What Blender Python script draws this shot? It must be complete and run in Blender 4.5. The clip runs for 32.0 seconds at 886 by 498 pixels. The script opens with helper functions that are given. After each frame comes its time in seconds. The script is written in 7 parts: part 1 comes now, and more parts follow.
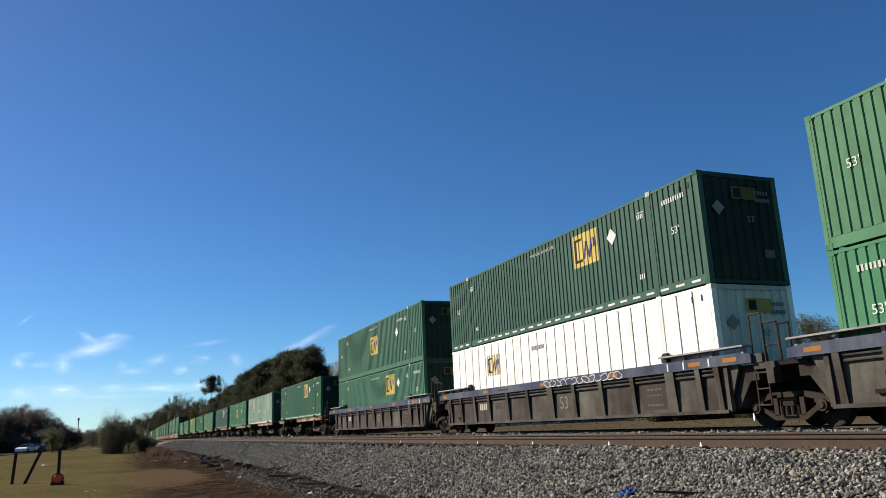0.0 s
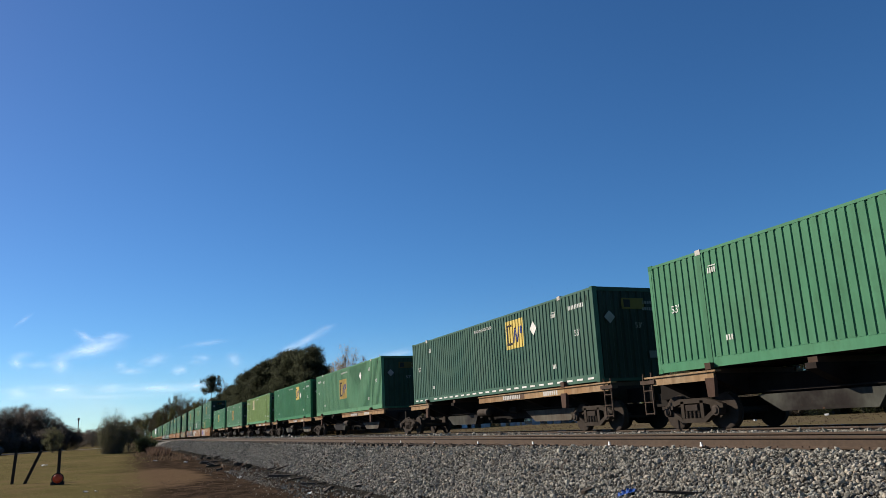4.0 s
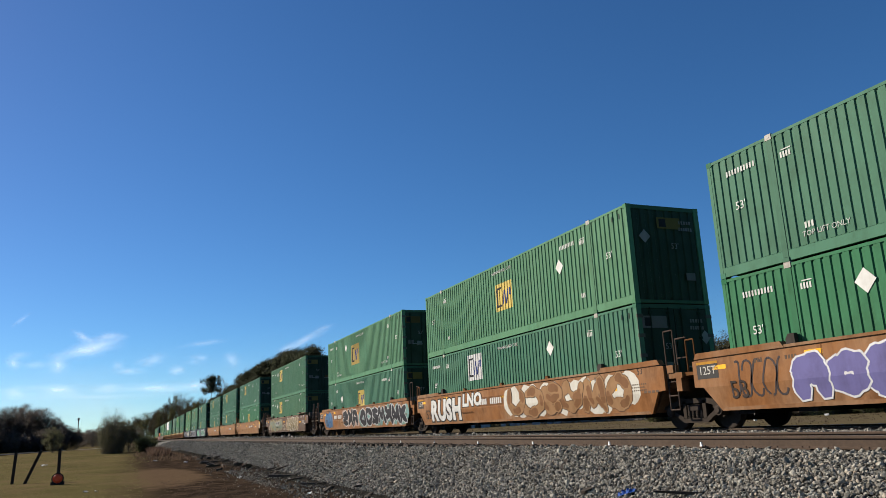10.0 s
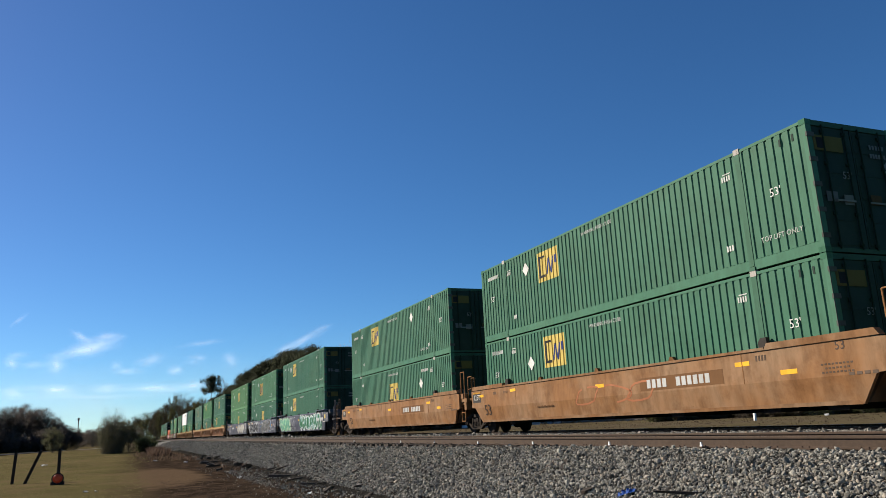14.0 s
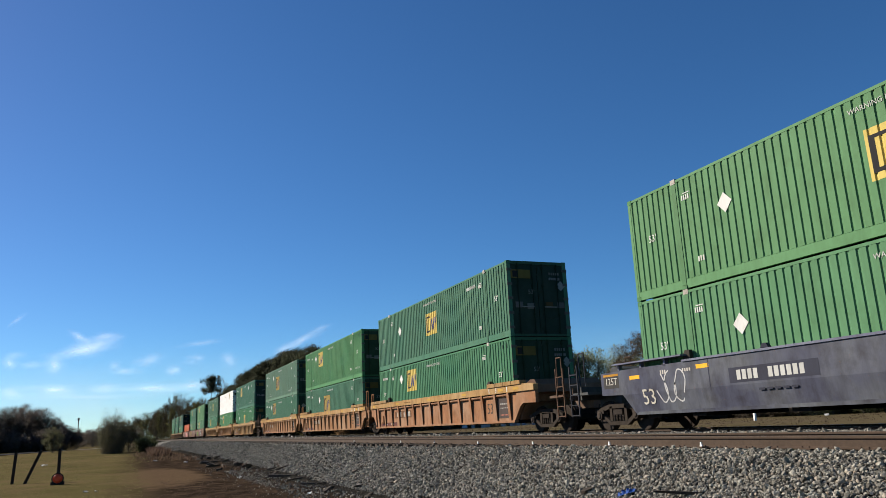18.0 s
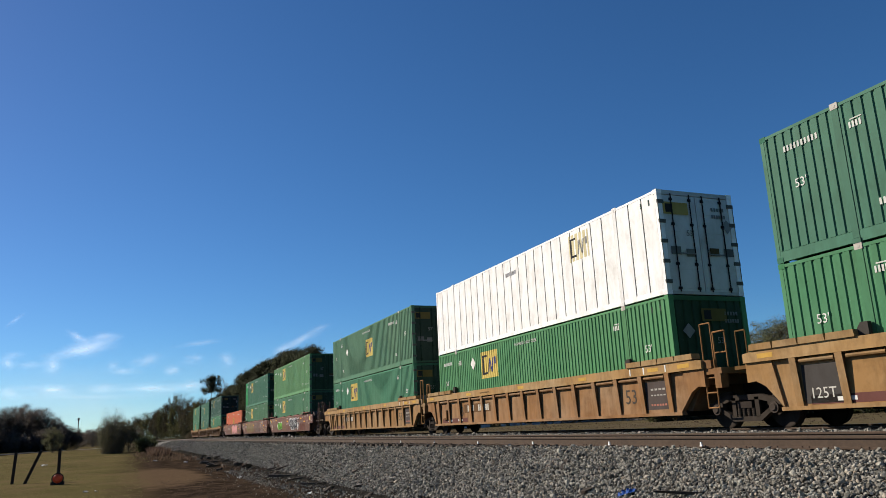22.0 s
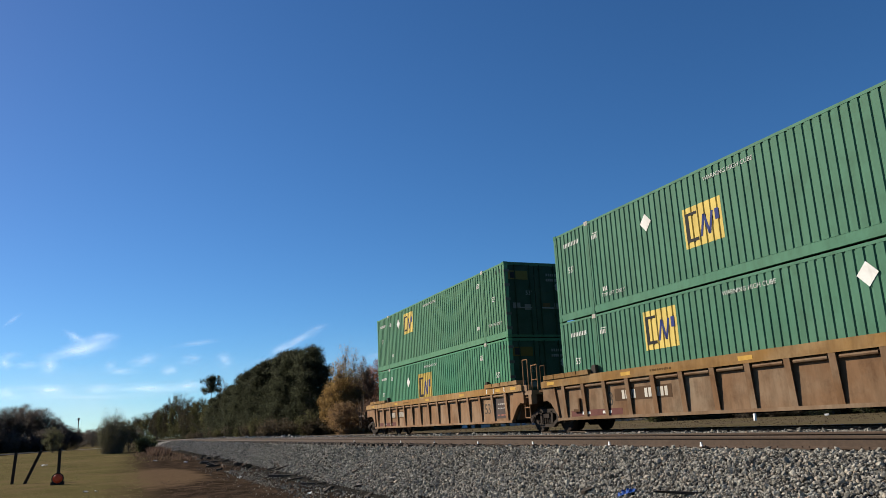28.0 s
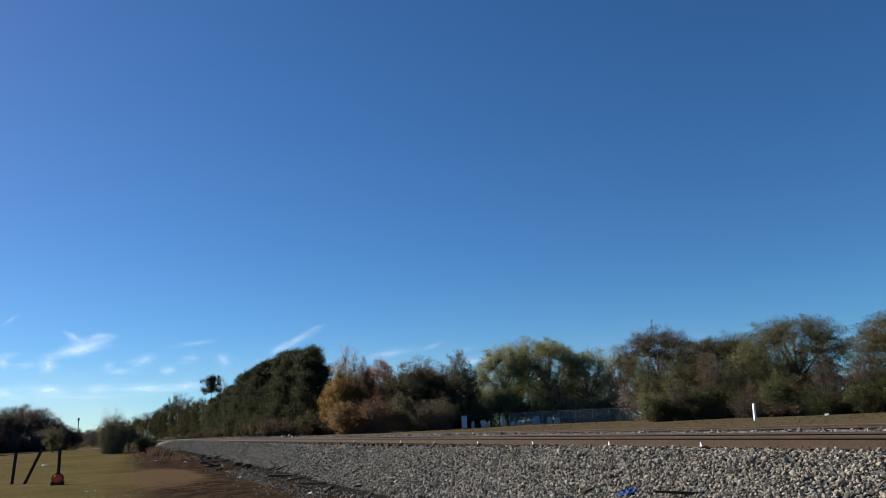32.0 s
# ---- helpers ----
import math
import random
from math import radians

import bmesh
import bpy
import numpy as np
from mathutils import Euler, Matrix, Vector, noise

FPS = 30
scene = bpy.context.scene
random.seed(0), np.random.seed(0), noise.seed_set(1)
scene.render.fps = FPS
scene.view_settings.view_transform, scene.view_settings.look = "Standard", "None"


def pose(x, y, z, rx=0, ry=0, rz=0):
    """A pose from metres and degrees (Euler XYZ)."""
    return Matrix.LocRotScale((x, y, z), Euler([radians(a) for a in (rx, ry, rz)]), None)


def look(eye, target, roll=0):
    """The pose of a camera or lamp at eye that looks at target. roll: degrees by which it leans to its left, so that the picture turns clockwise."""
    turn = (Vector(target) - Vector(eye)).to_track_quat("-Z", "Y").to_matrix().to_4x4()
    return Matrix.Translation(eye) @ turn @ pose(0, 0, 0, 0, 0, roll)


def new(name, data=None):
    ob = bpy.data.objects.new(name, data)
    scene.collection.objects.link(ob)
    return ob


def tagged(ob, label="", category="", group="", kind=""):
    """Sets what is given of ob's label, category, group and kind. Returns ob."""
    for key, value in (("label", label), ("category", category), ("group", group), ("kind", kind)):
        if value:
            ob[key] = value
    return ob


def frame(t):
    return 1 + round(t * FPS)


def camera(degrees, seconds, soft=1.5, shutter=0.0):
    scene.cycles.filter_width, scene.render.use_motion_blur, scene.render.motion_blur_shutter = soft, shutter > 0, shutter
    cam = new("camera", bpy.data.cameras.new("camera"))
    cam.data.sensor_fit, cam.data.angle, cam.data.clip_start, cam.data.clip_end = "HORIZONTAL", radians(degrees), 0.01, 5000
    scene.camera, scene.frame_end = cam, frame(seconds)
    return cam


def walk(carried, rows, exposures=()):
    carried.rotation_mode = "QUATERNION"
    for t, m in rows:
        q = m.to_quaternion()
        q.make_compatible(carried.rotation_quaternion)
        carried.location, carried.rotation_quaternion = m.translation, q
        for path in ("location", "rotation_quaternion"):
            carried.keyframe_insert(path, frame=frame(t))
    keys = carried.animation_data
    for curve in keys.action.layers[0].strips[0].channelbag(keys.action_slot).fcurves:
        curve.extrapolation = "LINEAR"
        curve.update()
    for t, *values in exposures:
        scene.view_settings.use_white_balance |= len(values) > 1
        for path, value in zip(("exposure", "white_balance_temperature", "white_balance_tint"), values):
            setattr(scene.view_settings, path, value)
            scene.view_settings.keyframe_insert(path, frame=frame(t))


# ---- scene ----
# ---- camera: stands still beside the line, 1.75 m above the field ----
EYE = 1.75
RAIL = 1.35           # top of the rails
TX, NX = 14.18, 9.92  # centre lines of the far and the near track

cam = camera(61.32, 32.0, soft=0.65)
eye = Vector((0, 0, EYE))
yaw, pitch = radians(-22.76), radians(13.219)
aim = Vector((-math.sin(yaw) * math.cos(pitch), math.cos(yaw) * math.cos(pitch), math.sin(pitch)))
still = look(eye, eye + aim * 10, -2.665)
walk(cam, [(0.0, still), (32.0, still)], [(0.0, 0.72), (13.0, 0.73), (16.0, 0.74), (20.0, 0.74), (23.0, 0.56), (24.0, 0.7), (25.0, 0.7), (26.0, 0.63), (29.0, 0.74), (30.0, 0.67), (32.0, 0.67)])

# ---- daylight: low autumn sun from beyond the field, clear sky ----
SUN_EL, SUN_AZ = radians(31), radians(-43)   # azimuth clockwise from +Y
sun_dir = Vector((math.sin(SUN_AZ) * math.cos(SUN_EL), math.cos(SUN_AZ) * math.cos(SUN_EL), math.sin(SUN_EL)))
world = bpy.data.worlds.new("sky")
scene.world = world
world.use_nodes = True
back = world.node_tree.nodes["Background"]


def sky_layer(air, dust, tint):
    """A clear sky seen through that much air and dust, filtered."""
    sky = world.node_tree.nodes.new("ShaderNodeTexSky")
    sky.sky_type, sky.sun_disc = "NISHITA", False
    sky.sun_elevation, sky.sun_rotation = SUN_EL, SUN_AZ
    sky.altitude, sky.air_density, sky.dust_density, sky.ozone_density = 1500, air, dust, 0.0
    deep = world.node_tree.nodes.new("ShaderNodeMix")
    deep.data_type, deep.blend_type = "RGBA", "MULTIPLY"
    deep.inputs["Factor"].default_value = 1.0
    deep.inputs["B"].default_value = (*tint, 1)
    world.node_tree.links.new(sky.outputs[0], deep.inputs["A"])
    return deep.outputs["Result"]


# very clear, dry autumn air: pale light from low haze, deep blue from the air above it
both = world.node_tree.nodes.new("ShaderNodeMix")
both.data_type, both.blend_type = "RGBA", "ADD"
both.inputs["Factor"].default_value = 1.0
world.node_tree.links.new(sky_layer(0.3, 0.5, (0.92, 0.31, 0.0)), both.inputs["A"])
world.node_tree.links.new(sky_layer(1.0, 0.0, (0.007, 0.58, 1.09)), both.inputs["B"])
world.node_tree.links.new(both.outputs["Result"], back.inputs[0])
back.inputs[1].default_value = 0.06
lamp = bpy.data.lights.new("sun", "SUN")
lamp.energy, lamp.angle, lamp.color = 5.0, radians(0.53), (1.0, 0.9, 0.76)
sun = new("sun", lamp)
sun.matrix_world = look(sun_dir * 300, (0, 0, 0))

# ---- materials ----
def mat(name, rough=0.6, metal=0.0):
    m = bpy.data.materials.new(name)
    m.use_nodes = True
    n = m.node_tree
    b = n.nodes["Principled BSDF"]
    b.inputs["Roughness"].default_value, b.inputs["Metallic"].default_value = rough, metal
    b.inputs["Specular IOR Level"].default_value = 0.25
    return m, n, b


def ramp(n, src, stops):
    r = n.nodes.new("ShaderNodeValToRGB")
    while len(r.color_ramp.elements) < len(stops):
        r.color_ramp.elements.new(0.5)
    for e, (p, c) in zip(r.color_ramp.elements, stops):
        e.position, e.color = p, (*c, 1) if len(c) == 3 else (c[0], c[0], c[0], 1)
    n.links.new(src, r.inputs[0])
    return r


def mix(n, kind, fac, a, b):
    x = n.nodes.new("ShaderNodeMix")
    x.data_type, x.blend_type = "RGBA", kind
    for socket, v in ((x.inputs["Factor"], fac), (x.inputs["A"], a), (x.inputs["B"], b)):
        if isinstance(v, bpy.types.NodeSocket):
            n.links.new(v, socket)
        else:
            socket.default_value = v
    return x.outputs["Result"]


def coords(n, scale=(1, 1, 1), world_space=False):
    t = n.nodes.new("ShaderNodeNewGeometry" if world_space else "ShaderNodeTexCoord")
    m = n.nodes.new("ShaderNodeMapping")
    m.inputs["Scale"].default_value = scale
    n.links.new(t.outputs["Position" if world_space else "Object"], m.inputs[0])
    return m.outputs[0]


def noise_tex(n, vec, scale, detail=4, rough=0.55):
    x = n.nodes.new("ShaderNodeTexNoise")
    x.inputs["Scale"].default_value, x.inputs["Detail"].default_value, x.inputs["Roughness"].default_value = scale, detail, rough
    n.links.new(vec, x.inputs["Vector"])
    return x.outputs["Fac"]


def bump(n, b, height, strength, dist):
    x = n.nodes.new("ShaderNodeBump")
    x.inputs["Strength"].default_value, x.inputs["Distance"].default_value = strength, dist
    n.links.new(height, x.inputs["Height"])
    n.links.new(x.outputs[0], b.inputs["Normal"])


def painted(name, rough, rust, streak, chalk, gloss=0.06):
    """Weathered paint in the object's own colour: chalky fading, run-down streaks, rust spots."""
    m, n, b = mat(name, rough)
    b.inputs["Specular IOR Level"].default_value = gloss
    info = n.nodes.new("ShaderNodeObjectInfo")
    vec = coords(n)
    shift = n.nodes.new("ShaderNodeVectorMath")
    shift.operation = "ADD"
    n.links.new(vec, shift.inputs[0])
    rnd = n.nodes.new("ShaderNodeMath")
    rnd.operation = "MULTIPLY"
    rnd.inputs[1].default_value = 37.0
    n.links.new(info.outputs["Random"], rnd.inputs[0])
    n.links.new(rnd.outputs[0], shift.inputs[1])
    long = n.nodes.new("ShaderNodeMapping")
    long.inputs["Scale"].default_value = (1, 1.7, 0.4)
    n.links.new(shift.outputs[0], long.inputs[0])
    big = noise_tex(n, shift.outputs[0], 0.55, 5, 0.6)
    run = noise_tex(n, long.outputs[0], 2.2, 6, 0.65)
    fine = noise_tex(n, shift.outputs[0], 9, 4, 0.7)
    pale = mix(n, "MIX", 0.5, info.outputs["Color"], (0.55, 0.6, 0.5, 1))
    c = mix(n, "MIX", ramp(n, big, [(0.4, (0,)), (0.75, (chalk,))]).outputs[0], info.outputs["Color"], pale)
    patch = noise_tex(n, shift.outputs[0], 1.6, 5, 0.7)
    c = mix(n, "MULTIPLY", ramp(n, patch, [(0.48, (0,)), (0.72, (streak,))]).outputs[0], c, (0.55, 0.5, 0.45, 1))
    c = mix(n, "MULTIPLY", ramp(n, run, [(0.42, (0,)), (0.8, (streak,))]).outputs[0], c, (0.42, 0.38, 0.33, 1))
    c = mix(n, "MIX", ramp(n, fine, [(0.66, (0,)), (0.76, (rust,))]).outputs[0], c, (0.16, 0.075, 0.035, 1))
    n.links.new(c, b.inputs["Base Color"])
    n.links.new(ramp(n, big, [(0.3, (rough - 0.12,)), (0.7, (rough + 0.12,))]).outputs[0], b.inputs["Roughness"])
    bump(n, b, fine, 0.08, 0.01)
    return m


PAINT = painted("container_paint", 0.6, 0.25, 0.4, 0.08, 0.07)
CARPAINT = painted("car_paint", 0.62, 0.7, 0.75, 0.3)
MARK = painted("vinyl_marking", 0.65, 0.1, 0.4, 0.02)
GRIME = painted("grimy_steel", 0.75, 0.22, 0.6, 0.0, 0.04)


def plain(name, colour, rough, metal=0.0, scale=6.0, vary=0.4, relief=0.2, dist=0.01):
    m, n, b = mat(name, rough, metal)
    vec = coords(n)
    f = noise_tex(n, vec, scale, 6, 0.65)
    g = noise_tex(n, vec, scale * 0.13, 3)
    low = tuple(c * (1 - vary) for c in colour)
    c = mix(n, "MULTIPLY", 0.6, ramp(n, f, [(0.3, low), (0.7, colour)]).outputs[0], ramp(n, g, [(0.3, (0.75,)), (0.7, (1.15,))]).outputs[0])
    n.links.new(c, b.inputs["Base Color"])
    bump(n, b, f, relief, dist)
    return m


RUST = plain("rusty_rail", (0.07, 0.046, 0.031), 0.85, 0.0, 14, 0.35)
WORN = plain("worn_railhead", (0.42, 0.40, 0.38), 0.3, 1.0, 20, 0.2, 0.05)
TIE = plain("creosoted_tie", (0.065, 0.05, 0.038), 0.9, 0, 9, 0.5)
BARK = plain("bark", (0.16, 0.135, 0.105), 0.95, 0, 12, 0.5, 0.6, 0.03)
WOOD = plain("weathered_wood", (0.13, 0.10, 0.075), 0.9, 0, 9, 0.5)
GALV = plain("galvanised_steel", (0.45, 0.46, 0.47), 0.45, 0.7, 8, 0.25)
WHITE = plain("white_paint", (0.8, 0.8, 0.78), 0.55, 0, 7, 0.15)
ASPHALT = plain("asphalt", (0.055, 0.055, 0.057), 0.9, 0, 3, 0.3)
CONCRETE = plain("pale_concrete", (0.24, 0.225, 0.2), 0.9, 0, 3, 0.3)
for m in (ASPHALT, CONCRETE):
    m.node_tree.nodes["Principled BSDF"].inputs["Specular IOR Level"].default_value = 0.0
RED = plain("red_reflector", (0.8, 0.09, 0.03), 0.3, 0, 20, 0.2)
BLUE = plain("blue_plastic", (0.012, 0.06, 0.26), 0.5, 0, 15, 0.3)
DARK = plain("dark_rubber", (0.02, 0.02, 0.02), 0.7, 0, 12, 0.3)


def glassy():
    m, n, b = mat("car_glass", 0.05)
    b.inputs["Base Color"].default_value = (0.02, 0.025, 0.03, 1)
    return m


GLASS = glassy()


def leafy(name, through_light):
    m, n, b = mat(name, 0.7)
    b.inputs["Specular IOR Level"].default_value = 0.08
    info = n.nodes.new("ShaderNodeObjectInfo")
    geo = n.nodes.new("ShaderNodeNewGeometry")
    f = ramp(n, geo.outputs["Random Per Island"], [(0.0, (0.75,)), (0.6, (1.0,)), (1.0, (1.3,))]).outputs[0]
    c = mix(n, "MULTIPLY", 1.0, info.outputs["Color"], f)
    n.links.new(c, b.inputs["Base Color"])
    t = n.nodes.new("ShaderNodeBsdfTranslucent")
    n.links.new(c, t.inputs["Color"])
    s = n.nodes.new("ShaderNodeMixShader")
    s.inputs[0].default_value = through_light
    n.links.new(b.outputs[0], s.inputs[1])
    n.links.new(t.outputs[0], s.inputs[2])
    n.links.new(s.outputs[0], n.nodes["Material Output"].inputs[0])
    return m


LEAF = leafy("leaves", 0.65)
BLADE = leafy("grass_blades", 0.6)


def stony():
    m, n, b = mat("ballast_stone", 0.85)
    geo = n.nodes.new("ShaderNodeNewGeometry")
    c = ramp(n, geo.outputs["Random Per Island"], [(0.0, (0.045, 0.041, 0.034)), (0.25, (0.125, 0.115, 0.096)), (0.62, (0.23, 0.215, 0.18)), (0.9, (0.37, 0.35, 0.295)), (1.0, (0.32, 0.25, 0.18))]).outputs[0]
    vec = coords(n)
    f = noise_tex(n, vec, 35, 4, 0.7)
    c = mix(n, "MULTIPLY", 0.7, c, ramp(n, f, [(0.3, (0.6,)), (0.7, (1.1,))]).outputs[0])
    n.links.new(c, b.inputs["Base Color"])
    bump(n, b, f, 0.4, 0.01)
    return m


STONE = stony()


def ground_material():
    """Mown grass, bare earth beside the slope, stone where the line runs."""
    m, n, b = mat("ground", 0.95)
    b.inputs["Specular IOR Level"].default_value = 0.0
    vec = coords(n, world_space=True)
    sep = n.nodes.new("ShaderNodeSeparateXYZ")
    n.links.new(vec, sep.inputs[0])
    n1, n2, n3 = noise_tex(n, vec, 0.09, 5, 0.6), noise_tex(n, vec, 1.1, 6, 0.7), noise_tex(n, vec, 14, 4, 0.7)
    grass = ramp(n, n1, [(0.3, (0.075, 0.066, 0.028)), (0.55, (0.112, 0.093, 0.042)), (0.75, (0.152, 0.114, 0.058))]).outputs[0]
    grass = mix(n, "MULTIPLY", 0.8, grass, ramp(n, n3, [(0.25, (0.5,)), (0.75, (1.25,))]).outputs[0])
    bare = noise_tex(n, vec, 0.35, 5, 0.65)
    grass = mix(n, "MIX", ramp(n, bare, [(0.48, (0.0,)), (0.68, (0.65,))]).outputs[0], grass, (0.135, 0.092, 0.055, 1))
    earth = ramp(n, n2, [(0.34, (0.017, 0.0118, 0.0085)), (0.5, (0.036, 0.026, 0.0185)), (0.68, (0.085, 0.057, 0.039))]).outputs[0]
    n4 = noise_tex(n, vec, 0.22, 4, 0.6)
    sand = n.nodes.new("ShaderNodeMapping")
    sand.vector_type = "TEXTURE"
    sand.inputs["Location"].default_value, sand.inputs["Scale"].default_value = (1.3, 39.0, 0), (1.5, 7.0, 1)
    n.links.new(vec, sand.inputs[0])
    away = n.nodes.new("ShaderNodeVectorMath")
    away.operation = "LENGTH"
    n.links.new(sand.outputs[0], away.inputs[0])
    worn = n.nodes.new("ShaderNodeMath")
    worn.operation = "MULTIPLY_ADD"
    n.links.new(mix(n, "MIX", 0.55, n4, n2), worn.inputs[0])
    worn.inputs[1].default_value = -2.2
    n.links.new(away.outputs["Value"], worn.inputs[2])
    earth = mix(n, "MIX", ramp(n, worn.outputs[0], [(-0.0, (0.85,)), (0.4, (0.0,))]).outputs[0], earth, (0.112, 0.076, 0.047, 1))
    earth = mix(n, "MULTIPLY", 0.7, earth, ramp(n, n3, [(0.3, (0.5,)), (0.7, (1.2,))]).outputs[0])
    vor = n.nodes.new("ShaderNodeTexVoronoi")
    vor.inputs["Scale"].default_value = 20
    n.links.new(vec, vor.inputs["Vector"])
    # near-black on purpose: shade in the gaps between the loose stones, painted in
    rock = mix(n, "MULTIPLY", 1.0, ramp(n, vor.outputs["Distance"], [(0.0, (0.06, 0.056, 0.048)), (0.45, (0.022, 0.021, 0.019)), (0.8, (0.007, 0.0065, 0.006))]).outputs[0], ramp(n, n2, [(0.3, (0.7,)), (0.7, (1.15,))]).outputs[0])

    def band(lo, hi, soft, wob):
        """1 between two distances from the field's side, with an uneven edge."""
        w = n.nodes.new("ShaderNodeMath")
        w.operation = "MULTIPLY_ADD"
        n.links.new(n2, w.inputs[0])
        w.inputs[1].default_value = wob
        n.links.new(sep.outputs["X"], w.inputs[2])
        outs = []
        for a, z in ((lo, lo + soft), (hi + soft, hi)):
            r = n.nodes.new("ShaderNodeMapRange")
            n.links.new(w.outputs[0], r.inputs[0])
            r.inputs[1].default_value, r.inputs[2].default_value = a, z
            outs.append(r.outputs[0])
        x = n.nodes.new("ShaderNodeMath")
        x.operation = "MULTIPLY"
        n.links.new(outs[0], x.inputs[0])
        n.links.new(outs[1], x.inputs[1])
        return x.outputs[0]

    dry = mix(n, "MIX", ramp(n, n1, [(0.35, (0.35,)), (0.6, (0.85,))]).outputs[0], grass, (0.085, 0.068, 0.045, 1))
    grass = mix(n, "MIX", band(18.0, 5000.0, 1.5, 1.0), grass, dry)
    c = mix(n, "MIX", band(0.9, 21.0, 2.2, 4.0), grass, earth)
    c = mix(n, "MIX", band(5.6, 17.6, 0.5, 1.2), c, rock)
    n.links.new(c, b.inputs["Base Color"])
    h = mix(n, "MIX", 0.5, n3, vor.outputs["Distance"])
    bump(n, b, h, 0.7, 0.05)
    return m


GROUND = ground_material()


def cloudy():
    m, n, b = mat("cloud", 1.0)
    tc = n.nodes.new("ShaderNodeTexCoord")
    mp = n.nodes.new("ShaderNodeMapping")
    n.links.new(tc.outputs["Object"], mp.inputs[0])
    info = n.nodes.new("ShaderNodeObjectInfo")
    n.links.new(info.outputs["Color"], b.inputs["Base Color"])
    sh = n.nodes.new("ShaderNodeMath")
    sh.operation = "MULTIPLY"
    sh.inputs[1].default_value = 50
    n.links.new(info.outputs["Random"], sh.inputs[0])
    add = n.nodes.new("ShaderNodeVectorMath")
    add.operation = "ADD"
    n.links.new(mp.outputs[0], add.inputs[0])
    n.links.new(sh.outputs[0], add.inputs[1])
    f = noise_tex(n, add.outputs[0], 1.7, 5, 0.52)
    ln = n.nodes.new("ShaderNodeVectorMath")
    ln.operation = "LENGTH"
    n.links.new(tc.outputs["Object"], ln.inputs[0])
    edge = ramp(n, ln.outputs["Value"], [(0.0, (1.0,)), (1.0, (0.0,))]).outputs[0]
    both_f = n.nodes.new("ShaderNodeMath")
    both_f.operation = "MULTIPLY_ADD"
    n.links.new(edge, both_f.inputs[0])
    both_f.inputs[1].default_value = 0.38
    n.links.new(f, both_f.inputs[2])
    fade = n.nodes.new("ShaderNodeMath")
    fade.operation = "MULTIPLY"
    n.links.new(ramp(n, both_f.outputs[0], [(0.45, (0.0,)), (0.7, (0.4,)), (1.0, (1.0,))]).outputs[0], fade.inputs[0])
    n.links.new(ramp(n, ln.outputs["Value"], [(0.12, (1.0,)), (0.95, (0.0,))]).outputs[0], fade.inputs[1])
    a = fade
    sc = n.nodes.new("ShaderNodeMath")
    sc.operation = "MULTIPLY"
    n.links.new(a.outputs[0], sc.inputs[0])
    n.links.new(info.outputs["Alpha"], sc.inputs[1])
    tr = n.nodes.new("ShaderNodeBsdfTransparent")
    tl = n.nodes.new("ShaderNodeBsdfTranslucent")
    n.links.new(info.outputs["Color"], tl.inputs[0])
    both = n.nodes.new("ShaderNodeAddShader")
    n.links.new(b.outputs[0], both.inputs[0])
    n.links.new(tl.outputs[0], both.inputs[1])
    s = n.nodes.new("ShaderNodeMixShader")
    n.links.new(sc.outputs[0], s.inputs[0])
    n.links.new(tr.outputs[0], s.inputs[1])
    n.links.new(both.outputs[0], s.inputs[2])
    n.links.new(s.outputs[0], n.nodes["Material Output"].inputs[0])
    return m


CLOUD = cloudy()


# ---- mesh helpers ----
class Shape:
    """Collects boxes, prisms and tubes into one mesh."""

    def __init__(self):
        self.v, self.f = [], []

    def add(self, verts, faces):
        k = len(self.v)
        self.v += [tuple(p) for p in verts]
        self.f += [tuple(i + k for i in q) for q in faces]
        return self

    def box(self, x0, x1, y0, y1, z0, z1):
        p = [(x, y, z) for z in (z0, z1) for y in (y0, y1) for x in (x0, x1)]
        return self.add(p, [(0, 2, 3, 1), (4, 5, 7, 6), (0, 1, 5, 4), (2, 6, 7, 3), (0, 4, 6, 2), (1, 3, 7, 5)])

    def prism(self, poly, axis, a, b):
        """poly: points in the two other axes, in order x, y, z; pushed along axis from a to b."""
        n = len(poly)

        def at(p, w):
            return (w, p[0], p[1]) if axis == "x" else (p[0], w, p[1]) if axis == "y" else (p[0], p[1], w)
        side = [(i, (i + 1) % n, (i + 1) % n + n, i + n) for i in range(n)]
        return self.add([at(p, a) for p in poly] + [at(p, b) for p in poly], side + [tuple(range(n))[::-1], tuple(range(n, 2 * n))])

    def tube(self, p0, p1, r0, r1=None, n=8):
        p0, p1 = Vector(p0), Vector(p1)
        r1 = r0 if r1 is None else r1
        d = (p1 - p0).normalized()
        u = d.orthogonal().normalized()
        w = d.cross(u)
        ring = [(math.cos(2 * math.pi * i / n), math.sin(2 * math.pi * i / n)) for i in range(n)]
        verts = [p0 + (u * c + w * s) * r0 for c, s in ring] + [p1 + (u * c + w * s) * r1 for c, s in ring]
        return self.add(verts, [(i, (i + 1) % n, (i + 1) % n + n, i + n) for i in range(n)] + [tuple(range(n))[::-1], tuple(range(n, 2 * n))])

    def mesh(self, name, material):
        m = bpy.data.meshes.new(name)
        m.from_pydata(self.v, [], self.f)
        b = bmesh.new()
        b.from_mesh(m)
        bmesh.ops.recalc_face_normals(b, faces=b.faces)
        b.to_mesh(m)
        b.free()
        m.materials.append(material)
        return m


MESHES = {}


def shared(key, material, build):
    """The one mesh of that key, built at its first use."""
    if key not in MESHES:
        s = Shape()
        build(s)
        MESHES[key] = s.mesh(key, material)
    return MESHES[key]


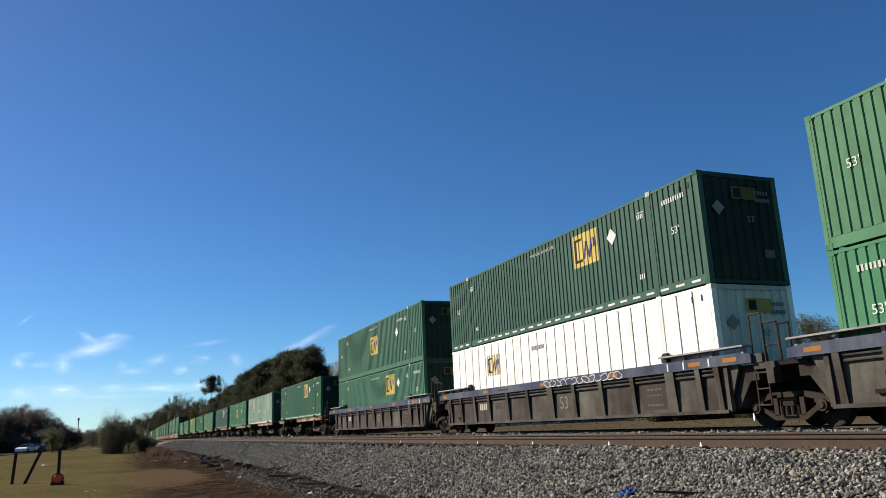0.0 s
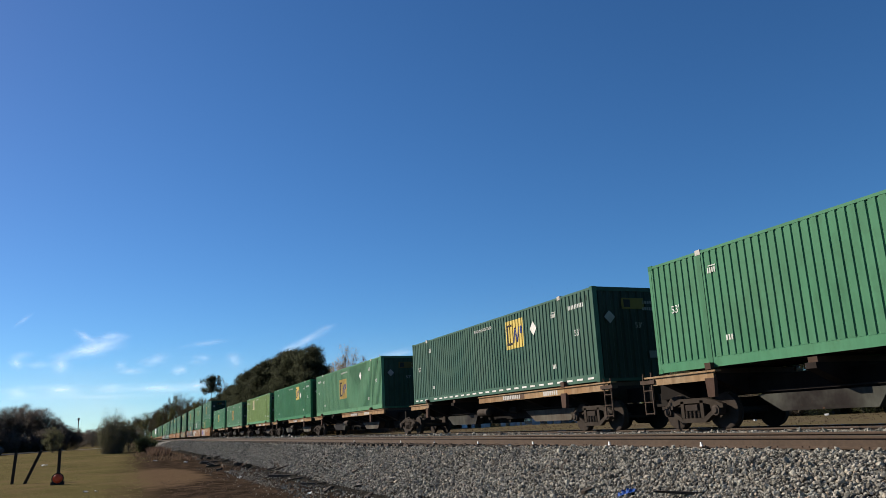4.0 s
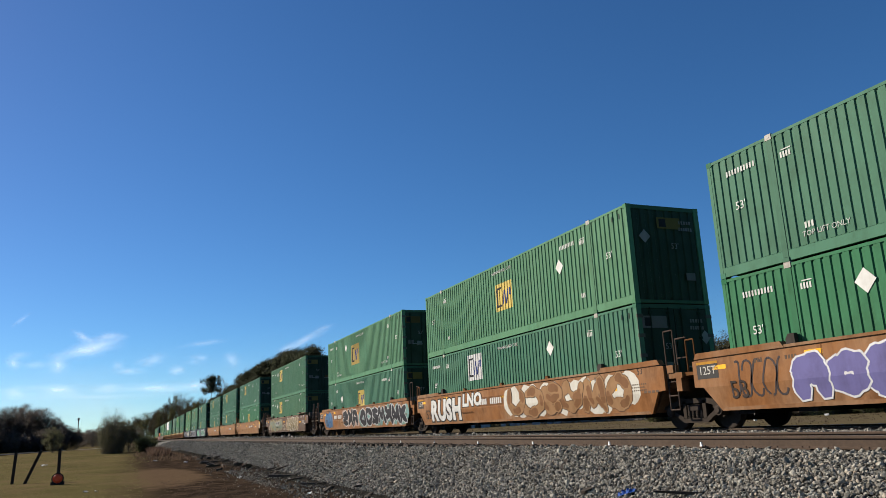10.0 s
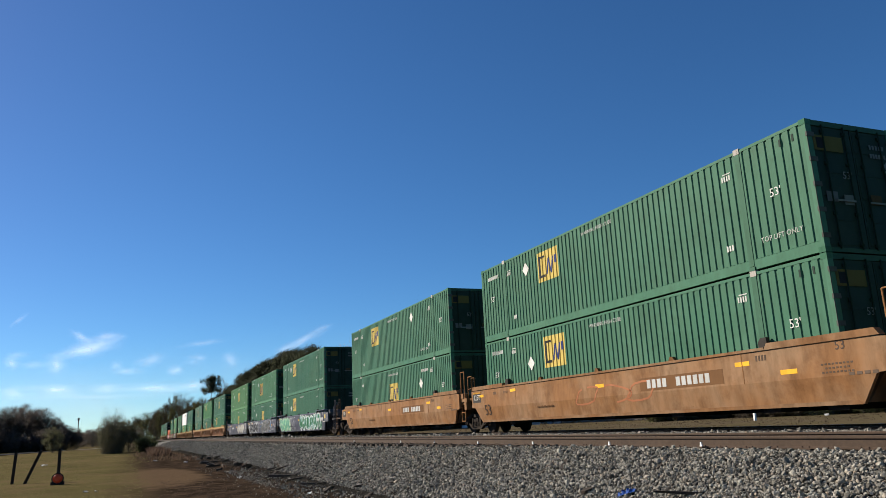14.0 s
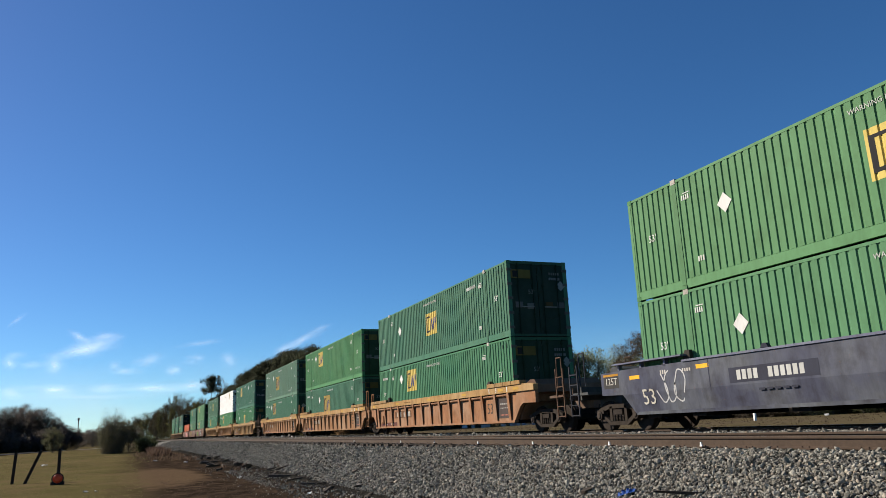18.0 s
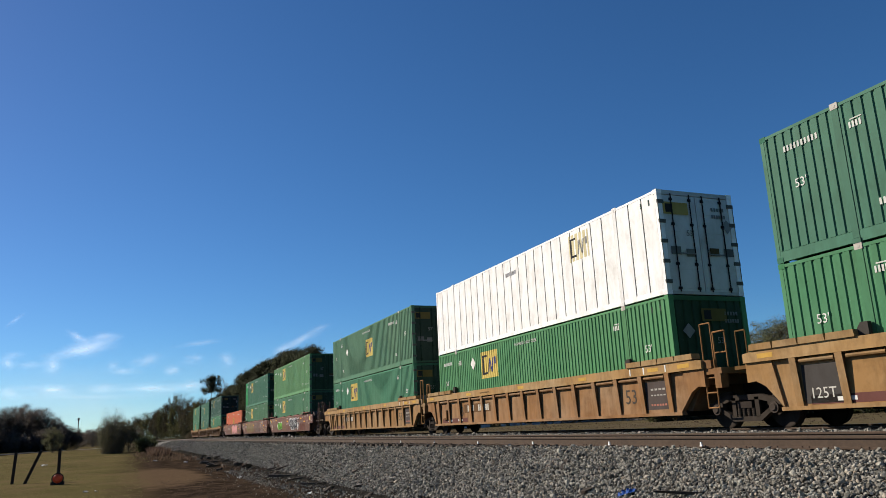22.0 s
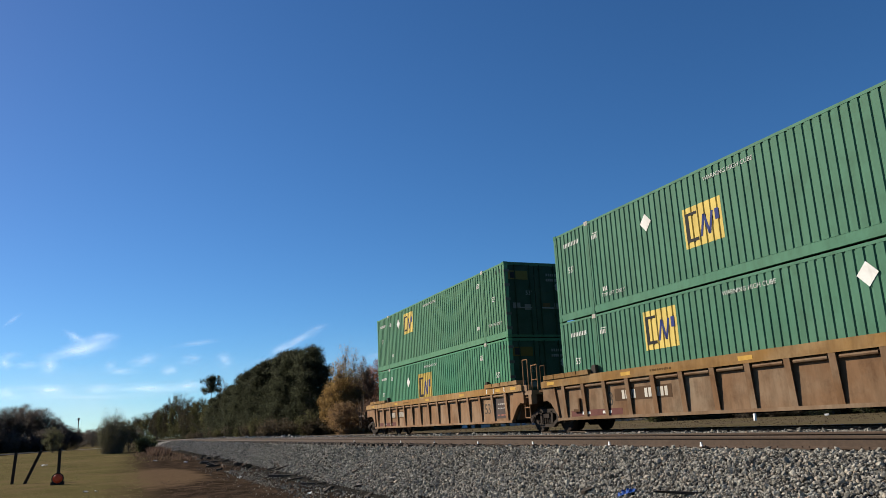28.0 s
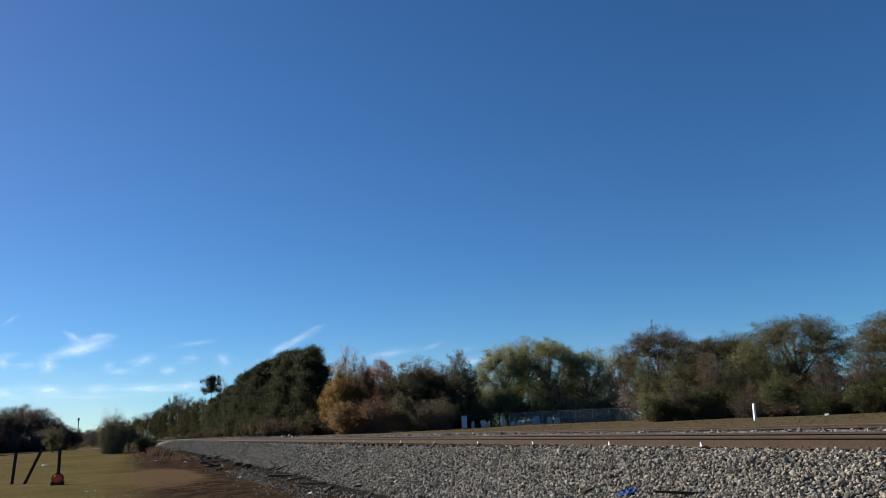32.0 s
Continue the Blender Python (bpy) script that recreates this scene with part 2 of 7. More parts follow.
def part(name, mesh, parent, colour=None, at=None, label=""):
    ob = new(name, mesh)
    ob.parent = parent
    if at is not None:
        ob.matrix_basis = at
    if colour:
        ob.color = (*colour, 1)
    return tagged(ob, label)


def thing(name, m, label, category, group=""):
    ob = new(name)
    ob.empty_display_size = 0.3
    ob.matrix_basis = m
    return tagged(ob, label, category, group)


WORDS = {}


def lettering(text, high, side, material):
    """Block letters 3 mm thick, standing on their base line. side: they face -x, or -y for 'end'."""
    key = (text, high, side, material.name)
    if key not in WORDS:
        c = bpy.data.curves.new("letters", "FONT")
        c.body, c.size, c.align_x, c.extrude = text, high / 0.72, "CENTER", 0.0015
        c.resolution_u = 2
        o = bpy.data.objects.new("letters", c)
        scene.collection.objects.link(o)
        m = bpy.data.meshes.new_from_object(o.evaluated_get(bpy.context.evaluated_depsgraph_get()))
        bpy.data.objects.remove(o)
        turn = Matrix(((0, 0, -1, 0), (-1, 0, 0, 0), (0, 1, 0, 0), (0, 0, 0, 1))) if side == "side" else Matrix(((1, 0, 0, 0), (0, 0, -1, 0), (0, 1, 0, 0), (0, 0, 0, 1)))
        m.transform(turn)
        m.materials.clear()
        m.materials.append(material)
        WORDS[key] = m
    return WORDS[key]


# ---- the ground: field, embankment and the land beyond, one sheet ----
def sag(y):
    """The line falls away gently with distance."""
    return -0.8e-5 * max(0.0, y - 60) ** 2 if y < 500 else -1.55 - 0.004 * (min(y, 900) - 500)


def ground_z(x, y):
    pts = ((-9e3, 0.0), (4.9, 0.0), (5.6, 0.12), (8.55, 1.13), (10.95, 1.13), (11.35, 1.265), (12.85, 1.265), (13.2, 1.13), (16.0, 1.13), (17.6, 0.72), (19.5, 0.85), (60, 0.95), (9e3, 0.95))
    for (a, za), (b, zb) in zip(pts, pts[1:]):
        if a <= x <= b:
            z = za + (zb - za) * (x - a) / (b - a)
            break
    if 7.0 < x < 9.06:
        z -= 0.11 * max(0.0, min(1.0, (y - 14.0) / 14.0)) * min(1.0, (x - 7.0) / 1.2)
    keep = max(0.0, min(1.0, (x - 3.0) / 4.0))
    z += sag(y) * keep
    d = math.hypot(x, y)
    if x > 19.5:
        z += 0.0028 * max(0.0, min(d, 160) - 45) + 0.10 * noise.noise((x * 0.08, y * 0.08, 0))
    if x < 5.0:
        z += 0.05 * noise.noise((x * 0.25, y * 0.25, 3)) + 0.008 * noise.noise((x * 0.9, y * 0.9, 5)) + 0.002 * max(0.0, min(y - 45.0, 100.0)) * min(1.0, (5.0 - x) / 4.0)
    elif x < 8.4 or 16.2 < x < 19.5:
        z += 0.05 * noise.noise((x * 0.9, y * 0.9, 5))
    return z


def build_ground():
    xs = [-3500, -2000, -1000, -500, -300, -200, -140, -100, -75, -55, -42, -32, -25, -20, -16, -13] + [-11 + 0.5 * i for i in range(30)]
    xs += [4.3, 4.6, 4.9, 5.2, 5.6, 6.1, 6.6, 7.1, 7.6, 8.1, 8.55, 9.05, 9.1, 10, 10.95, 11.35, 12.1, 12.85, 13.2, 14, 15, 16, 16.8, 17.6, 18.5, 19.5, 21, 24, 28, 34, 42, 52, 65, 80, 100, 130, 170, 230, 320, 500, 900, 1800, 3500]
    ys = [-3500, -1800, -900, -500, -300, -150, -80, -40, -20, -10, -5] + [0.6 * i for i in range(100)] + [60 + 4 * i for i in range(25)] + [165, 180, 200, 225, 250, 280, 320, 370, 430, 500, 600, 750, 900, 1300, 2000, 3000, 4500]
    xs = sorted(set(xs))
    v = [(x, y, ground_z(x, y)) for y in ys for x in xs]
    w = len(xs)
    f = [(j * w + i, j * w + i + 1, (j + 1) * w + i + 1, (j + 1) * w + i) for j in range(len(ys) - 1) for i in range(w - 1)]
    m = bpy.data.meshes.new("ground")
    m.from_pydata(v, [], f)
    for p in m.polygons:
        p.use_smooth = True
    m.materials.append(GROUND)
    tagged(new("ground", m), "mown autumn field, bare earth and stony railway embankment", "ground", kind="structure")


build_ground()


# ---- the two tracks ----
def rail_mesh(y0, y1):
    """A rail's foot, web and head as one sweep that follows the fall of the line."""
    prof = [(-0.07, -0.18), (0.07, -0.18), (0.07, -0.165), (0.012, -0.145), (0.012, -0.045), (0.036, -0.035), (0.036, -0.006), (0.03, 0.0), (-0.03, 0.0), (-0.036, -0.006), (-0.036, -0.035), (-0.012, -0.045), (-0.012, -0.145), (-0.07, -0.165)]
    ys = [y0] + [y for y in [-40, 0, 20, 40, 60, 80, 100, 130, 160, 200, 250, 300, 360, 430, 500, 600, 700, 800] if y0 < y < y1] + [y1]
    n = len(prof)
    v = [(x, y, z + sag(y)) for y in ys for x, z in prof]
    f, mi = [], []
    for j in range(len(ys) - 1):
        for i in range(n):
            f.append((j * n + i, j * n + (i + 1) % n, (j + 1) * n + (i + 1) % n, (j + 1) * n + i))
            mi.append(1 if i == 7 else 0)
    m = bpy.data.meshes.new("rail")
    m.from_pydata(v, [], f)
    m.materials.append(RUST)
    m.materials.append(WORN)
    m.polygons.foreach_set("material_index", mi)
    return m


def build_tracks():
    rail = rail_mesh(-790, 900)
    tie = shared("tie", TIE, lambda s: s.box(-1.3, 1.3, -0.115, 0.115, -0.18, 0.0))
    plate = shared("tie_plate", RUST, lambda s: s.box(-0.1, 0.1, -0.09, 0.09, 0, 0.014).box(-0.085, -0.07, -0.07, -0.055, 0.014, 0.05).box(-0.085, -0.07, 0.055, 0.07, 0.014, 0.05).box(0.07, 0.085, 0.0, 0.015, 0.014, 0.05))
    rng = random.Random(4)
    for cx, label in ((NX, "empty near railway track with rusty rails on ballast"), (TX, "far railway track that the freight train runs on")):
        t = tagged(thing("railway_track", pose(cx, 0, RAIL), label, "railway track"), kind="structure")
        for dx in (-0.755, 0.755):
            part("rail", rail, t, at=pose(dx, 0, 0), label="rusty steel rail with a worn head")
        far = Shape()
        for k in range(-30, 420):
            y = k * 0.53 + rng.uniform(-0.04, 0.04)
            if 1 < y < 49:
                p = part("tie", tie, t, at=pose(rng.uniform(-0.05, 0.05), y, -0.195, 0, 0, rng.uniform(-1, 1)))
                for dx in (-0.755, 0.755) if cx == NX else ():
                    part("tie_plate", plate, p, at=pose(dx, 0, 0))
            else:
                far.box(-1.3, 1.3, y - 0.115, y + 0.115, -0.375 + sag(y), -0.195 + sag(y))
        tagged(part("distant_ties", far.mesh("distant_ties", TIE), t), kind="stuff")


build_tracks()


# ---- the train: containers ----
HALF, WIDE, TALL, LIFT = 8.077, 1.295, 2.896, 6.096   # half length, half width, height, lifting posts
MOVING = []
GREEN, DEEP, FRESH, PALE, LIME, SAGE = (0.0545, 0.1480, 0.0925), (0.0420, 0.0962, 0.0715), (0.0320, 0.1400, 0.0640), (0.0736, 0.1847, 0.1000), (0.1380, 0.2150, 0.0660), (0.0953, 0.1876, 0.1145)
SNOW, ORANGE = (0.74, 0.74, 0.73), (0.54, 0.14, 0.066)
WHT, YEL, GOLD, INK, NAVY, CREAM = (0.62, 0.62, 0.59), (0.56, 0.43, 0.12), (0.36, 0.265, 0.08), (0.018, 0.018, 0.02), (0.022, 0.035, 0.14), (0.54, 0.48, 0.29)


PITCH, FINE = 0.2275, 0.186     # two kinds of pressed sides


def ribbed(s, y0, y1, z0, z1, pitch=PITCH, flat=0.0, slope=0.025, deep=0.026, x=-WIDE + 0.006):
    """Pressed sheet: broad flats parted by narrow upright grooves, with a closed back."""
    flat = flat or 0.65 * pitch
    n = max(1, round((y1 - y0) / pitch))
    p = (y1 - y0) / n
    k = p / pitch
    prof = [(y0, 0.0)]
    for i in range(n):
        a = y0 + i * p
        g0 = a + flat * k * 0.5
        prof += [(g0, 0.0), (g0 + slope * k, deep), (a + p - flat * k * 0.5 - slope * k, deep), (a + p - flat * k * 0.5, 0.0)]
    prof.append((y1, 0.0))
    v = [(x + d, y, z) for z in (z0, z1) for y, d in prof]
    m = len(prof)
    return s.add(v, [(i, i + 1, i + 1 + m, i + m) for i in range(m - 1)])



SPANS = ((-HALF + 0.09, -LIFT - 0.07), (-LIFT + 0.07, LIFT - 0.07), (LIFT + 0.07, HALF - 0.09))
Z0, Z1 = 0.25, TALL - 0.085


def stripes(s, w, h, pitch):
    """A painted square that follows the flats and grooves, 3 mm proud."""
    p = (SPANS[1][1] - SPANS[1][0]) / round((SPANS[1][1] - SPANS[1][0]) / pitch)
    n = max(1, round(w / p))
    return ribbed(s, -n * p / 2, n * p / 2, -h / 2, h / 2, pitch, x=-0.003)


def badge_dark(s, w, h):
    s.box(-0.006, -0.0035, 0.33 * w, 0.42 * w, -0.36 * h, 0.36 * h)
    s.box(-0.006, -0.0035, 0.12 * w, 0.33 * w, 0.29 * h, 0.36 * h).box(-0.006, -0.0035, 0.12 * w, 0.33 * w, -0.36 * h, -0.28 * h)


def badge_blue(s, w, h):
    for a, b, lo, hi in ((0.08, -0.02, -0.3, 0.22), (-0.02, -0.12, 0.22, -0.3), (-0.12, -0.22, -0.3, 0.22)):
        s.prism([(a * w, lo * h), ((a - 0.055) * w, lo * h), ((b - 0.055) * w, hi * h), (b * w, hi * h)], "x", -0.006, -0.0035)
    s.box(-0.006, -0.0035, -0.4 * w, -0.31 * w, -0.02 * h, 0.24 * h)


def snap(y, n, pitch):
    """The nearest groove-to-groove place on the middle panel."""
    p = (SPANS[1][1] - SPANS[1][0]) / round((SPANS[1][1] - SPANS[1][0]) / pitch)
    half = (max(1, round(n / p)) % 2) * p / 2
    return SPANS[1][0] + half + round((y - SPANS[1][0] - half) / p) * p


def bars(parent, name, y, z, n, w, h, colour, x=-WIDE, end=False, step=1.4):
    """Writing too worn to read: a row of short bars."""
    m = shared("bar_%.3f_%.3f_%d_%d" % (w, h, n, end), MARK, lambda s: [s.box(-0.003, 0, (i - n / 2) * w * step, (i - n / 2) * w * step + w, -h / 2, h / 2) if not end else s.box((i - n / 2) * w * step, (i - n / 2) * w * step + w, -0.003, 0, -h / 2, h / 2) for i in range(n)])
    return tagged(part(name, m, parent, colour, pose(x, y, z)), kind="stuff")


def logo(parent, y, z, w, h, back, dark=INK, blue=NAVY, pitch=PITCH):
    f = part("company_panel", shared("company_panel_%.2f_%.2f_%.3f" % (w, h, pitch), MARK, lambda s: stripes(s, w, h, pitch)), parent, back, pose(-WIDE + 0.006, snap(y, w, pitch), z), "square company panel painted across the ribs")
    part("dark_shape", shared("dark_shape_%.2f" % w, MARK, lambda s: badge_dark(s, w, h)), f, dark)
    part("blue_shape", shared("blue_shape_%.2f" % w, MARK, lambda s: badge_blue(s, w, h)), f, blue)


def container(s0, z, colour, body="ribbed", end="doors", badge=None, diamond=None, back=YEL, size=1.45, dashes=False, label="", patch=False, words=True, pitch=PITCH):
    """A 53 foot container whose middle passes the camera's abeam line s0 metres of travel after the clip's start."""
    c = thing("shipping_container", pose(TX, s0, z), label or "green ribbed steel shipping container with faded white markings", "container", "containers on the train")
    MOVING.append((c, s0, z))
    darkened = tuple(0.006 + v * 0.19 for v in colour) if body != "panels" else tuple(v * 0.72 for v in colour)      # the leading end's shade, put into its paint
    post = tuple(v * 1.1 for v in colour) if colour != LIME else (0.08, 0.22, 0.11)
    if body == "ribbed":
        for i, (a, b) in enumerate(SPANS):
            m = shared("side_panel_%d_%.3f" % (i, pitch), PAINT, lambda s: ribbed(s, a, b, Z0, Z1, pitch))
            part("side_panel", m, c, FRESH_PATCH if patch and i == 2 else colour)
            part("side_panel", m, c, colour, pose(0, 0, 0, 0, 0, 180))
    elif body == "wide":
        for i, (a, b) in enumerate(SPANS):
            m = shared("wide_panel_%d" % i, PAINT, lambda s: ribbed(s, a, b, Z0 - 0.12, Z1, 0.285, 0.17, 0.04, 0.03))
            part("side_panel", m, c, colour)
            part("side_panel", m, c, colour, pose(0, 0, 0, 0, 0, 180))
    else:
        for i, ((a, b), n) in enumerate(zip(SPANS, (3, 20, 3))):
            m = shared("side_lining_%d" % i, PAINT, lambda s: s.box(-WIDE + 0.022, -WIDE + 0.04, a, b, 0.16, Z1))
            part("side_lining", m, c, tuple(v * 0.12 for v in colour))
            part("side_lining", m, c, colour, pose(0, 0, 0, 0, 0, 180))
            p = (b - a) / n
            sheet = shared("side_sheet_%d" % i, PAINT, lambda s: s.box(-WIDE + 0.006, -WIDE + 0.022, 0.024, p - 0.024, 0.16, Z1))
            for j in range(n):
                part("side_panel", sheet, c, colour, pose(0, a + j * p, 0))
            if body == "ribs":
                p = (b - a) / n
                rib = shared("panel_rib", PAINT, lambda s: s.prism([(-WIDE - 0.012, -0.035), (-WIDE - 0.012, 0.035), (-WIDE + 0.01, 0.045), (-WIDE + 0.01, -0.045)], "z", 0.17, Z1))
                for j in range(n + 1):
                    part("rib", rib, c, (0.7, 0.72, 0.66), pose(0, a + j * p, 0))
    low = shared("bottom_rail", PAINT, lambda s: [s.box(-WIDE + 0.004, -WIDE + 0.09, a, b, 0.02, 0.245).prism([(-WIDE + 0.0, 0.245), (-WIDE + 0.06, 0.275), (-WIDE + 0.09, 0.245)], "y", a, b) for a, b in SPANS])
    top = shared("top_rail", PAINT, lambda s: s.box(-WIDE, -WIDE + 0.09, -HALF + 0.09, HALF - 0.09, Z1, TALL - 0.02))
    for turn in (0, 180):
        m = pose(0, 0, 0, 0, 0, turn)
        if body == "ribbed":
            part("bottom_rail", low, c, post, m)
        else:
            part("bottom_rail", shared("thin_rail", PAINT, lambda s: s.box(-WIDE + 0.003, -WIDE + 0.09, -HALF + 0.09, HALF - 0.09, 0.02, 0.16)), c, post if body != "ribs" else (0.5, 0.51, 0.46), m)
        part("top_rail", top, c, post, m)
    corner = shared("corner_post", PAINT, lambda s: s.prism([(-WIDE, -HALF), (-WIDE + 0.16, -HALF), (-WIDE + 0.16, -HALF + 0.06), (-WIDE + 0.06, -HALF + 0.06), (-WIDE + 0.06, -HALF + 0.1), (-WIDE, -HALF + 0.1)], "z", 0.12, TALL - 0.12))
    cast = shared("corner_casting", GRIME, lambda s: s.box(-WIDE - 0.004, -WIDE + 0.17, -HALF - 0.004, -HALF + 0.16, 0, 0.12))
    lift = shared("lift_post", PAINT, lambda s: s.box(-WIDE - 0.006, -WIDE + 0.1, -0.075, 0.075, 0.1, TALL - 0.11).prism([(-WIDE - 0.02, 0.0), (-WIDE - 0.02, 0.09), (-WIDE + 0.12, 0.09), (-WIDE + 0.12, 0.0)], "y", -0.09, 0.09))
    eye_cast = shared("lift_casting", GRIME, lambda s: s.box(-WIDE - 0.012, -WIDE + 0.16, -0.09, 0.09, TALL - 0.115, TALL + 0.015).box(-WIDE - 0.015, -WIDE + 0.0, -0.035, 0.035, TALL - 0.08, TALL - 0.03))
    for sx in (1, -1):
        for sy in (1, -1):
            o = part("corner_post", corner, c, post)
            o.scale = (sx, sy, 1)
            for lift_z in (0, TALL - 0.12):
                o = part("corner_casting", cast, c, post, pose(0, 0, lift_z))
                o.scale = (sx, sy, 1)
            o = part("lift_post", lift, c, tuple(v * 0.9 for v in colour), pose(0, sy * LIFT, 0))
            o.scale = (sx, 1, 1)
            o = part("lift_casting", eye_cast, c, (0.45, 0.42, 0.38) if body == "ribbed" else post, pose(0, sy * LIFT, 0))
            o.scale = (sx, 1, 1)
    part("roof", shared("roof", PAINT, lambda s: s.box(-WIDE + 0.05, WIDE - 0.05, -HALF + 0.05, HALF - 0.05, TALL - 0.06, TALL - 0.03)), c, colour)
    part("floor", shared("floor", GRIME, lambda s: [s.box(-WIDE + 0.05, WIDE - 0.05, -HALF + 0.05, HALF - 0.05, 0.12, 0.16)] + [s.box(-WIDE + 0.09, WIDE - 0.09, y - 0.03, y + 0.03, 0.03, 0.12) for y in [-7.5 + 0.6 * i for i in range(26)]]), c, (0.06, 0.05, 0.045))
    part("end_wall", shared("end_wall", PAINT, lambda s: s.box(-WIDE + 0.1, WIDE - 0.1, HALF - 0.05, HALF - 0.02, 0.1, TALL - 0.1)), c, colour)
    # the end that leads
    if end == "doors":
        leaf = shared("door_leaf", PAINT, lambda s: [s.box(-WIDE + 0.12, -0.012, -HALF + 0.02, -HALF + 0.05, 0.1, TALL - 0.14)] + [s.box(-WIDE + 0.17, -0.06, -HALF + 0.012, -HALF + 0.02, 0.17 + 0.52 * k, 0.17 + 0.52 * k + 0.42) for k in range(5)])
        rod = shared("lock_rod", GRIME, lambda s: [s.tube((0, -HALF - 0.015, 0.08), (0, -HALF - 0.015, TALL - 0.1), 0.018, n=6)] + [s.box(-0.05, 0.05, -HALF - 0.02, -HALF + 0.02, zz, zz + 0.07) for zz in (0.14, 0.8, 1.9, 2.6)])
        hinge = shared("hinge", GRIME, lambda s: [s.box(-WIDE - 0.004, -WIDE + 0.014, -HALF - 0.008, -HALF + 0.0, 0.3, 2.6)] + [s.box(-WIDE - 0.012, -WIDE + 0.2, -HALF - 0.018, -HALF + 0.02, zz, zz + 0.1) for zz in (0.3, 0.85, 1.4, 1.95, 2.5)])
        for sx in (1, -1):
            d = part("door_leaf", leaf, c, darkened)
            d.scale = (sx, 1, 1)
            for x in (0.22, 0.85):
                part("lock_rod", rod, d, darkened if body != "panels" else INK, pose(-x, 0, 0))
            part("handle", shared("handle", GRIME, lambda s: s.box(-0.75, -0.22, -HALF - 0.045, -HALF - 0.03, 1.1, 1.14)), d, (0.2, 0.2, 0.19))
            o = part("hinge_strip", hinge, d, (0.10, 0.10, 0.09))
    else:
        def pressed(s):
            prof = [(-WIDE + 0.15, 0.05)]
            for i in range(8):
                x = -1.015 + 0.29 * i
                prof += [(x - 0.1, 0.05), (x - 0.07, 0.015), (x + 0.07, 0.015), (x + 0.1, 0.05)]
            prof.append((WIDE - 0.15, 0.05))
            m = len(prof)
            s.add([(x, -HALF + d, z) for z in (0.1, TALL - 0.12) for x, d in prof], [(i, i + 1, i + 1 + m, i + m) for i in range(m - 1)])
        part("front_wall", shared("front_wall", PAINT, pressed), c, darkened)
    # sill and header paint halved, standing in for the end's shade
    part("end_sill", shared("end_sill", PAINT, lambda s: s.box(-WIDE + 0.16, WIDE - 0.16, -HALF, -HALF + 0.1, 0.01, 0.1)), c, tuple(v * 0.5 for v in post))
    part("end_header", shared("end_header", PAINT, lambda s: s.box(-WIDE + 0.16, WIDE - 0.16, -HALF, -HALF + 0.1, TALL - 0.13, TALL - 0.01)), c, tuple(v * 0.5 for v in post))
    f = -HALF - 0.006
    plate = shared("end_panel", MARK, lambda s: s.box(-0.42, 0.42, -0.003, 0, -0.17, 0.17))
    # panel, marks and signs dimmed: the end's shade is in their colours
    lead = part("end_panel", plate, c, tuple(v * 0.22 for v in back) if body != "panels" else GOLD, pose(-0.72 if end == "doors" else 0.15, f, 2.38), "company panel on the end wall")
    part("dark_shape", shared("end_dark", MARK, lambda s: s.box(-0.34, -0.1, -0.006, -0.0035, -0.12, 0.12)), lead, INK)
    part("length_mark", lettering("53'", 0.17, "end", MARK), c, (0.2, 0.2, 0.19), pose(-0.3 if end == "doors" else 0.3, f, 1.62), "white 53 foot mark")
    bars(c, "worn_writing", f, 2.42, 5, 0.06, 0.1, (0.16, 0.16, 0.15), x=0.75, end=True, step=1.6)
    bars(c, "worn_writing", f, 2.22, 6, 0.06, 0.1, (0.16, 0.16, 0.15), x=0.75, end=True)
    small = shared("placard", MARK, lambda s: s.box(-0.16, 0.16, -0.003, 0, -0.11, 0.11))
    for px, pz, col in ((-0.85, 1.2, (0.12, 0.12, 0.115)), (-0.35, 1.15, (0.15, 0.15, 0.135)), (0.45, 1.2, (0.08, 0.05, 0.02)), (0.95, 1.2, (0.1, 0.1, 0.095))) if end == "doors" else ((0.75, 0.8, (0.12, 0.12, 0.115)),):
        part("placard", small, c, col, pose(px, f - 0.004, pz))
    tilt = shared("end_diamond", MARK, lambda s: s.prism([(-0.2, 0), (0, -0.2), (0.2, 0), (0, 0.2)], "y", -0.003, 0))
    part("diamond_sign", tilt, c, (0.22, 0.22, 0.215), pose(1.0 if end == "doors" else -0.75, f - 0.004, 1.95))
    # the side's markings
    if badge:
        logo(c, badge[0], badge[1], size, size * 0.72, back, INK, NAVY if back != CREAM else (0.2, 0.2, 0.19), pitch)
    if diamond:
        sign = shared("diamond_sign", MARK, lambda s: s.prism([(-0.24, 0), (0, -0.25), (0.24, 0), (0, 0.25)], "x", -0.004, 0))
        part("diamond_sign", sign, c, WHT, pose(-WIDE - 0.002, diamond[0], diamond[1]), "white diamond sign")
    if words:
        for y in (-7.05, 7.15):
            part("length_mark", lettering("53'", 0.2, "side", MARK), c, WHT, pose(-WIDE - 0.002, y, 1.5), "white 53 foot mark")
        tagged(part("warning_text", lettering("WARNING HIGH CUBE", 0.115, "side", MARK), c, (0.46, 0.47, 0.44), pose(-WIDE - 0.002, -0.15 if badge and abs(badge[0]) > 1.6 else 0.0, 2.52)), kind="stuff")
        if badge and badge[0] > 0.5:
            for y, high in ((-4.9, 0.45),) if badge[0] > 3 else ((-7.05, 0.56),) if badge[0] > 1.5 else ((-4.9, 0.42), (5.0, 0.42)):
                tagged(part("lift_text", lettering("TOP LIFT ONLY", 0.12, "side", MARK), c, (0.45, 0.47, 0.43), pose(-WIDE - 0.002, y, high)), kind="stuff")
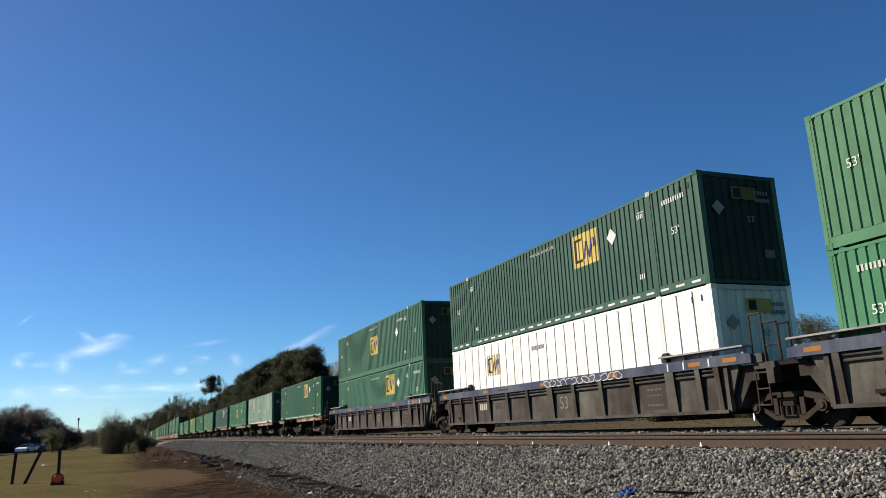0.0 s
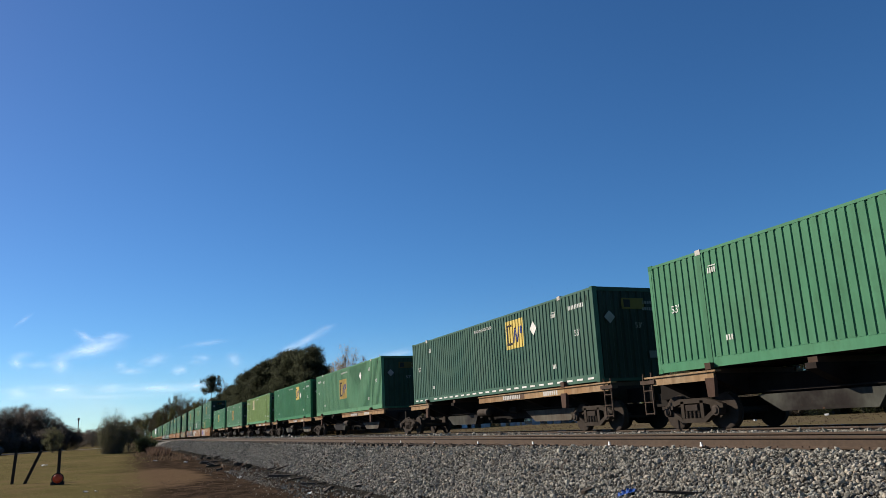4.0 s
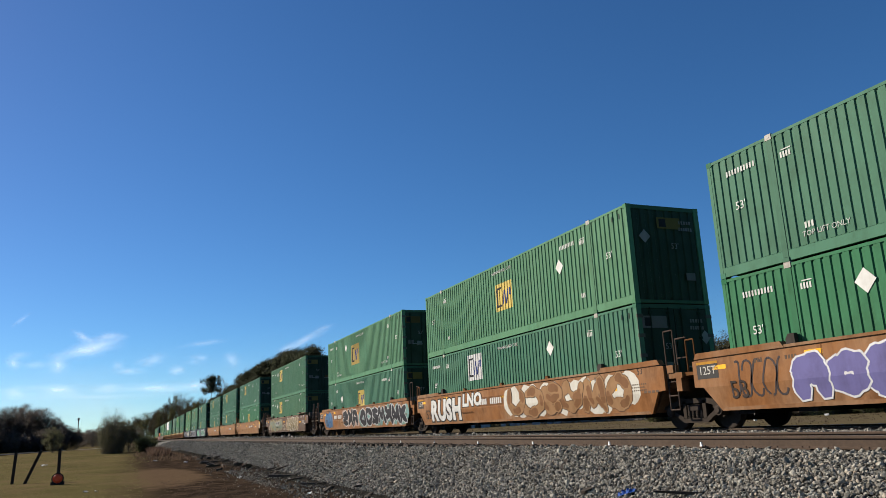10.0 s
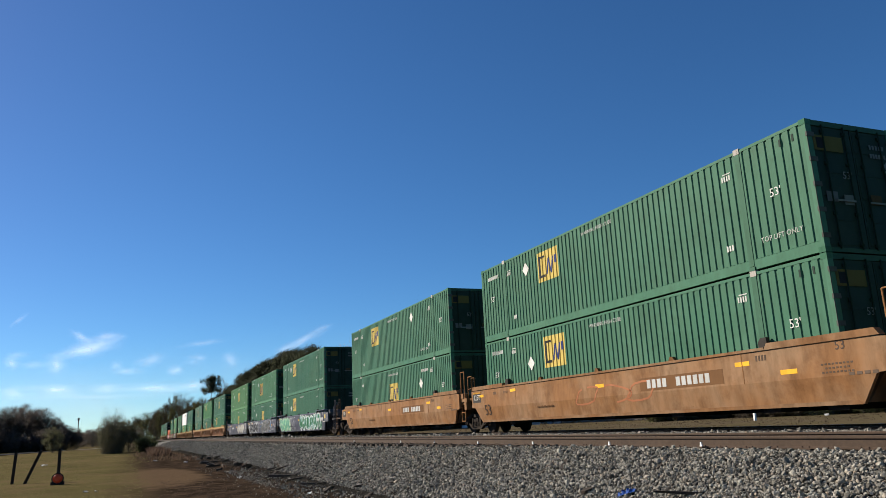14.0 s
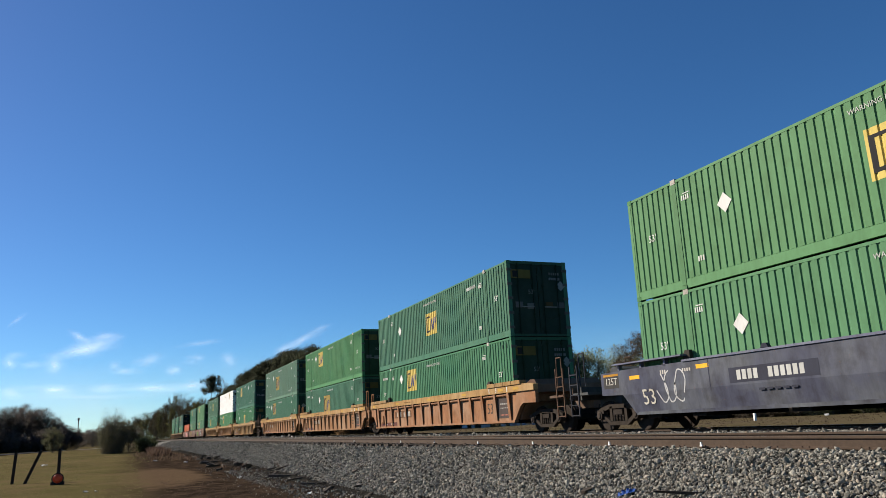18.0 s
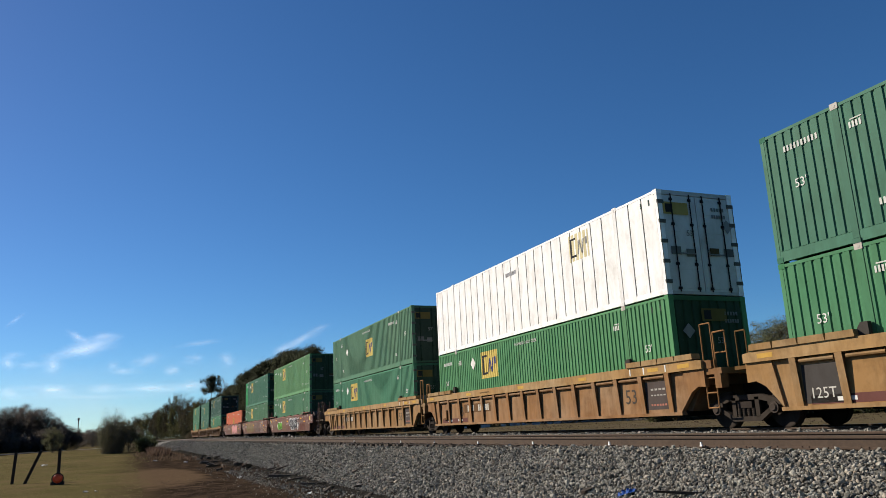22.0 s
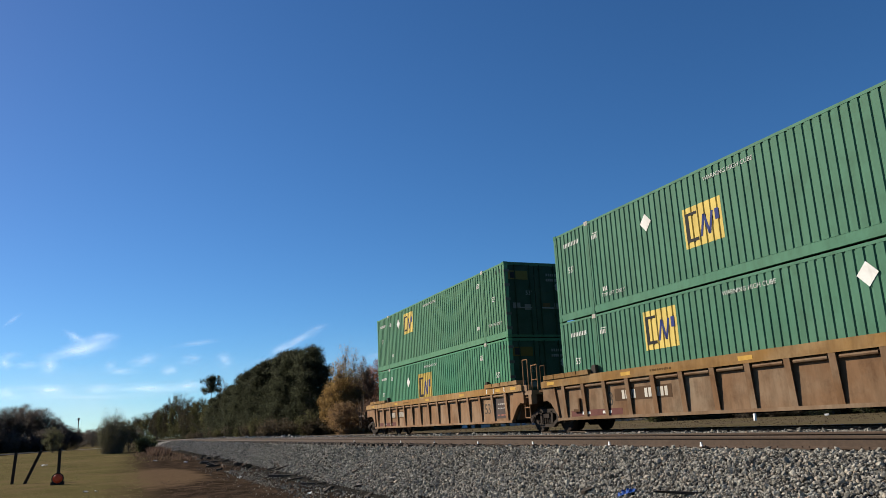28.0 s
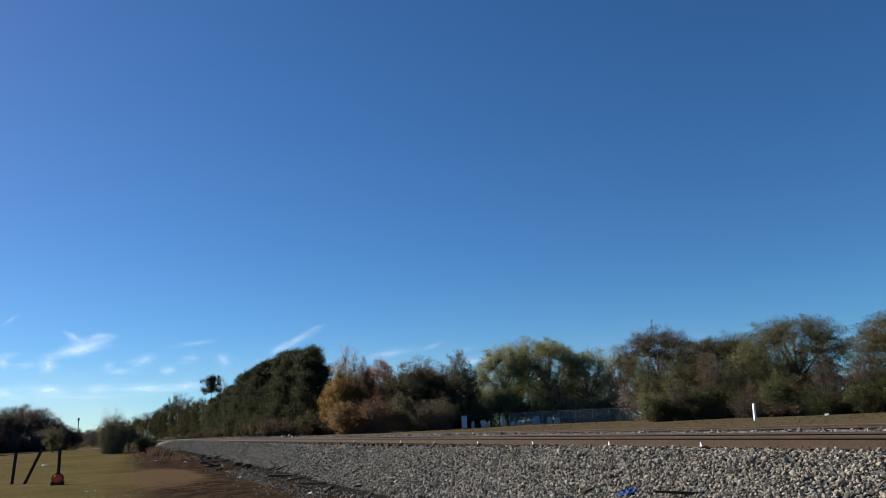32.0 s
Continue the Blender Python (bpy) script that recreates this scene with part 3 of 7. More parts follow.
        for y in (-5.65, 5.72):
            bars(c, "worn_writing", y, 2.33, 4, 0.045, 0.13, (0.55, 0.56, 0.52), step=1.7)
            bars(c, "worn_writing", y, 2.44, 1, 0.26, 0.025, (0.55, 0.56, 0.52))
        bars(c, "worn_writing", -5.5, 0.66, 3, 0.05, 0.14, (0.55, 0.56, 0.52), step=1.7)
        bars(c, "worn_writing", 5.4, 0.66, 3, 0.05, 0.13, (0.55, 0.56, 0.52), step=1.7)
        bars(c, "worn_number", 7.05 if badge and badge[0] > 0 else -7.05 if badge and badge[0] < -1 else -4.75, 2.42, 10, 0.05, 0.13, (0.52, 0.53, 0.5), step=1.85)
    else:
        bars(c, "worn_number", 0.6, 2.3, 9, 0.07, 0.14, (0.32, 0.32, 0.33) if body != "ribs" else WHT)
    for y in (-7.7, -7.35):
        bars(c, "worn_writing", y, 2.6, 1, 0.05, 0.16, (0.03, 0.05, 0.04))
    if dashes:
        dash = shared("reflector_dash", MARK, lambda s: s.box(-0.003, 0, -0.17, 0.17, -0.03, 0.03))
        for i in range(26):
            y = -7.6 + i * 0.61
            if abs(abs(y) - LIFT) > 0.28:
                part("reflector_dash", dash, c, WHT, pose(-WIDE, y, 0.13))
    return c


FRESH_PATCH = (0.03, 0.27, 0.09)
UP, LO, DECK = 4.815, 1.905, 2.785    # floors of upper, lower and flat-loaded containers


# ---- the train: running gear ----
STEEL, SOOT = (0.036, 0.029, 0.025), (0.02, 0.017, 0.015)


def truck(parent, y):
    """A three-piece freight truck: two side frames on two axles."""
    frame_m = shared("side_frame", GRIME, lambda s: [
        s.prism([(-1.12, 0.56), (-0.9, 0.66), (-0.45, 0.76), (0.45, 0.76), (0.9, 0.66), (1.12, 0.56), (0.88, 0.53), (0.42, 0.64), (-0.42, 0.64), (-0.88, 0.53)], "x", -1.06, -0.93),
        s.prism([(-0.98, 0.34), (-0.72, 0.34), (-0.42, 0.16), (0.42, 0.16), (0.72, 0.34), (0.98, 0.34), (0.74, 0.45), (0.38, 0.27), (-0.38, 0.27), (-0.74, 0.47)], "x", -1.06, -0.93),
        s.prism([(-0.42, 0.26), (-0.3, 0.26), (-0.3, 0.7), (-0.42, 0.7)], "x", -1.06, -0.99), s.prism([(0.3, 0.26), (0.42, 0.26), (0.42, 0.7), (0.3, 0.7)], "x", -1.06, -0.99),
        s.box(-1.09, -0.97, -1.13, -0.7, 0.50, 0.60).box(-1.09, -0.97, 0.7, 1.13, 0.50, 0.60)])
    bear = shared("bearing_cap", GRIME, lambda s: s.tube((-0.9, 0, 0), (-1.12, 0, 0), 0.13, n=14).tube((-1.12, 0, 0), (-1.15, 0, 0), 0.1, 0.07, n=14))
    wheel = shared("wheel", GRIME, lambda s: s.tube((-0.80, 0, 0), (-0.69, 0, 0), 0.425, n=28).tube((-0.69, 0, 0), (-0.66, 0, 0), 0.455, n=28).tube((-0.815, 0, 0), (-0.80, 0, 0), 0.15, n=16).tube((-0.808, 0, 0), (-0.80, 0, 0), 0.40, 0.425, n=28))
    spring = shared("spring", GRIME, lambda s: [s.tube((-1.02, yy, 0.27), (-1.02, yy, 0.46), 0.045, n=8) for yy in (-0.22, -0.07, 0.08, 0.22)] + [s.tube((-1.02, yy, zz), (-1.02, yy, zz + 0.018), 0.056, n=8) for yy in (-0.22, -0.07, 0.08, 0.22) for zz in (0.29, 0.33, 0.37, 0.41)])
    bolster = shared("bolster", GRIME, lambda s: s.prism([(-1.08, 0.46), (1.08, 0.46), (1.08, 0.6), (0.6, 0.68), (-0.6, 0.68), (-1.08, 0.6)], "y", -0.22, 0.22).tube((0, 0, 0.68), (0, 0, 0.78), 0.22, n=16))
    t = part("truck", bolster, parent, STEEL, pose(0, y, 0), "grimy three-piece freight truck")
    for sx in (1, -1):
        o = part("side_frame", frame_m, t, (0.042, 0.034, 0.028))
        o.scale = (sx, 1, 1)
        o = tagged(part("spring_nest", spring, t, (0.05, 0.04, 0.033)), kind="stuff")
        o.scale = (sx, 1, 1)
        for yy in (-0.89, 0.89):
            o = part("wheel", wheel, t, (0.04, 0.032, 0.027), pose(0, yy, 0.425))
            o.scale = (sx, 1, 1)
            o = part("bearing_cap", bear, t, (0.055, 0.044, 0.037), pose(0, yy, 0.45))
            o.scale = (sx, 1, 1)
    axle = shared("axle", GRIME, lambda s: s.tube((-0.7, 0, 0), (0.7, 0, 0), 0.09, n=12))
    for yy in (-0.89, 0.89):
        part("axle", axle, t, STEEL, pose(0, yy, 0.425))
        part("brake_beam", shared("brake_beam", GRIME, lambda s: s.box(-0.75, 0.75, -0.05, 0.05, -0.06, 0.06).box(-0.79, -0.69, -0.03, 0.09, -0.14, 0.14).box(0.69, 0.79, -0.03, 0.09, -0.14, 0.14)), t, SOOT, pose(0, yy * 0.45, 0.40, 0, 0, 0 if yy < 0 else 180))
    return t


def ladder_end(car, y, colour, sy, wheel=False):
    """End platform over a coupler: ladder, grab irons, posts, coupler and, at one end, the hand brake."""
    side = shared("end_ladder", GRIME, lambda s: [s.box(-1.45, -1.41, a - 0.02, a + 0.02, 0.45, 2.0) for a in (-0.22, 0.22)] + [s.box(-1.45, -1.42, -0.22, 0.22, zz, zz + 0.03) for zz in (0.47, 0.78, 1.09, 1.40, 1.71)])
    grab = shared("grab_iron", GRIME, lambda s: [s.tube((-1.36, a, 1.35), (-1.36, a, 2.35), 0.02, n=6) for a in (-0.3, 0.0)] + [s.tube((-1.36, -0.3, 2.35), (-1.36, 0.0, 2.35), 0.02, n=6)])
    for sx in (1, -1):
        o = part("ladder", side, car, colour, pose(0, y + sy * 1.75, 0))
        o.scale = (sx, 1, 1)
        o = part("grab_iron", grab, car, colour, pose(0, y + sy * 1.5, 0))
        o.scale = (sx, 1, 1)
    part("end_platform", shared("end_platform", CARPAINT, lambda s: s.box(-1.42, 1.42, -0.42, 0.42, 1.08, 1.16).box(-0.35, 0.35, -0.9, 0.6, 0.72, 1.08).box(-1.1, 1.1, -0.5, -0.42, 0.95, 1.35)), car, colour, pose(0, y + sy * 1.45, 0, 0, 0, 0 if sy < 0 else 180))
    part("end_bolster", shared("end_bolster", CARPAINT, lambda s: s.prism([(-0.35, 1.35), (0.3, 1.35), (0.3, 1.72), (0.1, 1.8), (-0.2, 1.8), (-0.35, 1.62)], "x", -1.3, 1.3)), car, colour, pose(0, y + sy * -0.35, 0, 0, 0, 0 if sy < 0 else 180))
    part("coupler", shared("coupler", GRIME, lambda s: s.box(-0.1, 0.1, -0.5, 0.5, -0.12, 0.12).box(-0.2, 0.2, -0.75, -0.5, -0.16, 0.16).box(-0.12, 0.2, -0.9, -0.75, -0.14, 0.14)), car, SOOT, pose(0, y + sy * 2.0, 0.82, 0, 0, 0 if sy < 0 else 180))
    part("air_hose", shared("air_hose", DARK, lambda s: s.tube((0.45, -0.2, 0.8), (0.4, -0.45, 0.45), 0.03, n=6).tube((0.4, -0.45, 0.45), (0.3, -0.7, 0.42), 0.03, n=6)), car, None, pose(0, y + sy * 1.7, 0, 0, 0, 0 if sy < 0 else 180))
    if wheel:
        part("brake_stand", shared("brake_stand", GRIME, lambda s: s.box(-0.9, -0.82, -0.03, 0.03, 1.1, 2.35).box(-0.95, -0.6, -0.12, 0.08, 1.6, 2.2).box(-1.36, -1.3, -0.03, 0.03, 1.0, 2.45).box(-0.5, -0.44, -0.03, 0.03, 1.0, 2.45)), car, colour, pose(0, y + sy * 1.5, 0))

        def rim(s):
            for i in range(18):
                a, b = 2 * math.pi * i / 18, 2 * math.pi * (i + 1) / 18
                s.tube((0.25 * math.cos(a), 0, 0.25 * math.sin(a)), (0.25 * math.cos(b), 0, 0.25 * math.sin(b)), 0.024, n=6)
            for i in range(6):
                a = math.pi * i / 3
                s.tube((0, 0, 0), (0.25 * math.cos(a), -0.03, 0.25 * math.sin(a)), 0.018, n=5)
        part("brake_wheel", shared("brake_wheel", GRIME, rim), car, colour, pose(-1.05, y + sy * 1.62, 2.2, 0, 0, -35))


FOLD, SLANT = 0.98, 0.17     # below this height the plated sides lean inward


def leaning(m):
    """Bends a mesh that lies on a plated side inward below the fold."""
    b = bmesh.new()
    b.from_mesh(m)
    bmesh.ops.bisect_plane(b, geom=b.verts[:] + b.edges[:] + b.faces[:], plane_co=(0, 0, FOLD), plane_no=(0, 0, 1))
    for v in b.verts:
        if v.co.z < FOLD:
            v.co.x += (FOLD - v.co.z) * SLANT
    b.to_mesh(m)
    b.free()
    return m


def stroke(s, p, q, w, x0, x1):
    """A thick sprayed stroke with blunt ends, lying on the car's side."""
    dy, dz = q[0] - p[0], q[1] - p[1]
    l = math.hypot(dy, dz) or 1.0
    ty, tz, ny, nz = dy / l * w * 0.45, dz / l * w * 0.45, -dz / l * w / 2, dy / l * w / 2
    s.prism([(p[0] - ty + ny * 0.5, p[1] - tz + nz * 0.5), (p[0] + ny, p[1] + nz), (q[0] + ny, q[1] + nz), (q[0] + ty + ny * 0.5, q[1] + tz + nz * 0.5), (q[0] + ty - ny * 0.5, q[1] + tz - nz * 0.5), (q[0] - ny, q[1] - nz), (p[0] - ny, p[1] - nz), (p[0] - ty - ny * 0.5, p[1] - tz - nz * 0.5)], "x", x0, x1)


def halo(parent, rng, y0, y1, z0, z1, colour, x):
    """A sprayed cloud behind a piece: overlapping uneven rounds."""
    s = Shape()
    h = (z1 - z0) / 2
    n = max(3, int((y1 - y0) / h * 1.3))
    for i in range(n):
        r = h * rng.uniform(0.62, 0.9)
        cy = min(max(y0 + (y1 - y0) * (i + 0.5) / n, y0 + r * 0.7), y1 - r * 0.7)
        cz = (z0 + z1) / 2 + rng.choice((-1, 1)) * (h - r) * rng.uniform(0.4, 1.0)
        s.prism([(cy + r * rng.uniform(0.88, 1.1) * math.cos(a), min(max(cz + r * rng.uniform(0.88, 1.05) * math.sin(a), z0), z1)) for a in [2 * math.pi * j / 14 for j in range(14)]], "x", x - 0.0008 - 0.0002 * i, x + 0.0005)
    part("sprayed_cloud", leaning(s.mesh("sprayed_cloud", MARK)) if x < -1 else s.mesh("sprayed_cloud", MARK), parent, colour)


SWEEPS = (
    ((1, 0.82), (0.55, 1.0), (0.05, 0.72), (0.0, 0.3), (0.5, 0.0), (1, 0.2)),
    ((1, 0.85), (0.4, 1.0), (0.02, 0.75), (0.5, 0.52), (0.98, 0.28), (0.6, 0.0), (0.0, 0.12)),
    ((0.5, 1.0), (0.0, 0.6), (0.2, 0.05), (0.8, 0.0), (1.0, 0.5), (0.7, 0.98), (0.4, 0.9)),
    ((0.0, 0.0), (0.1, 0.5), (0.0, 1.0), (0.25, 0.6), (0.9, 1.0), (0.4, 0.5), (1.0, 0.0)),
    ((0.0, 0.0), (0.05, 0.7), (0.45, 1.0), (0.95, 0.75), (1.0, 0.0)),
    ((0.0, 0.05), (0.15, 1.0), (0.5, 0.3), (0.85, 1.0), (1.0, 0.0)),
    ((0.1, 1.0), (0.0, 0.35), (0.45, 0.0), (0.95, 0.3), (0.9, 1.0)))


def curve(points, steps=3):
    """Points along a smooth line through the given ones."""
    out = []
    for i in range(len(points) - 1):
        p0, p1, p2, p3 = points[max(i - 1, 0)], points[i], points[i + 1], points[min(i + 2, len(points) - 1)]
        for k in range(steps):
            t = k / steps
            out.append(tuple(0.5 * (2 * b + (c - a) * t + (2 * a - 5 * b + 4 * c - d) * t * t + (3 * b - a - 3 * c + d) * t ** 3) for a, b, c, d in zip(p0, p1, p2, p3)))
    return out + [points[-1]]


def graffiti(car, seed, y0, y1, z0, z1, fill, line, n, x=-1.5, second=None, rim=0.04, third=None, fat=0.3):
    """Spray-painted fat sweeping shapes, crowded and outlined one over the other, abstract."""
    rng = random.Random(seed)
    o, f, g = Shape(), Shape(), Shape()
    w, h = (y1 - y0) / n, z1 - z0
    thick = min(0.46 * w, fat * h)
    a = part("graffiti", Shape().box(x - 0.0004, x, y0 + w * 0.3, y1 - w * 0.3, FOLD + 0.02, z1 - h * 0.25).mesh("graffiti", MARK), car, fill, label="crowded outlined spray-painted graffiti")
    if second:
        halo(a, rng, y0 - 0.22, y1 + 0.22, z0 - 0.02, min(z1 + 0.06, 1.65), second, x)
    half = thick / 2
    lean = rng.uniform(-0.14, 0.14)
    last = None
    for i in range(n):
        kind = rng.choice([k for k in range(len(SWEEPS)) if k != last])
        last = kind
        turn = rng.random() < 0.5
        l, wide = y0 + w * i - w * 0.06, w * 1.12
        top, low = z1 - half - h * rng.uniform(0, 0.1), z0 + half + h * rng.uniform(0, 0.1)
        path = []
        for u, v in SWEEPS[kind]:
            u, v = u + rng.uniform(-0.1, 0.1), v + rng.uniform(-0.07, 0.07)
            u = 1 - u if turn else u
            path.append((min(max(l + half + (wide - thick) * u + lean * (v - 0.5) * h, y0 + half), y1 - half), min(max(low + (top - low) * v, z0 + half), z1 - half)))
        runs = [curve(path)]
        if rng.random() < 0.55:
            runs.append(curve([path[0], ((path[0][0] + path[-1][0]) / 2, (low + top) / 2), path[-1]]))
        d = x - 0.003 - 0.0034 * i
        for j, run in enumerate(runs):
            v, e = thick * (1.0 if j == 0 else 0.7), 0.000317 * j
            for k, (p, q) in enumerate(zip(run, run[1:])):
                u = v * (0.85 + 0.25 * math.sin(2.1 * k + i))
                stroke(o, p, q, u + rim * 2, d - e - 0.00005 * k, x)
                stroke(f, p, q, u, d - e - 0.0013 - 0.00005 * k, x - 0.001)
                if third and (k + i) % 5 < 2:
                    stroke(g, p, q, u * 0.72, d - e - 0.0024 - 0.00005 * k, x - 0.001)
    tagged(part("outline", leaning(o.mesh("graffiti_outline", MARK)), a, line), kind="stuff")
    tagged(part("fill", leaning(f.mesh("graffiti_fill", MARK)), a, fill), kind="stuff")
    if third:
        tagged(part("fill_shade", leaning(g.mesh("graffiti_shade", MARK)), a, third), kind="stuff")


def sprayed_word(car, text, y0, y1, z0, z1, fill, line, x=-1.5, second=None, rim=0.045):
    """A word in fat outlined letters."""
    layers = []
    for fat, deep, name in ((rim, 0.004, "outline"), (0.0, 0.007, "fill")):
        c = bpy.data.curves.new("word", "FONT")
        c.body, c.size, c.extrude, c.offset, c.shear, c.space_character, c.resolution_u = text, 1.0, 0.001, 0.05 + fat, 0.12, 1.08, 3
        ob = bpy.data.objects.new("word", c)
        scene.collection.objects.link(ob)
        m = bpy.data.meshes.new_from_object(ob.evaluated_get(bpy.context.evaluated_depsgraph_get()))
        bpy.data.objects.remove(ob)
        m.materials.clear()
        m.materials.append(MARK)
        layers.append((name, m, deep))
    xs = [v.co.x for v in layers[0][1].vertices]
    zs = [v.co.y for v in layers[0][1].vertices]
    ky, kz = (y1 - y0) / (max(xs) - min(xs)), (z1 - z0) / (max(zs) - min(zs))
    fit = Matrix(((0, 0, -1, 0), (-ky, 0, 0, y1 + min(xs) * ky), (0, kz, 0, z0 - min(zs) * kz), (0, 0, 0, 1)))
    top = None
    for name, m, deep in layers:
        m.transform(fit)
        leaning(m)
        top_o = part("graffiti" if top is None else name, m, top or car, line if top is None else fill, pose(x - deep, 0, 0) if top is None else pose(-0.003, 0, 0), "sprayed word in fat outlined letters" if top is None else "")
        tagged(top_o, kind="stuff")
        if top is None:
            top = top_o
    if second:
        halo(top, random.Random(len(text)), y0 - 0.1, y1 + 0.1, z0 - 0.04, z1 + 0.04, second, 0.003)


def scrawl(car, seed, y0, y1, z0, z1, colour, n, x=-1.5, thick=0.035):
    """Thin looping spray lines."""
    rng = random.Random(seed)
    s = Shape()
    for i in range(n):
        cy, cz = y0 + (y1 - y0) * (i + 0.5) / n, (z0 + z1) / 2
        w, h = (y1 - y0) / n * 0.55, (z1 - z0) / 2
        a0, a1, ph = rng.uniform(0, 6), rng.uniform(3.5, 6.5), rng.uniform(0, 6)
        last = None
        for k in range(15):
            a = a0 + a1 * k / 14
            p = (cy + w * math.cos(a) * (1 + 0.3 * math.sin(2 * a + ph)), cz + h * math.sin(a + 0.4 * math.sin(ph)))
            if last:
                dy, dz = p[0] - last[0], p[1] - last[1]
                l = math.hypot(dy, dz) or 1
                ny, nz = -dz / l * thick / 2, dy / l * thick / 2
                s.prism([(last[0] + ny, last[1] + nz), (p[0] + ny, p[1] + nz), (p[0] - ny, p[1] - nz), (last[0] - ny, last[1] - nz)], "x", x - 0.004, x)
            last = p
    tagged(part("graffiti", leaning(s.mesh("graffiti_lines", MARK)), car, colour, label="thin spray-painted loops"), kind="stuff")


TAN, BROWN, MAROON, SLATE, STRAW, UMBER = (0.235, 0.105, 0.04), (0.1, 0.056, 0.04), (0.138, 0.064, 0.05), (0.068, 0.072, 0.102), (0.27, 0.148, 0.046), (0.053, 0.042, 0.036)


def well_common(car, colour, lead, trail, brake):
    """Floor, ends and gear that every well car has."""
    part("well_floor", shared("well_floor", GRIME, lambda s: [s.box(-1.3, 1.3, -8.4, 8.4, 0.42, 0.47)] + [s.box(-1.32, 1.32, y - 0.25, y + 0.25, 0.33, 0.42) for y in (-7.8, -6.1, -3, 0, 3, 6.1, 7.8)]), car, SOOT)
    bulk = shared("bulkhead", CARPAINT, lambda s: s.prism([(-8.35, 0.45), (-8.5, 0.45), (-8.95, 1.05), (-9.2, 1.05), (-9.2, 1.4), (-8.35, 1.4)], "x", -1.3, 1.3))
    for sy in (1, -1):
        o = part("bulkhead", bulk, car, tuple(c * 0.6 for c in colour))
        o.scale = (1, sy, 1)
        for sx in (1, -1):
            part("guide_post", shared("guide_post", GRIME, lambda s: s.prism([(-0.12, 0), (0.12, 0), (0.12, 0.14), (0.04, 0.24), (-0.12, 0.24)], "x", -0.05, 0.05)), car, (0.05, 0.045, 0.04), pose(sx * 1.38, sy * 6.2, 1.7))
    truck(car, 9.83)
    if lead:
        truck(car, -9.83)
        ladder_end(car, -9.75, tuple(0.028 + c * 0.3 for c in colour), -1, wheel=brake)
    else:
        part("articulation", shared("articulation", GRIME, lambda s: s.box(-0.3, 0.3, -0.5, 0.25, 0.7, 1.05).tube((-0.0, -0.3, 0.7), (0, -0.3, 1.15), 0.3, n=14)), car, SOOT, pose(0, -9.5, 0))
        pale = colour[1] > 0.46 * colour[0] and colour[0] > 0.15
        grip = shared("end_grip", GRIME, lambda s: [s.tube((-1.38, a, 0.5), (-1.38, a, 2.5), 0.022, n=6) for a in (-9.2, -9.55)] + [s.tube((-1.38, -9.55, z), (-1.38, -9.2, z), 0.018, n=6) for z in (0.5, 0.85, 1.2, 2.5)])
        part("ladder", grip, car, tuple(c * 1.1 for c in colour) if pale else (0.075, 0.055, 0.045), label="tall hoop-shaped ladder over the articulation")
        hoop = shared("end_hoop", GRIME, lambda s: [s.tube((-1.1, a, 1.3), (-1.1, a, 2.3), 0.022, n=6) for a in (-9.3, -9.7)] + [s.tube((-1.1, -9.7, 2.3), (-1.1, -9.3, 2.3), 0.022, n=6), s.tube((-1.1, -9.7, 1.8), (-1.1, -9.3, 1.8), 0.018, n=6)])
        part("grab_iron", hoop, car, tuple(c * 1.1 for c in colour) if pale else (0.075, 0.055, 0.045))
        part("end_deck", shared("end_deck", CARPAINT, lambda s: s.box(-1.42, 1.42, -9.8, -9.21, 1.28, 1.42).box(-1.42, -1.2, -9.75, -9.55, 0.95, 1.28).box(-1.44, -1.25, -9.5, -9.25, 1.42, 1.62)), car, tuple(c * 0.9 for c in colour))
    if trail:
        ladder_end(car, 9.75, tuple(0.028 + c * 0.3 for c in colour), 1)
    else:
        part("articulation", shared("articulation", GRIME, lambda s: s.box(-0.3, 0.3, -0.5, 0.25, 0.7, 1.05).tube((-0.0, -0.3, 0.7), (0, -0.3, 1.15), 0.3, n=14)), car, SOOT, pose(0, 9.5, 0, 0, 0, 180))
        part("end_rail", shared("end_rail", GRIME, lambda s: [s.tube((-1.3, a, 1.3), (-1.3, a, 2.2), 0.02, n=6) for a in (9.3, 9.6)] + [s.tube((-1.3, 9.3, 2.2), (-1.3, 9.6, 2.2), 0.02, n=6), s.box(-1.35, 1.35, 8.9, 9.7, 1.32, 1.4)]), car, tuple(c * 0.5 for c in colour))


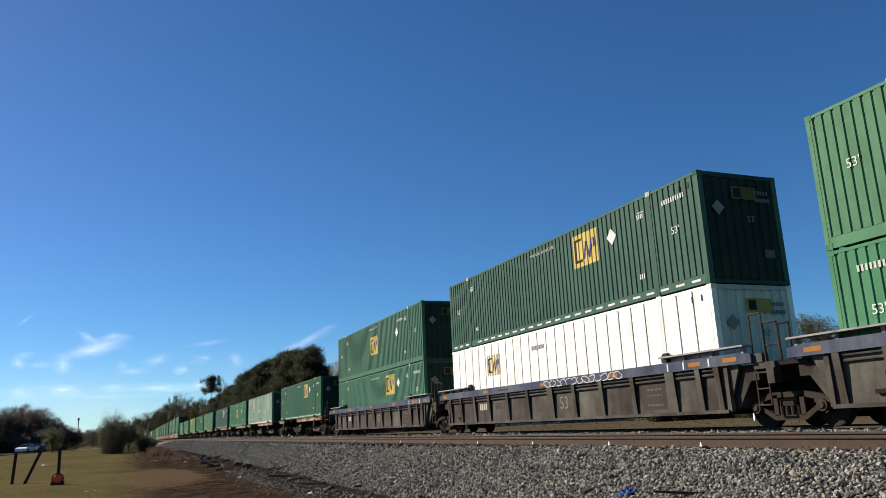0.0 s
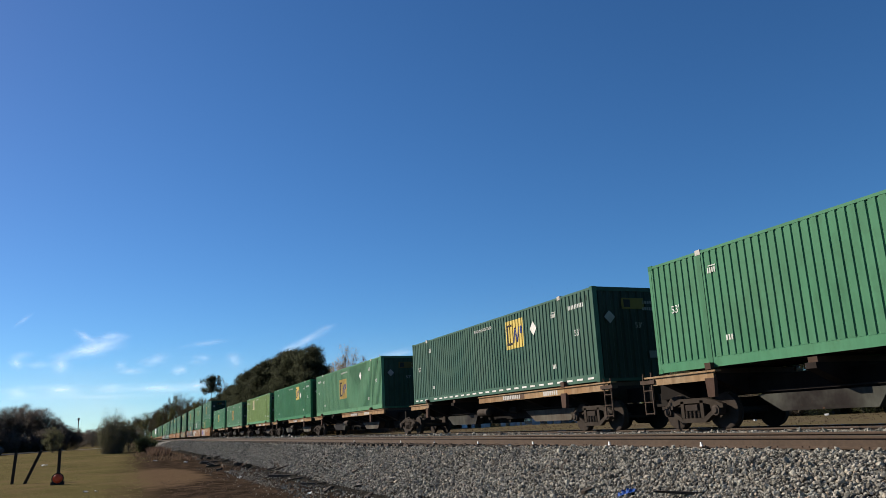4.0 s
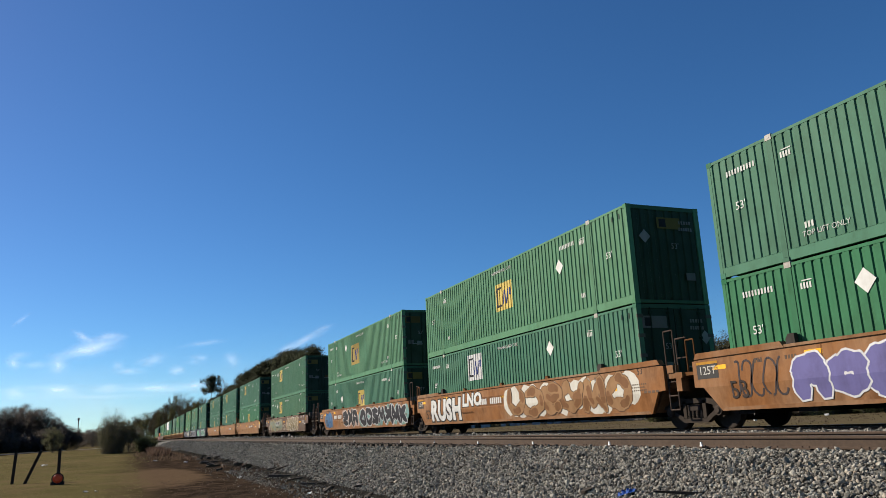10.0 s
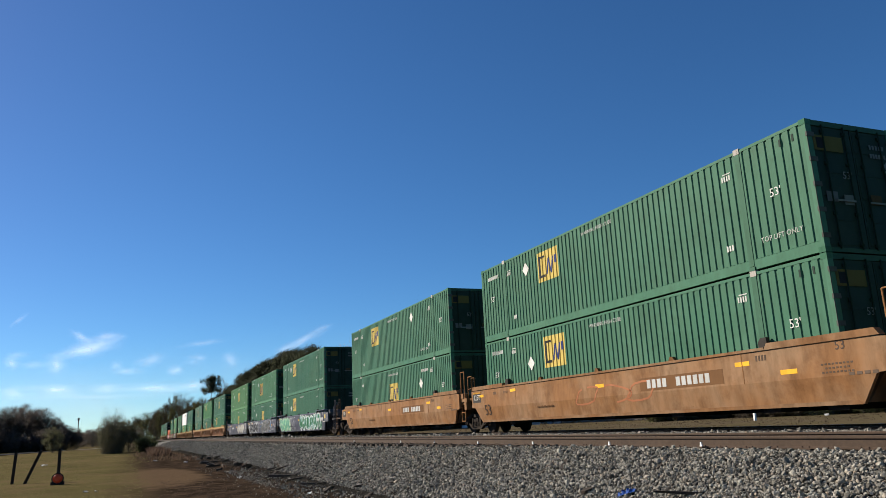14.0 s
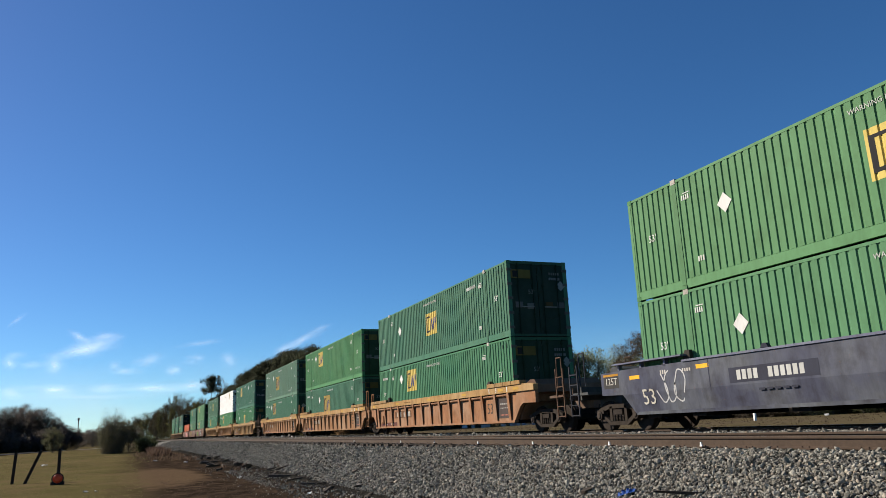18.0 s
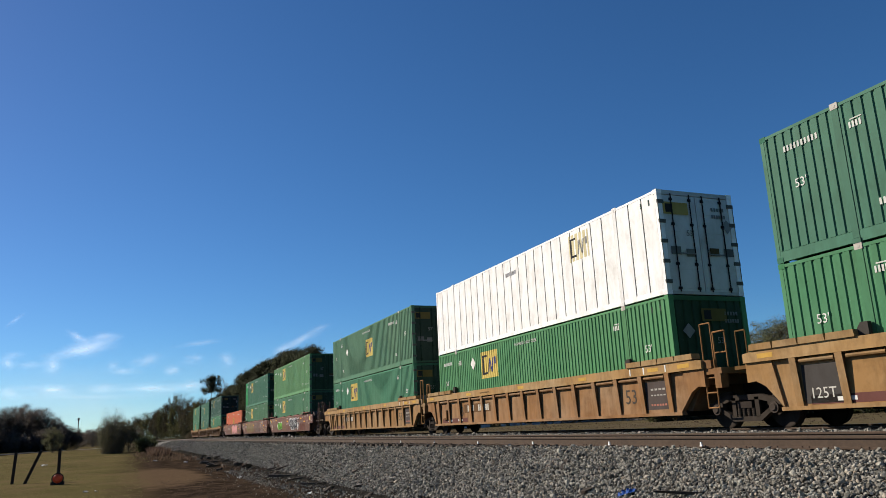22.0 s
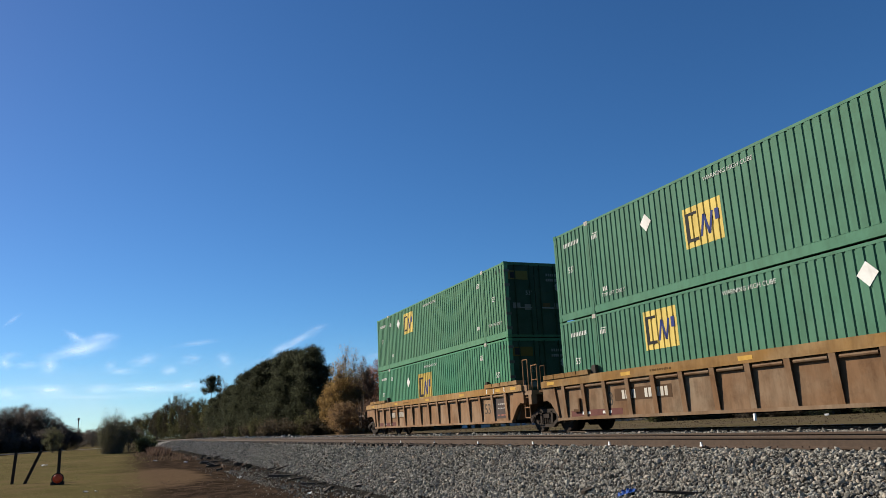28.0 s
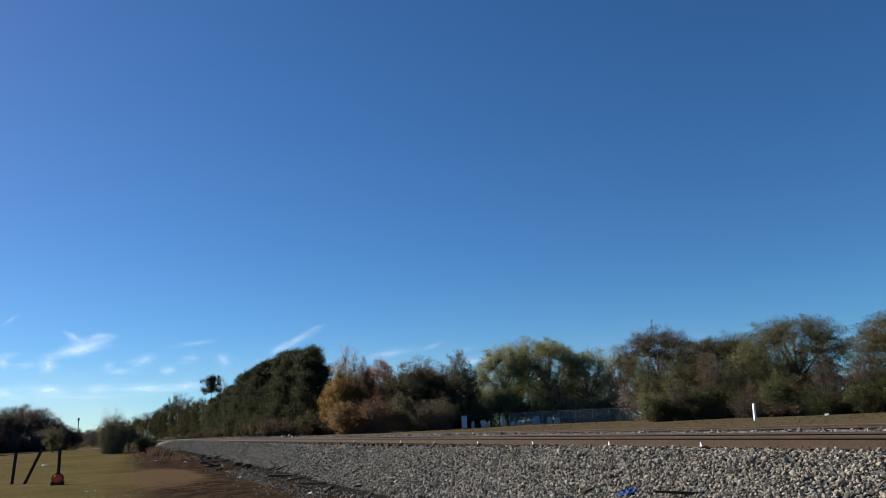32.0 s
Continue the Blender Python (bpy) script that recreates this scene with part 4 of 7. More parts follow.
def smooth_well(s0, colour, label, lead=False, trail=False, brake=False, number=-1.5, board=None, ink=WHT, long=1.0):
    """A well unit with plain plated sides."""
    car = thing("well_car", pose(TX, s0, RAIL), label, "rail car", "well cars of the train")
    MOVING.append((car, s0, RAIL))
    e0, e1 = (9.9 if lead else 9.2), (9.9 if trail else 9.2)
    def folded(s):
        s.prism([(-e0, 1.0), (-8.9, FOLD), (8.9, FOLD), (e1, 1.0), (e1, 1.62), (8.8, 1.66), (6.9, 1.66), (-6.9, 1.66), (-8.8, 1.66), (-e0, 1.62)], "x", -1.5, -1.42)
        k = (FOLD - 0.42) * SLANT
        s.add([(-1.5, -8.9, FOLD), (-1.5, 8.9, FOLD), (-1.5 + k, 8.45, 0.42), (-1.5 + k, -8.45, 0.42), (-1.42, -8.9, FOLD), (-1.42, 8.9, FOLD), (-1.42 + k, 8.45, 0.42), (-1.42 + k, -8.45, 0.42)], [(0, 1, 2, 3), (7, 6, 5, 4), (0, 3, 7, 4), (1, 5, 6, 2), (3, 2, 6, 7), (0, 4, 5, 1)])
    side = shared("smooth_side_%.1f_%.1f" % (e0, e1), CARPAINT, folded)
    if colour[0] > 0.2:
        cap = shared("smooth_cap", CARPAINT, lambda s: s.box(-1.53, -1.36, -6.3, 6.3, 1.66, 1.72).prism([(6.3, 1.66), (9.1, 1.66), (9.0, 1.8), (6.4, 1.8)], "x", -1.53, -1.36).prism([(-6.3, 1.66), (-9.1, 1.66), (-9.0, 1.8), (-6.4, 1.8)], "x", -1.53, -1.36))
    else:
        cap = shared("plank_cap", CARPAINT, lambda s: [s.box(-1.53, -1.36, -6.3, 6.3, 1.66, 1.71)] + [s.box(-1.62, -1.3, min(a, b), max(a, b), 1.8, 1.84) for a, b in ((6.2, 9.15), (-6.2, -9.15))] + [s.box(-1.5, -1.4, y - 0.04, y + 0.04, 1.62, 1.8) for y in (-9.0, -8.0, -7.0, 7.0, 8.0, 9.0)])
    lip = shared("smooth_lip", CARPAINT, lambda s: s.prism([(-8.45, 0.42), (8.45, 0.42), (8.36, 0.5), (-8.36, 0.5)], "x", -1.42, -1.38))
    for sx in (1, -1):
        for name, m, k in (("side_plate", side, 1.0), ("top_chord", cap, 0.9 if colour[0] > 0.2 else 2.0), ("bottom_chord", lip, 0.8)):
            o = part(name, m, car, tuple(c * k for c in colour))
            o.scale = (sx, 1, 1)
    if colour == MAROON:
        ramp_m = shared("chord_ramp", CARPAINT, lambda s: s.prism([(0.0, 0), (2.0, 0), (0.08, 0.09), (0.0, 0.07)], "x", -1.5, -1.36))
        for y in (-4.13, -1.1, 1.95):
            part("chord_ramp", ramp_m, car, colour, pose(0, y, 1.71))
    else:
        for y in (-3.2, 0.2, 3.6):
            part("chord_lug", shared("chord_lug", GRIME, lambda s: s.prism([(-0.12, 0), (0.12, 0), (0.05, 0.1), (-0.05, 0.1)], "x", -1.5, -1.4)), car, tuple(c * 0.6 for c in colour), pose(0, y, 1.72))
    seam = shared("plate_seam", GRIME, lambda s: s.box(-1.504, -1.5, -0.012, 0.012, FOLD, 1.64))
    for y in (-5.6, 5.4):
        part("plate_seam", seam, car, tuple(c * 0.7 for c in colour), pose(0, y, 0))
    part("load_mark", lettering("53", 0.42, "side", MARK), car, (0.05, 0.04, 0.035) if colour[0] > 0.2 else (0.5, 0.47, 0.4), pose(-1.51 + 0.3 * SLANT, 7.75, 0.68, 0, -9.6, 0), "stencilled 53")
    part("load_mark", lettering("53", 0.18, "side", MARK), car, (0.08, 0.06, 0.05) if colour[0] > 0.2 else WHT, pose(-1.503, -8.2, 1.48))
    dull = (0.3, 0.25, 0.22) if colour == MAROON else (0.45, 0.42, 0.38) if colour[0] < 0.2 else (0.1, 0.07, 0.05)
    if colour[0] < 0.2:
        for y, text in ((-6.98, "45"), (-7.42, "48")):
            part("load_mark", lettering(text, 0.17, "side", MARK), car, dull, pose(-1.503, y, 1.48))
        bars(car, "load_line", -7.2, 1.53, 2, 0.03, 0.22, dull, x=-1.502, step=15.0)
    strip = shared("reflector_strip", MARK, lambda s: s.box(-0.003, 0, -0.22, 0.22, -0.05, 0.05))
    for y, z in ((8.3, 1.42), (5.6, 1.5), (0.1, 1.3), (-5.6, 1.42), (-6.88, 1.15)):
        part("reflector_strip", strip, car, (0.8, 0.42, 0.04), pose(-1.5, y, z))
    back = part("number_board", shared("number_board", MARK, lambda s: s.box(-0.002, 0, -1.25, 1.25, -0.17, 0.17)), car, board or tuple(c * 0.6 for c in colour), pose(-1.501 if colour != BROWN else -1.53, number, 1.2))
    back.scale = (1, long, 1)
    bars(back, "worn_number", 0.72, 0, 4, 0.12, 0.22, tuple(c * 0.75 for c in ink), x=-0.003, step=1.4)
    bars(back, "worn_number", -0.38, 0, 6, 0.12, 0.22, tuple(c * 0.75 for c in ink), x=-0.003, step=1.4)
    tail = part("load_board", shared("load_board", MARK, lambda s: s.box(-0.003, 0, -0.36, 0.36, -0.2, 0.2)), car, (0.055, 0.052, 0.05), pose(-1.5, e1 - 0.5, 1.38), "dark board lettered 125T")
    part("load_mark", lettering("125T", 0.2, "side", MARK), tail, (0.5, 0.48, 0.44), pose(-0.005, 0, -0.1))
    part("board_stripe", shared("board_stripe", MARK, lambda s: s.box(-0.006, -0.003, -0.36, 0.36, 0.14, 0.2)), tail, (0.4, 0.2, 0.03))
    if lead and colour[0] > 0.2:
        part("end_board", shared("end_board", MARK, lambda s: s.box(-0.003, 0, -0.26, 0.26, -0.13, 0.13)), car, (0.62, 0.4, 0.05), pose(-1.5, -e0 + 0.4, 1.46), "yellow board on the end of the sill")
        part("end_label", shared("end_label", MARK, lambda s: s.box(-0.003, 0, -0.23, 0.23, -0.2, 0.2).box(-0.006, -0.003, 0.02, 0.19, -0.12, 0.12).box(-0.006, -0.003, -0.19, -0.02, -0.12, 0.12)), car, (0.42, 0.38, 0.33), pose(-1.5, -e0 + 0.4, 1.12), "pale label below the yellow board")
    elif lead:
        part("end_board", shared("small_board", MARK, lambda s: s.box(-0.003, 0, -0.16, 0.16, -0.14, 0.14)), car, YEL if colour != BROWN else (0.2, 0.11, 0.03), pose(-1.5, -e0 + 0.95, 1.36), "yellow board on the end of the sill")
        part("end_label", shared("square_outline", MARK, lambda s: s.box(-0.003, 0, -0.24, -0.21, -0.2, 0.2).box(-0.003, 0, 0.21, 0.24, -0.2, 0.2).box(-0.003, 0, -0.21, 0.21, 0.17, 0.2).box(-0.003, 0, -0.21, 0.21, -0.2, -0.17)), car, (0.3, 0.26, 0.22), pose(-1.5, -e0 + 0.42, 1.34), "thin square outline stencilled on the sill")
    bars(car, "worn_writing", -8.6, 1.0, 4, 0.12, 0.06, tuple(c * 1.2 for c in dull), x=-1.501)
    bars(car, "worn_writing", 3.4, 0.85, 5, 0.16, 0.05, tuple(c * 0.5 for c in colour), x=-1.501)
    for y, z, n, w, h in ((7.1, 1.47, 3, 0.05, 0.1), (6.2, 1.46, 4, 0.05, 0.08), (-8.05, 1.22, 9, 0.05, 0.035), (-8.05, 1.14, 7, 0.05, 0.035), (-8.05, 1.06, 9, 0.05, 0.035), (-6.15, 1.5, 4, 0.05, 0.12)):
        bars(car, "worn_writing", y, z, n, w, h, dull, x=-1.501, step=1.7)
    well_common(car, colour, lead, trail, brake)
    return car


def ribbed_well(s0, colour, label, band=None, lead=False, trail=False, brake=False):
    """A well unit with upright outside ribs under a deep top chord."""
    car = thing("well_car", pose(TX, s0, RAIL), label, "rail car", "well cars of the train")
    MOVING.append((car, s0, RAIL))
    band = band or tuple(min(1, c * 1.25) for c in colour)
    side = shared("rib_side", CARPAINT, lambda s: s.prism([(-8.3, 0.40), (8.3, 0.40), (8.75, 1.42), (-8.75, 1.42)], "x", -1.40, -1.34))
    e0, e1 = (9.9 if lead else 9.25), (9.9 if trail else 9.25)
    chord = shared("rib_chord_%.1f_%.1f" % (e0, e1), CARPAINT, lambda s: s.prism([(-e0, 1.43), (e1, 1.43), (e1, 1.63), (e1 - 0.4, 1.68), (-e0 + 0.4, 1.68), (-e0, 1.63)], "x", -1.52, -1.34))
    dark_car = colour[0] < 0.1
    if dark_car:
        cap = shared("rib_plank", CARPAINT, lambda s: [s.box(-1.62, -1.3, min(a, b), max(a, b), 1.8, 1.84) for a, b in ((6.2, 9.15),)] + [s.box(-1.5, -1.4, y - 0.04, y + 0.04, 1.66, 1.8) for y in (7.0, 8.0, 9.0)])
    else:
        cap = shared("rib_cap", CARPAINT, lambda s: [s.prism([(6.3 + 0.68 * k, 1.68), (6.96 + 0.68 * k, 1.68), (6.94 + 0.68 * k, 1.82), (6.32 + 0.68 * k, 1.82)], "x", -1.56, -1.3) for k in range(4)])
    sill = shared("rib_sill", CARPAINT, lambda s: s.box(-1.50, -1.34, -8.35, 8.35, 0.36, 0.44))
    if dark_car:
        ends = [shared("rib_end_post", CARPAINT, lambda s: s.box(-1.46, -1.34, 8.3, 8.42, 0.4, 1.43))] * 2
    else:
        ends = [shared("rib_end_%.1f" % e, CARPAINT, lambda s: s.prism([(8.3, 0.44), (8.5, 1.43), (e, 1.43), (e, 1.0), (9.0, 1.02), (8.75, 0.9)], "x", -1.46, -1.34)) for e in (e1, e0)]
    for sx in (1, -1):
        for name, m, c in (("side_plate", side, colour), ("top_chord", chord, band), ("side_sill", sill, colour)):
            o = part(name, m, car, c)
            o.scale = (sx, 1, 1)
    for sx in (1, -1):
        for sy in (1, -1):
            o = part("end_gusset", ends[0 if sy > 0 else 1], car, colour)
            o.scale = (sx, sy, 1)
            o = part("chord_cap", cap, car, (0.28, 0.27, 0.26) if dark_car else tuple(c * 0.85 for c in band))
            o.scale = (sx, sy, 1)
    rib = shared("side_rib", CARPAINT, lambda s: s.prism([(-1.34, 0.44), (-1.43, 0.44), (-1.5, 1.43), (-1.34, 1.43)], "y", -0.035, 0.035).prism([(-1.43, 0.44), (-1.45, 0.44), (-1.515, 1.43), (-1.5, 1.43)], "y", -0.085, 0.085))
    if dark_car:
        pipe = shared("chord_pipe_pair", CARPAINT, lambda s: [s.tube((-1.44, -0.5, z), (-1.44, 0.5, z), 0.03, n=6) for z in (1.26, 1.37)])
        ribs = (-8.1, -7.45, -6.4, -4.8, -3.27, -1.77, -0.33, 1.23, 2.78, 4.34, 5.66, 7.0, 8.1)
    else:
        pipe = shared("chord_pipe", CARPAINT, lambda s: s.tube((-1.45, -0.5, 1.35), (-1.45, 0.5, 1.35), 0.042, n=8))
        ribs = [-7.9 + i * 15.8 / 14 for i in range(15)]
    for y, z in zip(ribs, (*ribs[1:], None)):
        o = part("side_rib", rib, car, colour, pose(0, y, 0))
        o.scale = (1, 2.0 if y in (-6.4, -0.33) else 1, 1)
        if z is not None:
            o = part("chord_pipe", pipe, car, tuple(c * 0.85 for c in colour), pose(0, (y + z) / 2, 0))
            o.scale = (1, (z - y) * 0.75 if not dark_car else z - y - 0.16, 1)
    part("load_mark", lettering("53", 0.4, "side", MARK), car, (0.06, 0.05, 0.04) if colour[0] > 0.1 else (0.2, 0.16, 0.12), pose(-1.403, (-6.2 if lead else 5.6 if s0 < 683 else 2.3) if colour[0] > 0.1 else -1.05, 0.72), "stencilled 53")
    if not dark_car:
        if not lead:
            part("load_mark", lettering("53", 0.4, "side", MARK), car, (0.06, 0.05, 0.04), pose(-1.403, -6.2, 0.72), "stencilled 53")
        if 517 < s0 < 518:
            heavy = part("load_board", shared("heavy_board", MARK, lambda s: s.box(-0.003, 0, -0.46, 0.46, -0.42, 0.36)), car, (0.05, 0.045, 0.042), pose(-1.401, 7.33, 0.9), "dark board lettered 125T")
            part("load_mark", lettering("125T", 0.22, "side", MARK), heavy, (0.5, 0.48, 0.44), pose(-0.005, 0, -0.32))
    if not dark_car:
        part("number_board", shared("number_board", MARK, lambda s: s.box(-0.002, 0, -1.25, 1.25, -0.17, 0.17)), car, tuple(c * 0.45 for c in colour), pose(-1.402, 4.0 if s0 < 683 else 4.75, 1.0))
    for y, n in ((5.0, 4), (3.5, 6)) if dark_car else ((4.62, 4), (3.42, 6)) if s0 < 683 else ((5.35, 4), (4.2, 6)):
        bars(car, "worn_number", y, 1.0, n, 0.12, 0.24, (0.45, 0.42, 0.36) if n == 4 or not dark_car else (0.1, 0.075, 0.06), x=-1.405, step=1.4)
    if not dark_car:
        patch = part("warning_patch", shared("warning_patch", MARK, lambda s: s.box(-0.003, 0, -1.35, 1.35, -0.09, 0.09)), car, (0.11, 0.045, 0.038), pose(-1.401, 6.3, 0.55), "dark red patch with white warning plates")
        for y in (-0.6, 0.5):
            part("warning_plate", shared("warning_plate", MARK, lambda s: s.box(-0.006, -0.003, -0.22, 0.22, -0.04, 0.04)), patch, WHT, pose(0, y, 0))
    board = part("consolidated_board", shared("data_board", MARK, lambda s: s.box(-0.003, 0, -0.5, 0.5, -0.42, 0.3)), car, (0.07, 0.055, 0.05) if not dark_car else colour, pose(-1.401, -7.35 if not dark_car else -5.6, 0.95))
    pale = (0.34, 0.32, 0.29) if not dark_car else (0.12, 0.1, 0.085)
    bars(board, "worn_writing", 0, 0.1, 4, 0.1, 0.05, pale, x=-0.003, step=1.6)
    bars(board, "worn_writing", 0, -0.05, 5, 0.08, 0.035, pale, x=-0.003, step=1.6)
    bars(board, "worn_writing", 0, -0.3, 6, 0.07, 0.05, (0.35, 0.14, 0.1) if not dark_car else pale, x=-0.003, step=1.6)
    strip = shared("reflector_strip", MARK, lambda s: s.box(-0.003, 0, -0.22, 0.22, -0.05, 0.05))
    for y in (-8.6, -7.4, -4.0, 0.0, 4.5, 8.6):
        part("reflector_strip", strip, car, (0.45, 0.27, 0.06) if not dark_car else (0.32, 0.14, 0.035), pose(-1.52, y, 1.55))
    for y in (-7.0, -6.4, -7.9):
        bars(car, "worn_writing", y, 1.55, 1, 0.05, 0.18, WHT, x=-1.521)
    bars(car, "worn_writing", 3.0, 1.55, 9, 0.07, 0.05, tuple(c * 0.4 for c in band), x=-1.521)
    well_common(car, colour, lead, trail, brake)
    if not 517 < s0 < 518 and s0 < 683:
        part("chute", shared("chute", GRIME, lambda s: s.box(-1.47, -1.36, -0.25, 0.1, 0.6, 0.68).box(-1.47, -1.36, -0.25, -0.17, 0.68, 1.0)), car, tuple(c * 0.5 for c in colour), pose(0, 7.3, 0))
    return car


def spine_car(s0, label, trucks):
    """A low flat car of one spine with side ledges, that carries one container over its trucks."""
    car = thing("flat_car", pose(TX, s0, RAIL), label, "rail car", "flat cars of the train")
    MOVING.append((car, s0, RAIL))
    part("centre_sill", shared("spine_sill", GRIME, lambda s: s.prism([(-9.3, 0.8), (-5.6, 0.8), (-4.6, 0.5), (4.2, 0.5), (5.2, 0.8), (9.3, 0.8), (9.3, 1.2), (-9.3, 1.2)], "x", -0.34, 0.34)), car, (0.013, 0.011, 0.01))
    ledge = shared("side_ledge", CARPAINT, lambda s: s.box(-1.36, -1.28, -8.55, 0.4, 1.15, 1.36).box(-1.4, -1.2, -8.75, 0.4, 1.36, 1.4))
    short = shared("end_ledge", CARPAINT, lambda s: s.box(-1.36, -1.28, 6.0, 8.4, 1.15, 1.34).box(-1.4, -1.2, 5.9, 8.6, 1.34, 1.385))
    for sx in (1, -1):
        o = part("side_ledge", ledge, car, (0.25, 0.145, 0.07))
        o.scale = (sx, 1, 1)
        o = part("end_ledge", short, car, (0.25, 0.15, 0.075))
        o.scale = (sx, 1, 1)
    panel = shared("ledge_patch", MARK, lambda s: s.box(-0.003, 0, -0.8, 0.8, -0.09, 0.09))
    part("ledge_patch", panel, car, (0.1, 0.06, 0.042), pose(-1.36, -2.6, 1.255))
    part("ledge_patch", panel, car, (0.3, 0.2, 0.1), pose(-1.36, -5.3, 1.255))
    bars(car, "worn_number", -2.4, 1.255, 10, 0.095, 0.14, (0.45, 0.44, 0.42), x=-1.363, step=1.45)
    bars(car, "worn_number", -5.2, 1.255, 7, 0.095, 0.14, (0.45, 0.44, 0.42), x=-1.363, step=1.45)
    for y in (-7.9, -6.1, -3.2, 0.0, 3.2, 6.1, 7.9):
        part("cross_arm", shared("cross_arm", GRIME, lambda s: s.prism([(-1.33, 1.18), (-0.4, 0.8), (0.4, 0.8), (1.33, 1.18), (1.33, 1.3), (-1.33, 1.3)], "y", -0.14, 0.14)), car, (0.024, 0.019, 0.017), pose(0, y, 0))
        part("pedestal", shared("pedestal", GRIME, lambda s: s.box(-1.25, 1.25, -0.12, 0.12, 1.3, 1.42)), car, (0.0648, 0.0432, 0.0324), pose(0, y, 0))
    for y in (-6.1, 6.1):
        for sx in (1, -1):
            part("stanchion", shared("stanchion", GRIME, lambda s: s.prism([(-0.12, 0.75), (0.12, 0.75), (0.16, 1.2), (-0.16, 1.2)], "x", -0.05, 0.05).box(-0.06, 0.06, -0.1, 0.1, 1.4, 1.56)), car, (0.07, 0.045, 0.035), pose(sx * 1.36, y, 0))
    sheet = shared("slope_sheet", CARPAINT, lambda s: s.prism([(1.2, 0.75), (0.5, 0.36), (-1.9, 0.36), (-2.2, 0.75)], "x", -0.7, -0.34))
    # same sheet twice: shade painted into the first tone, sunlight into the second
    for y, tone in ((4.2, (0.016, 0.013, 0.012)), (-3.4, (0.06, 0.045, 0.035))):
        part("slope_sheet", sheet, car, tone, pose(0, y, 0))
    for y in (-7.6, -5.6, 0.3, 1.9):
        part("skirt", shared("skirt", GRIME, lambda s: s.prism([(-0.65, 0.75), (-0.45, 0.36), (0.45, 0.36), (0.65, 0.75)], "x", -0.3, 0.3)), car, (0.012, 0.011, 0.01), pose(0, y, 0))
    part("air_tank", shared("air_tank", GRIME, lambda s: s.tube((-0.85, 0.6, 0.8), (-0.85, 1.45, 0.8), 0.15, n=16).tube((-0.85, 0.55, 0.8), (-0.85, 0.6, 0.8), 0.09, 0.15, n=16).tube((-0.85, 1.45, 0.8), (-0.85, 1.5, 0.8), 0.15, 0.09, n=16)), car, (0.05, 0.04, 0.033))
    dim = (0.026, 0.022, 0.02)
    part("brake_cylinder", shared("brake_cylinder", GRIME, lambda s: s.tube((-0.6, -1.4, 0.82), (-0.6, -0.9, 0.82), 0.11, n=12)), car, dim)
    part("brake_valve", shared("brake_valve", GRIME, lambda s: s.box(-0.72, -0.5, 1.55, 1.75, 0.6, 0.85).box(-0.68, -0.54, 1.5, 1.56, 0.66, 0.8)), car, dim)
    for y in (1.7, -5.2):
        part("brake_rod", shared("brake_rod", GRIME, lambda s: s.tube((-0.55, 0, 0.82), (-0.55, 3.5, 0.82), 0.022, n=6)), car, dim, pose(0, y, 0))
    for y in trucks:
        truck(car, y)
    for sy in (1, -1):
        if not any(y * sy > 0 and abs(y) < 7.9 for y in trucks):
            continue
        o = part("step", shared("end_step", GRIME, lambda s: [s.box(-1.38, -1.34, a - 0.015, a + 0.015, 0.4, 1.5) for a in (8.35, 8.7)] + [s.box(-1.38, -1.35, 8.35, 8.7, zz, zz + 0.025) for zz in (0.42, 0.72, 1.02)] + [s.box(-1.4, -1.2, 8.2, 8.8, 1.2, 1.3)]), car, (0.07, 0.05, 0.04))
        o.scale = (1, sy, 1)
        o = part("drawbar", shared("drawbar", GRIME, lambda s: s.box(-0.12, 0.12, 8.5, 9.75, 0.68, 0.92).box(-0.22, 0.22, 9.2, 9.6, 0.62, 0.98)), car, SOOT)
        o.scale = (1, sy, 1)
    return car


# ---- the train, from its front to its end ----
A = dict(badge=(-2.95, 2.08), diamond=(-4.27, 2.1))
A2 = dict(badge=(2.85, 2.07), diamond=(4.38, 2.22))
B1 = dict(badge=(0.0, 1.58), diamond=(-4.24, 1.83))
B2 = dict(badge=(-0.08, 1.59), diamond=(4.38, 1.80))
C1 = dict(badge=(0.95, 1.5), diamond=(-3.15, 2.1), back=GOLD, size=1.75)
C2 = dict(badge=(0.95, 1.5), diamond=(3.2, 2.1), back=GOLD, size=1.75)
D1 = dict(badge=(3.17, 2.07), diamond=(-3.17, 2.28))
G = "green ribbed steel shipping container with white markings and a yellow panel"
GG = "green ribbed steel shipping container with a large faded gold panel"


def stack(s0, top, bottom, ctop=GREEN, cbot=GREEN, etop="doors", ebot="doors", ltop=G, lbot=G, **more):
    container(s0, UP, ctop, end=etop, label=ltop, **{**top, **more})
    container(s0, LO, cbot, end=ebot, label=lbot, **bottom)


# three dark brown ribbed wells with blue-grey chords
dusty = "dark brown ribbed well car with a blue-grey top chord"
for s0, first, last in ((2.59, True, False), (22.11, False, False), (41.84, False, True)):
    w = ribbed_well(s0, UMBER, dusty, band=(0.052, 0.063, 0.105), lead=first, trail=last)
    if s0 == 22.11:
        scrawl(w, 40, -4.4, -0.1, 1.44, 1.64, (0.5, 0.5, 0.5), 13, x=-1.521, thick=0.03)
stack(2.59, A, A2, PALE, (0.0592, 0.1902, 0.0972), "walls", "walls")
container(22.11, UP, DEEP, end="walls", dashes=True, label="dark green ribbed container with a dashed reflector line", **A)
container(22.11, LO, SNOW, body="panels", end="walls", badge=(4.19, 2.0), back=GOLD, size=1.1, words=False, label="smooth white container with narrow upright joints")
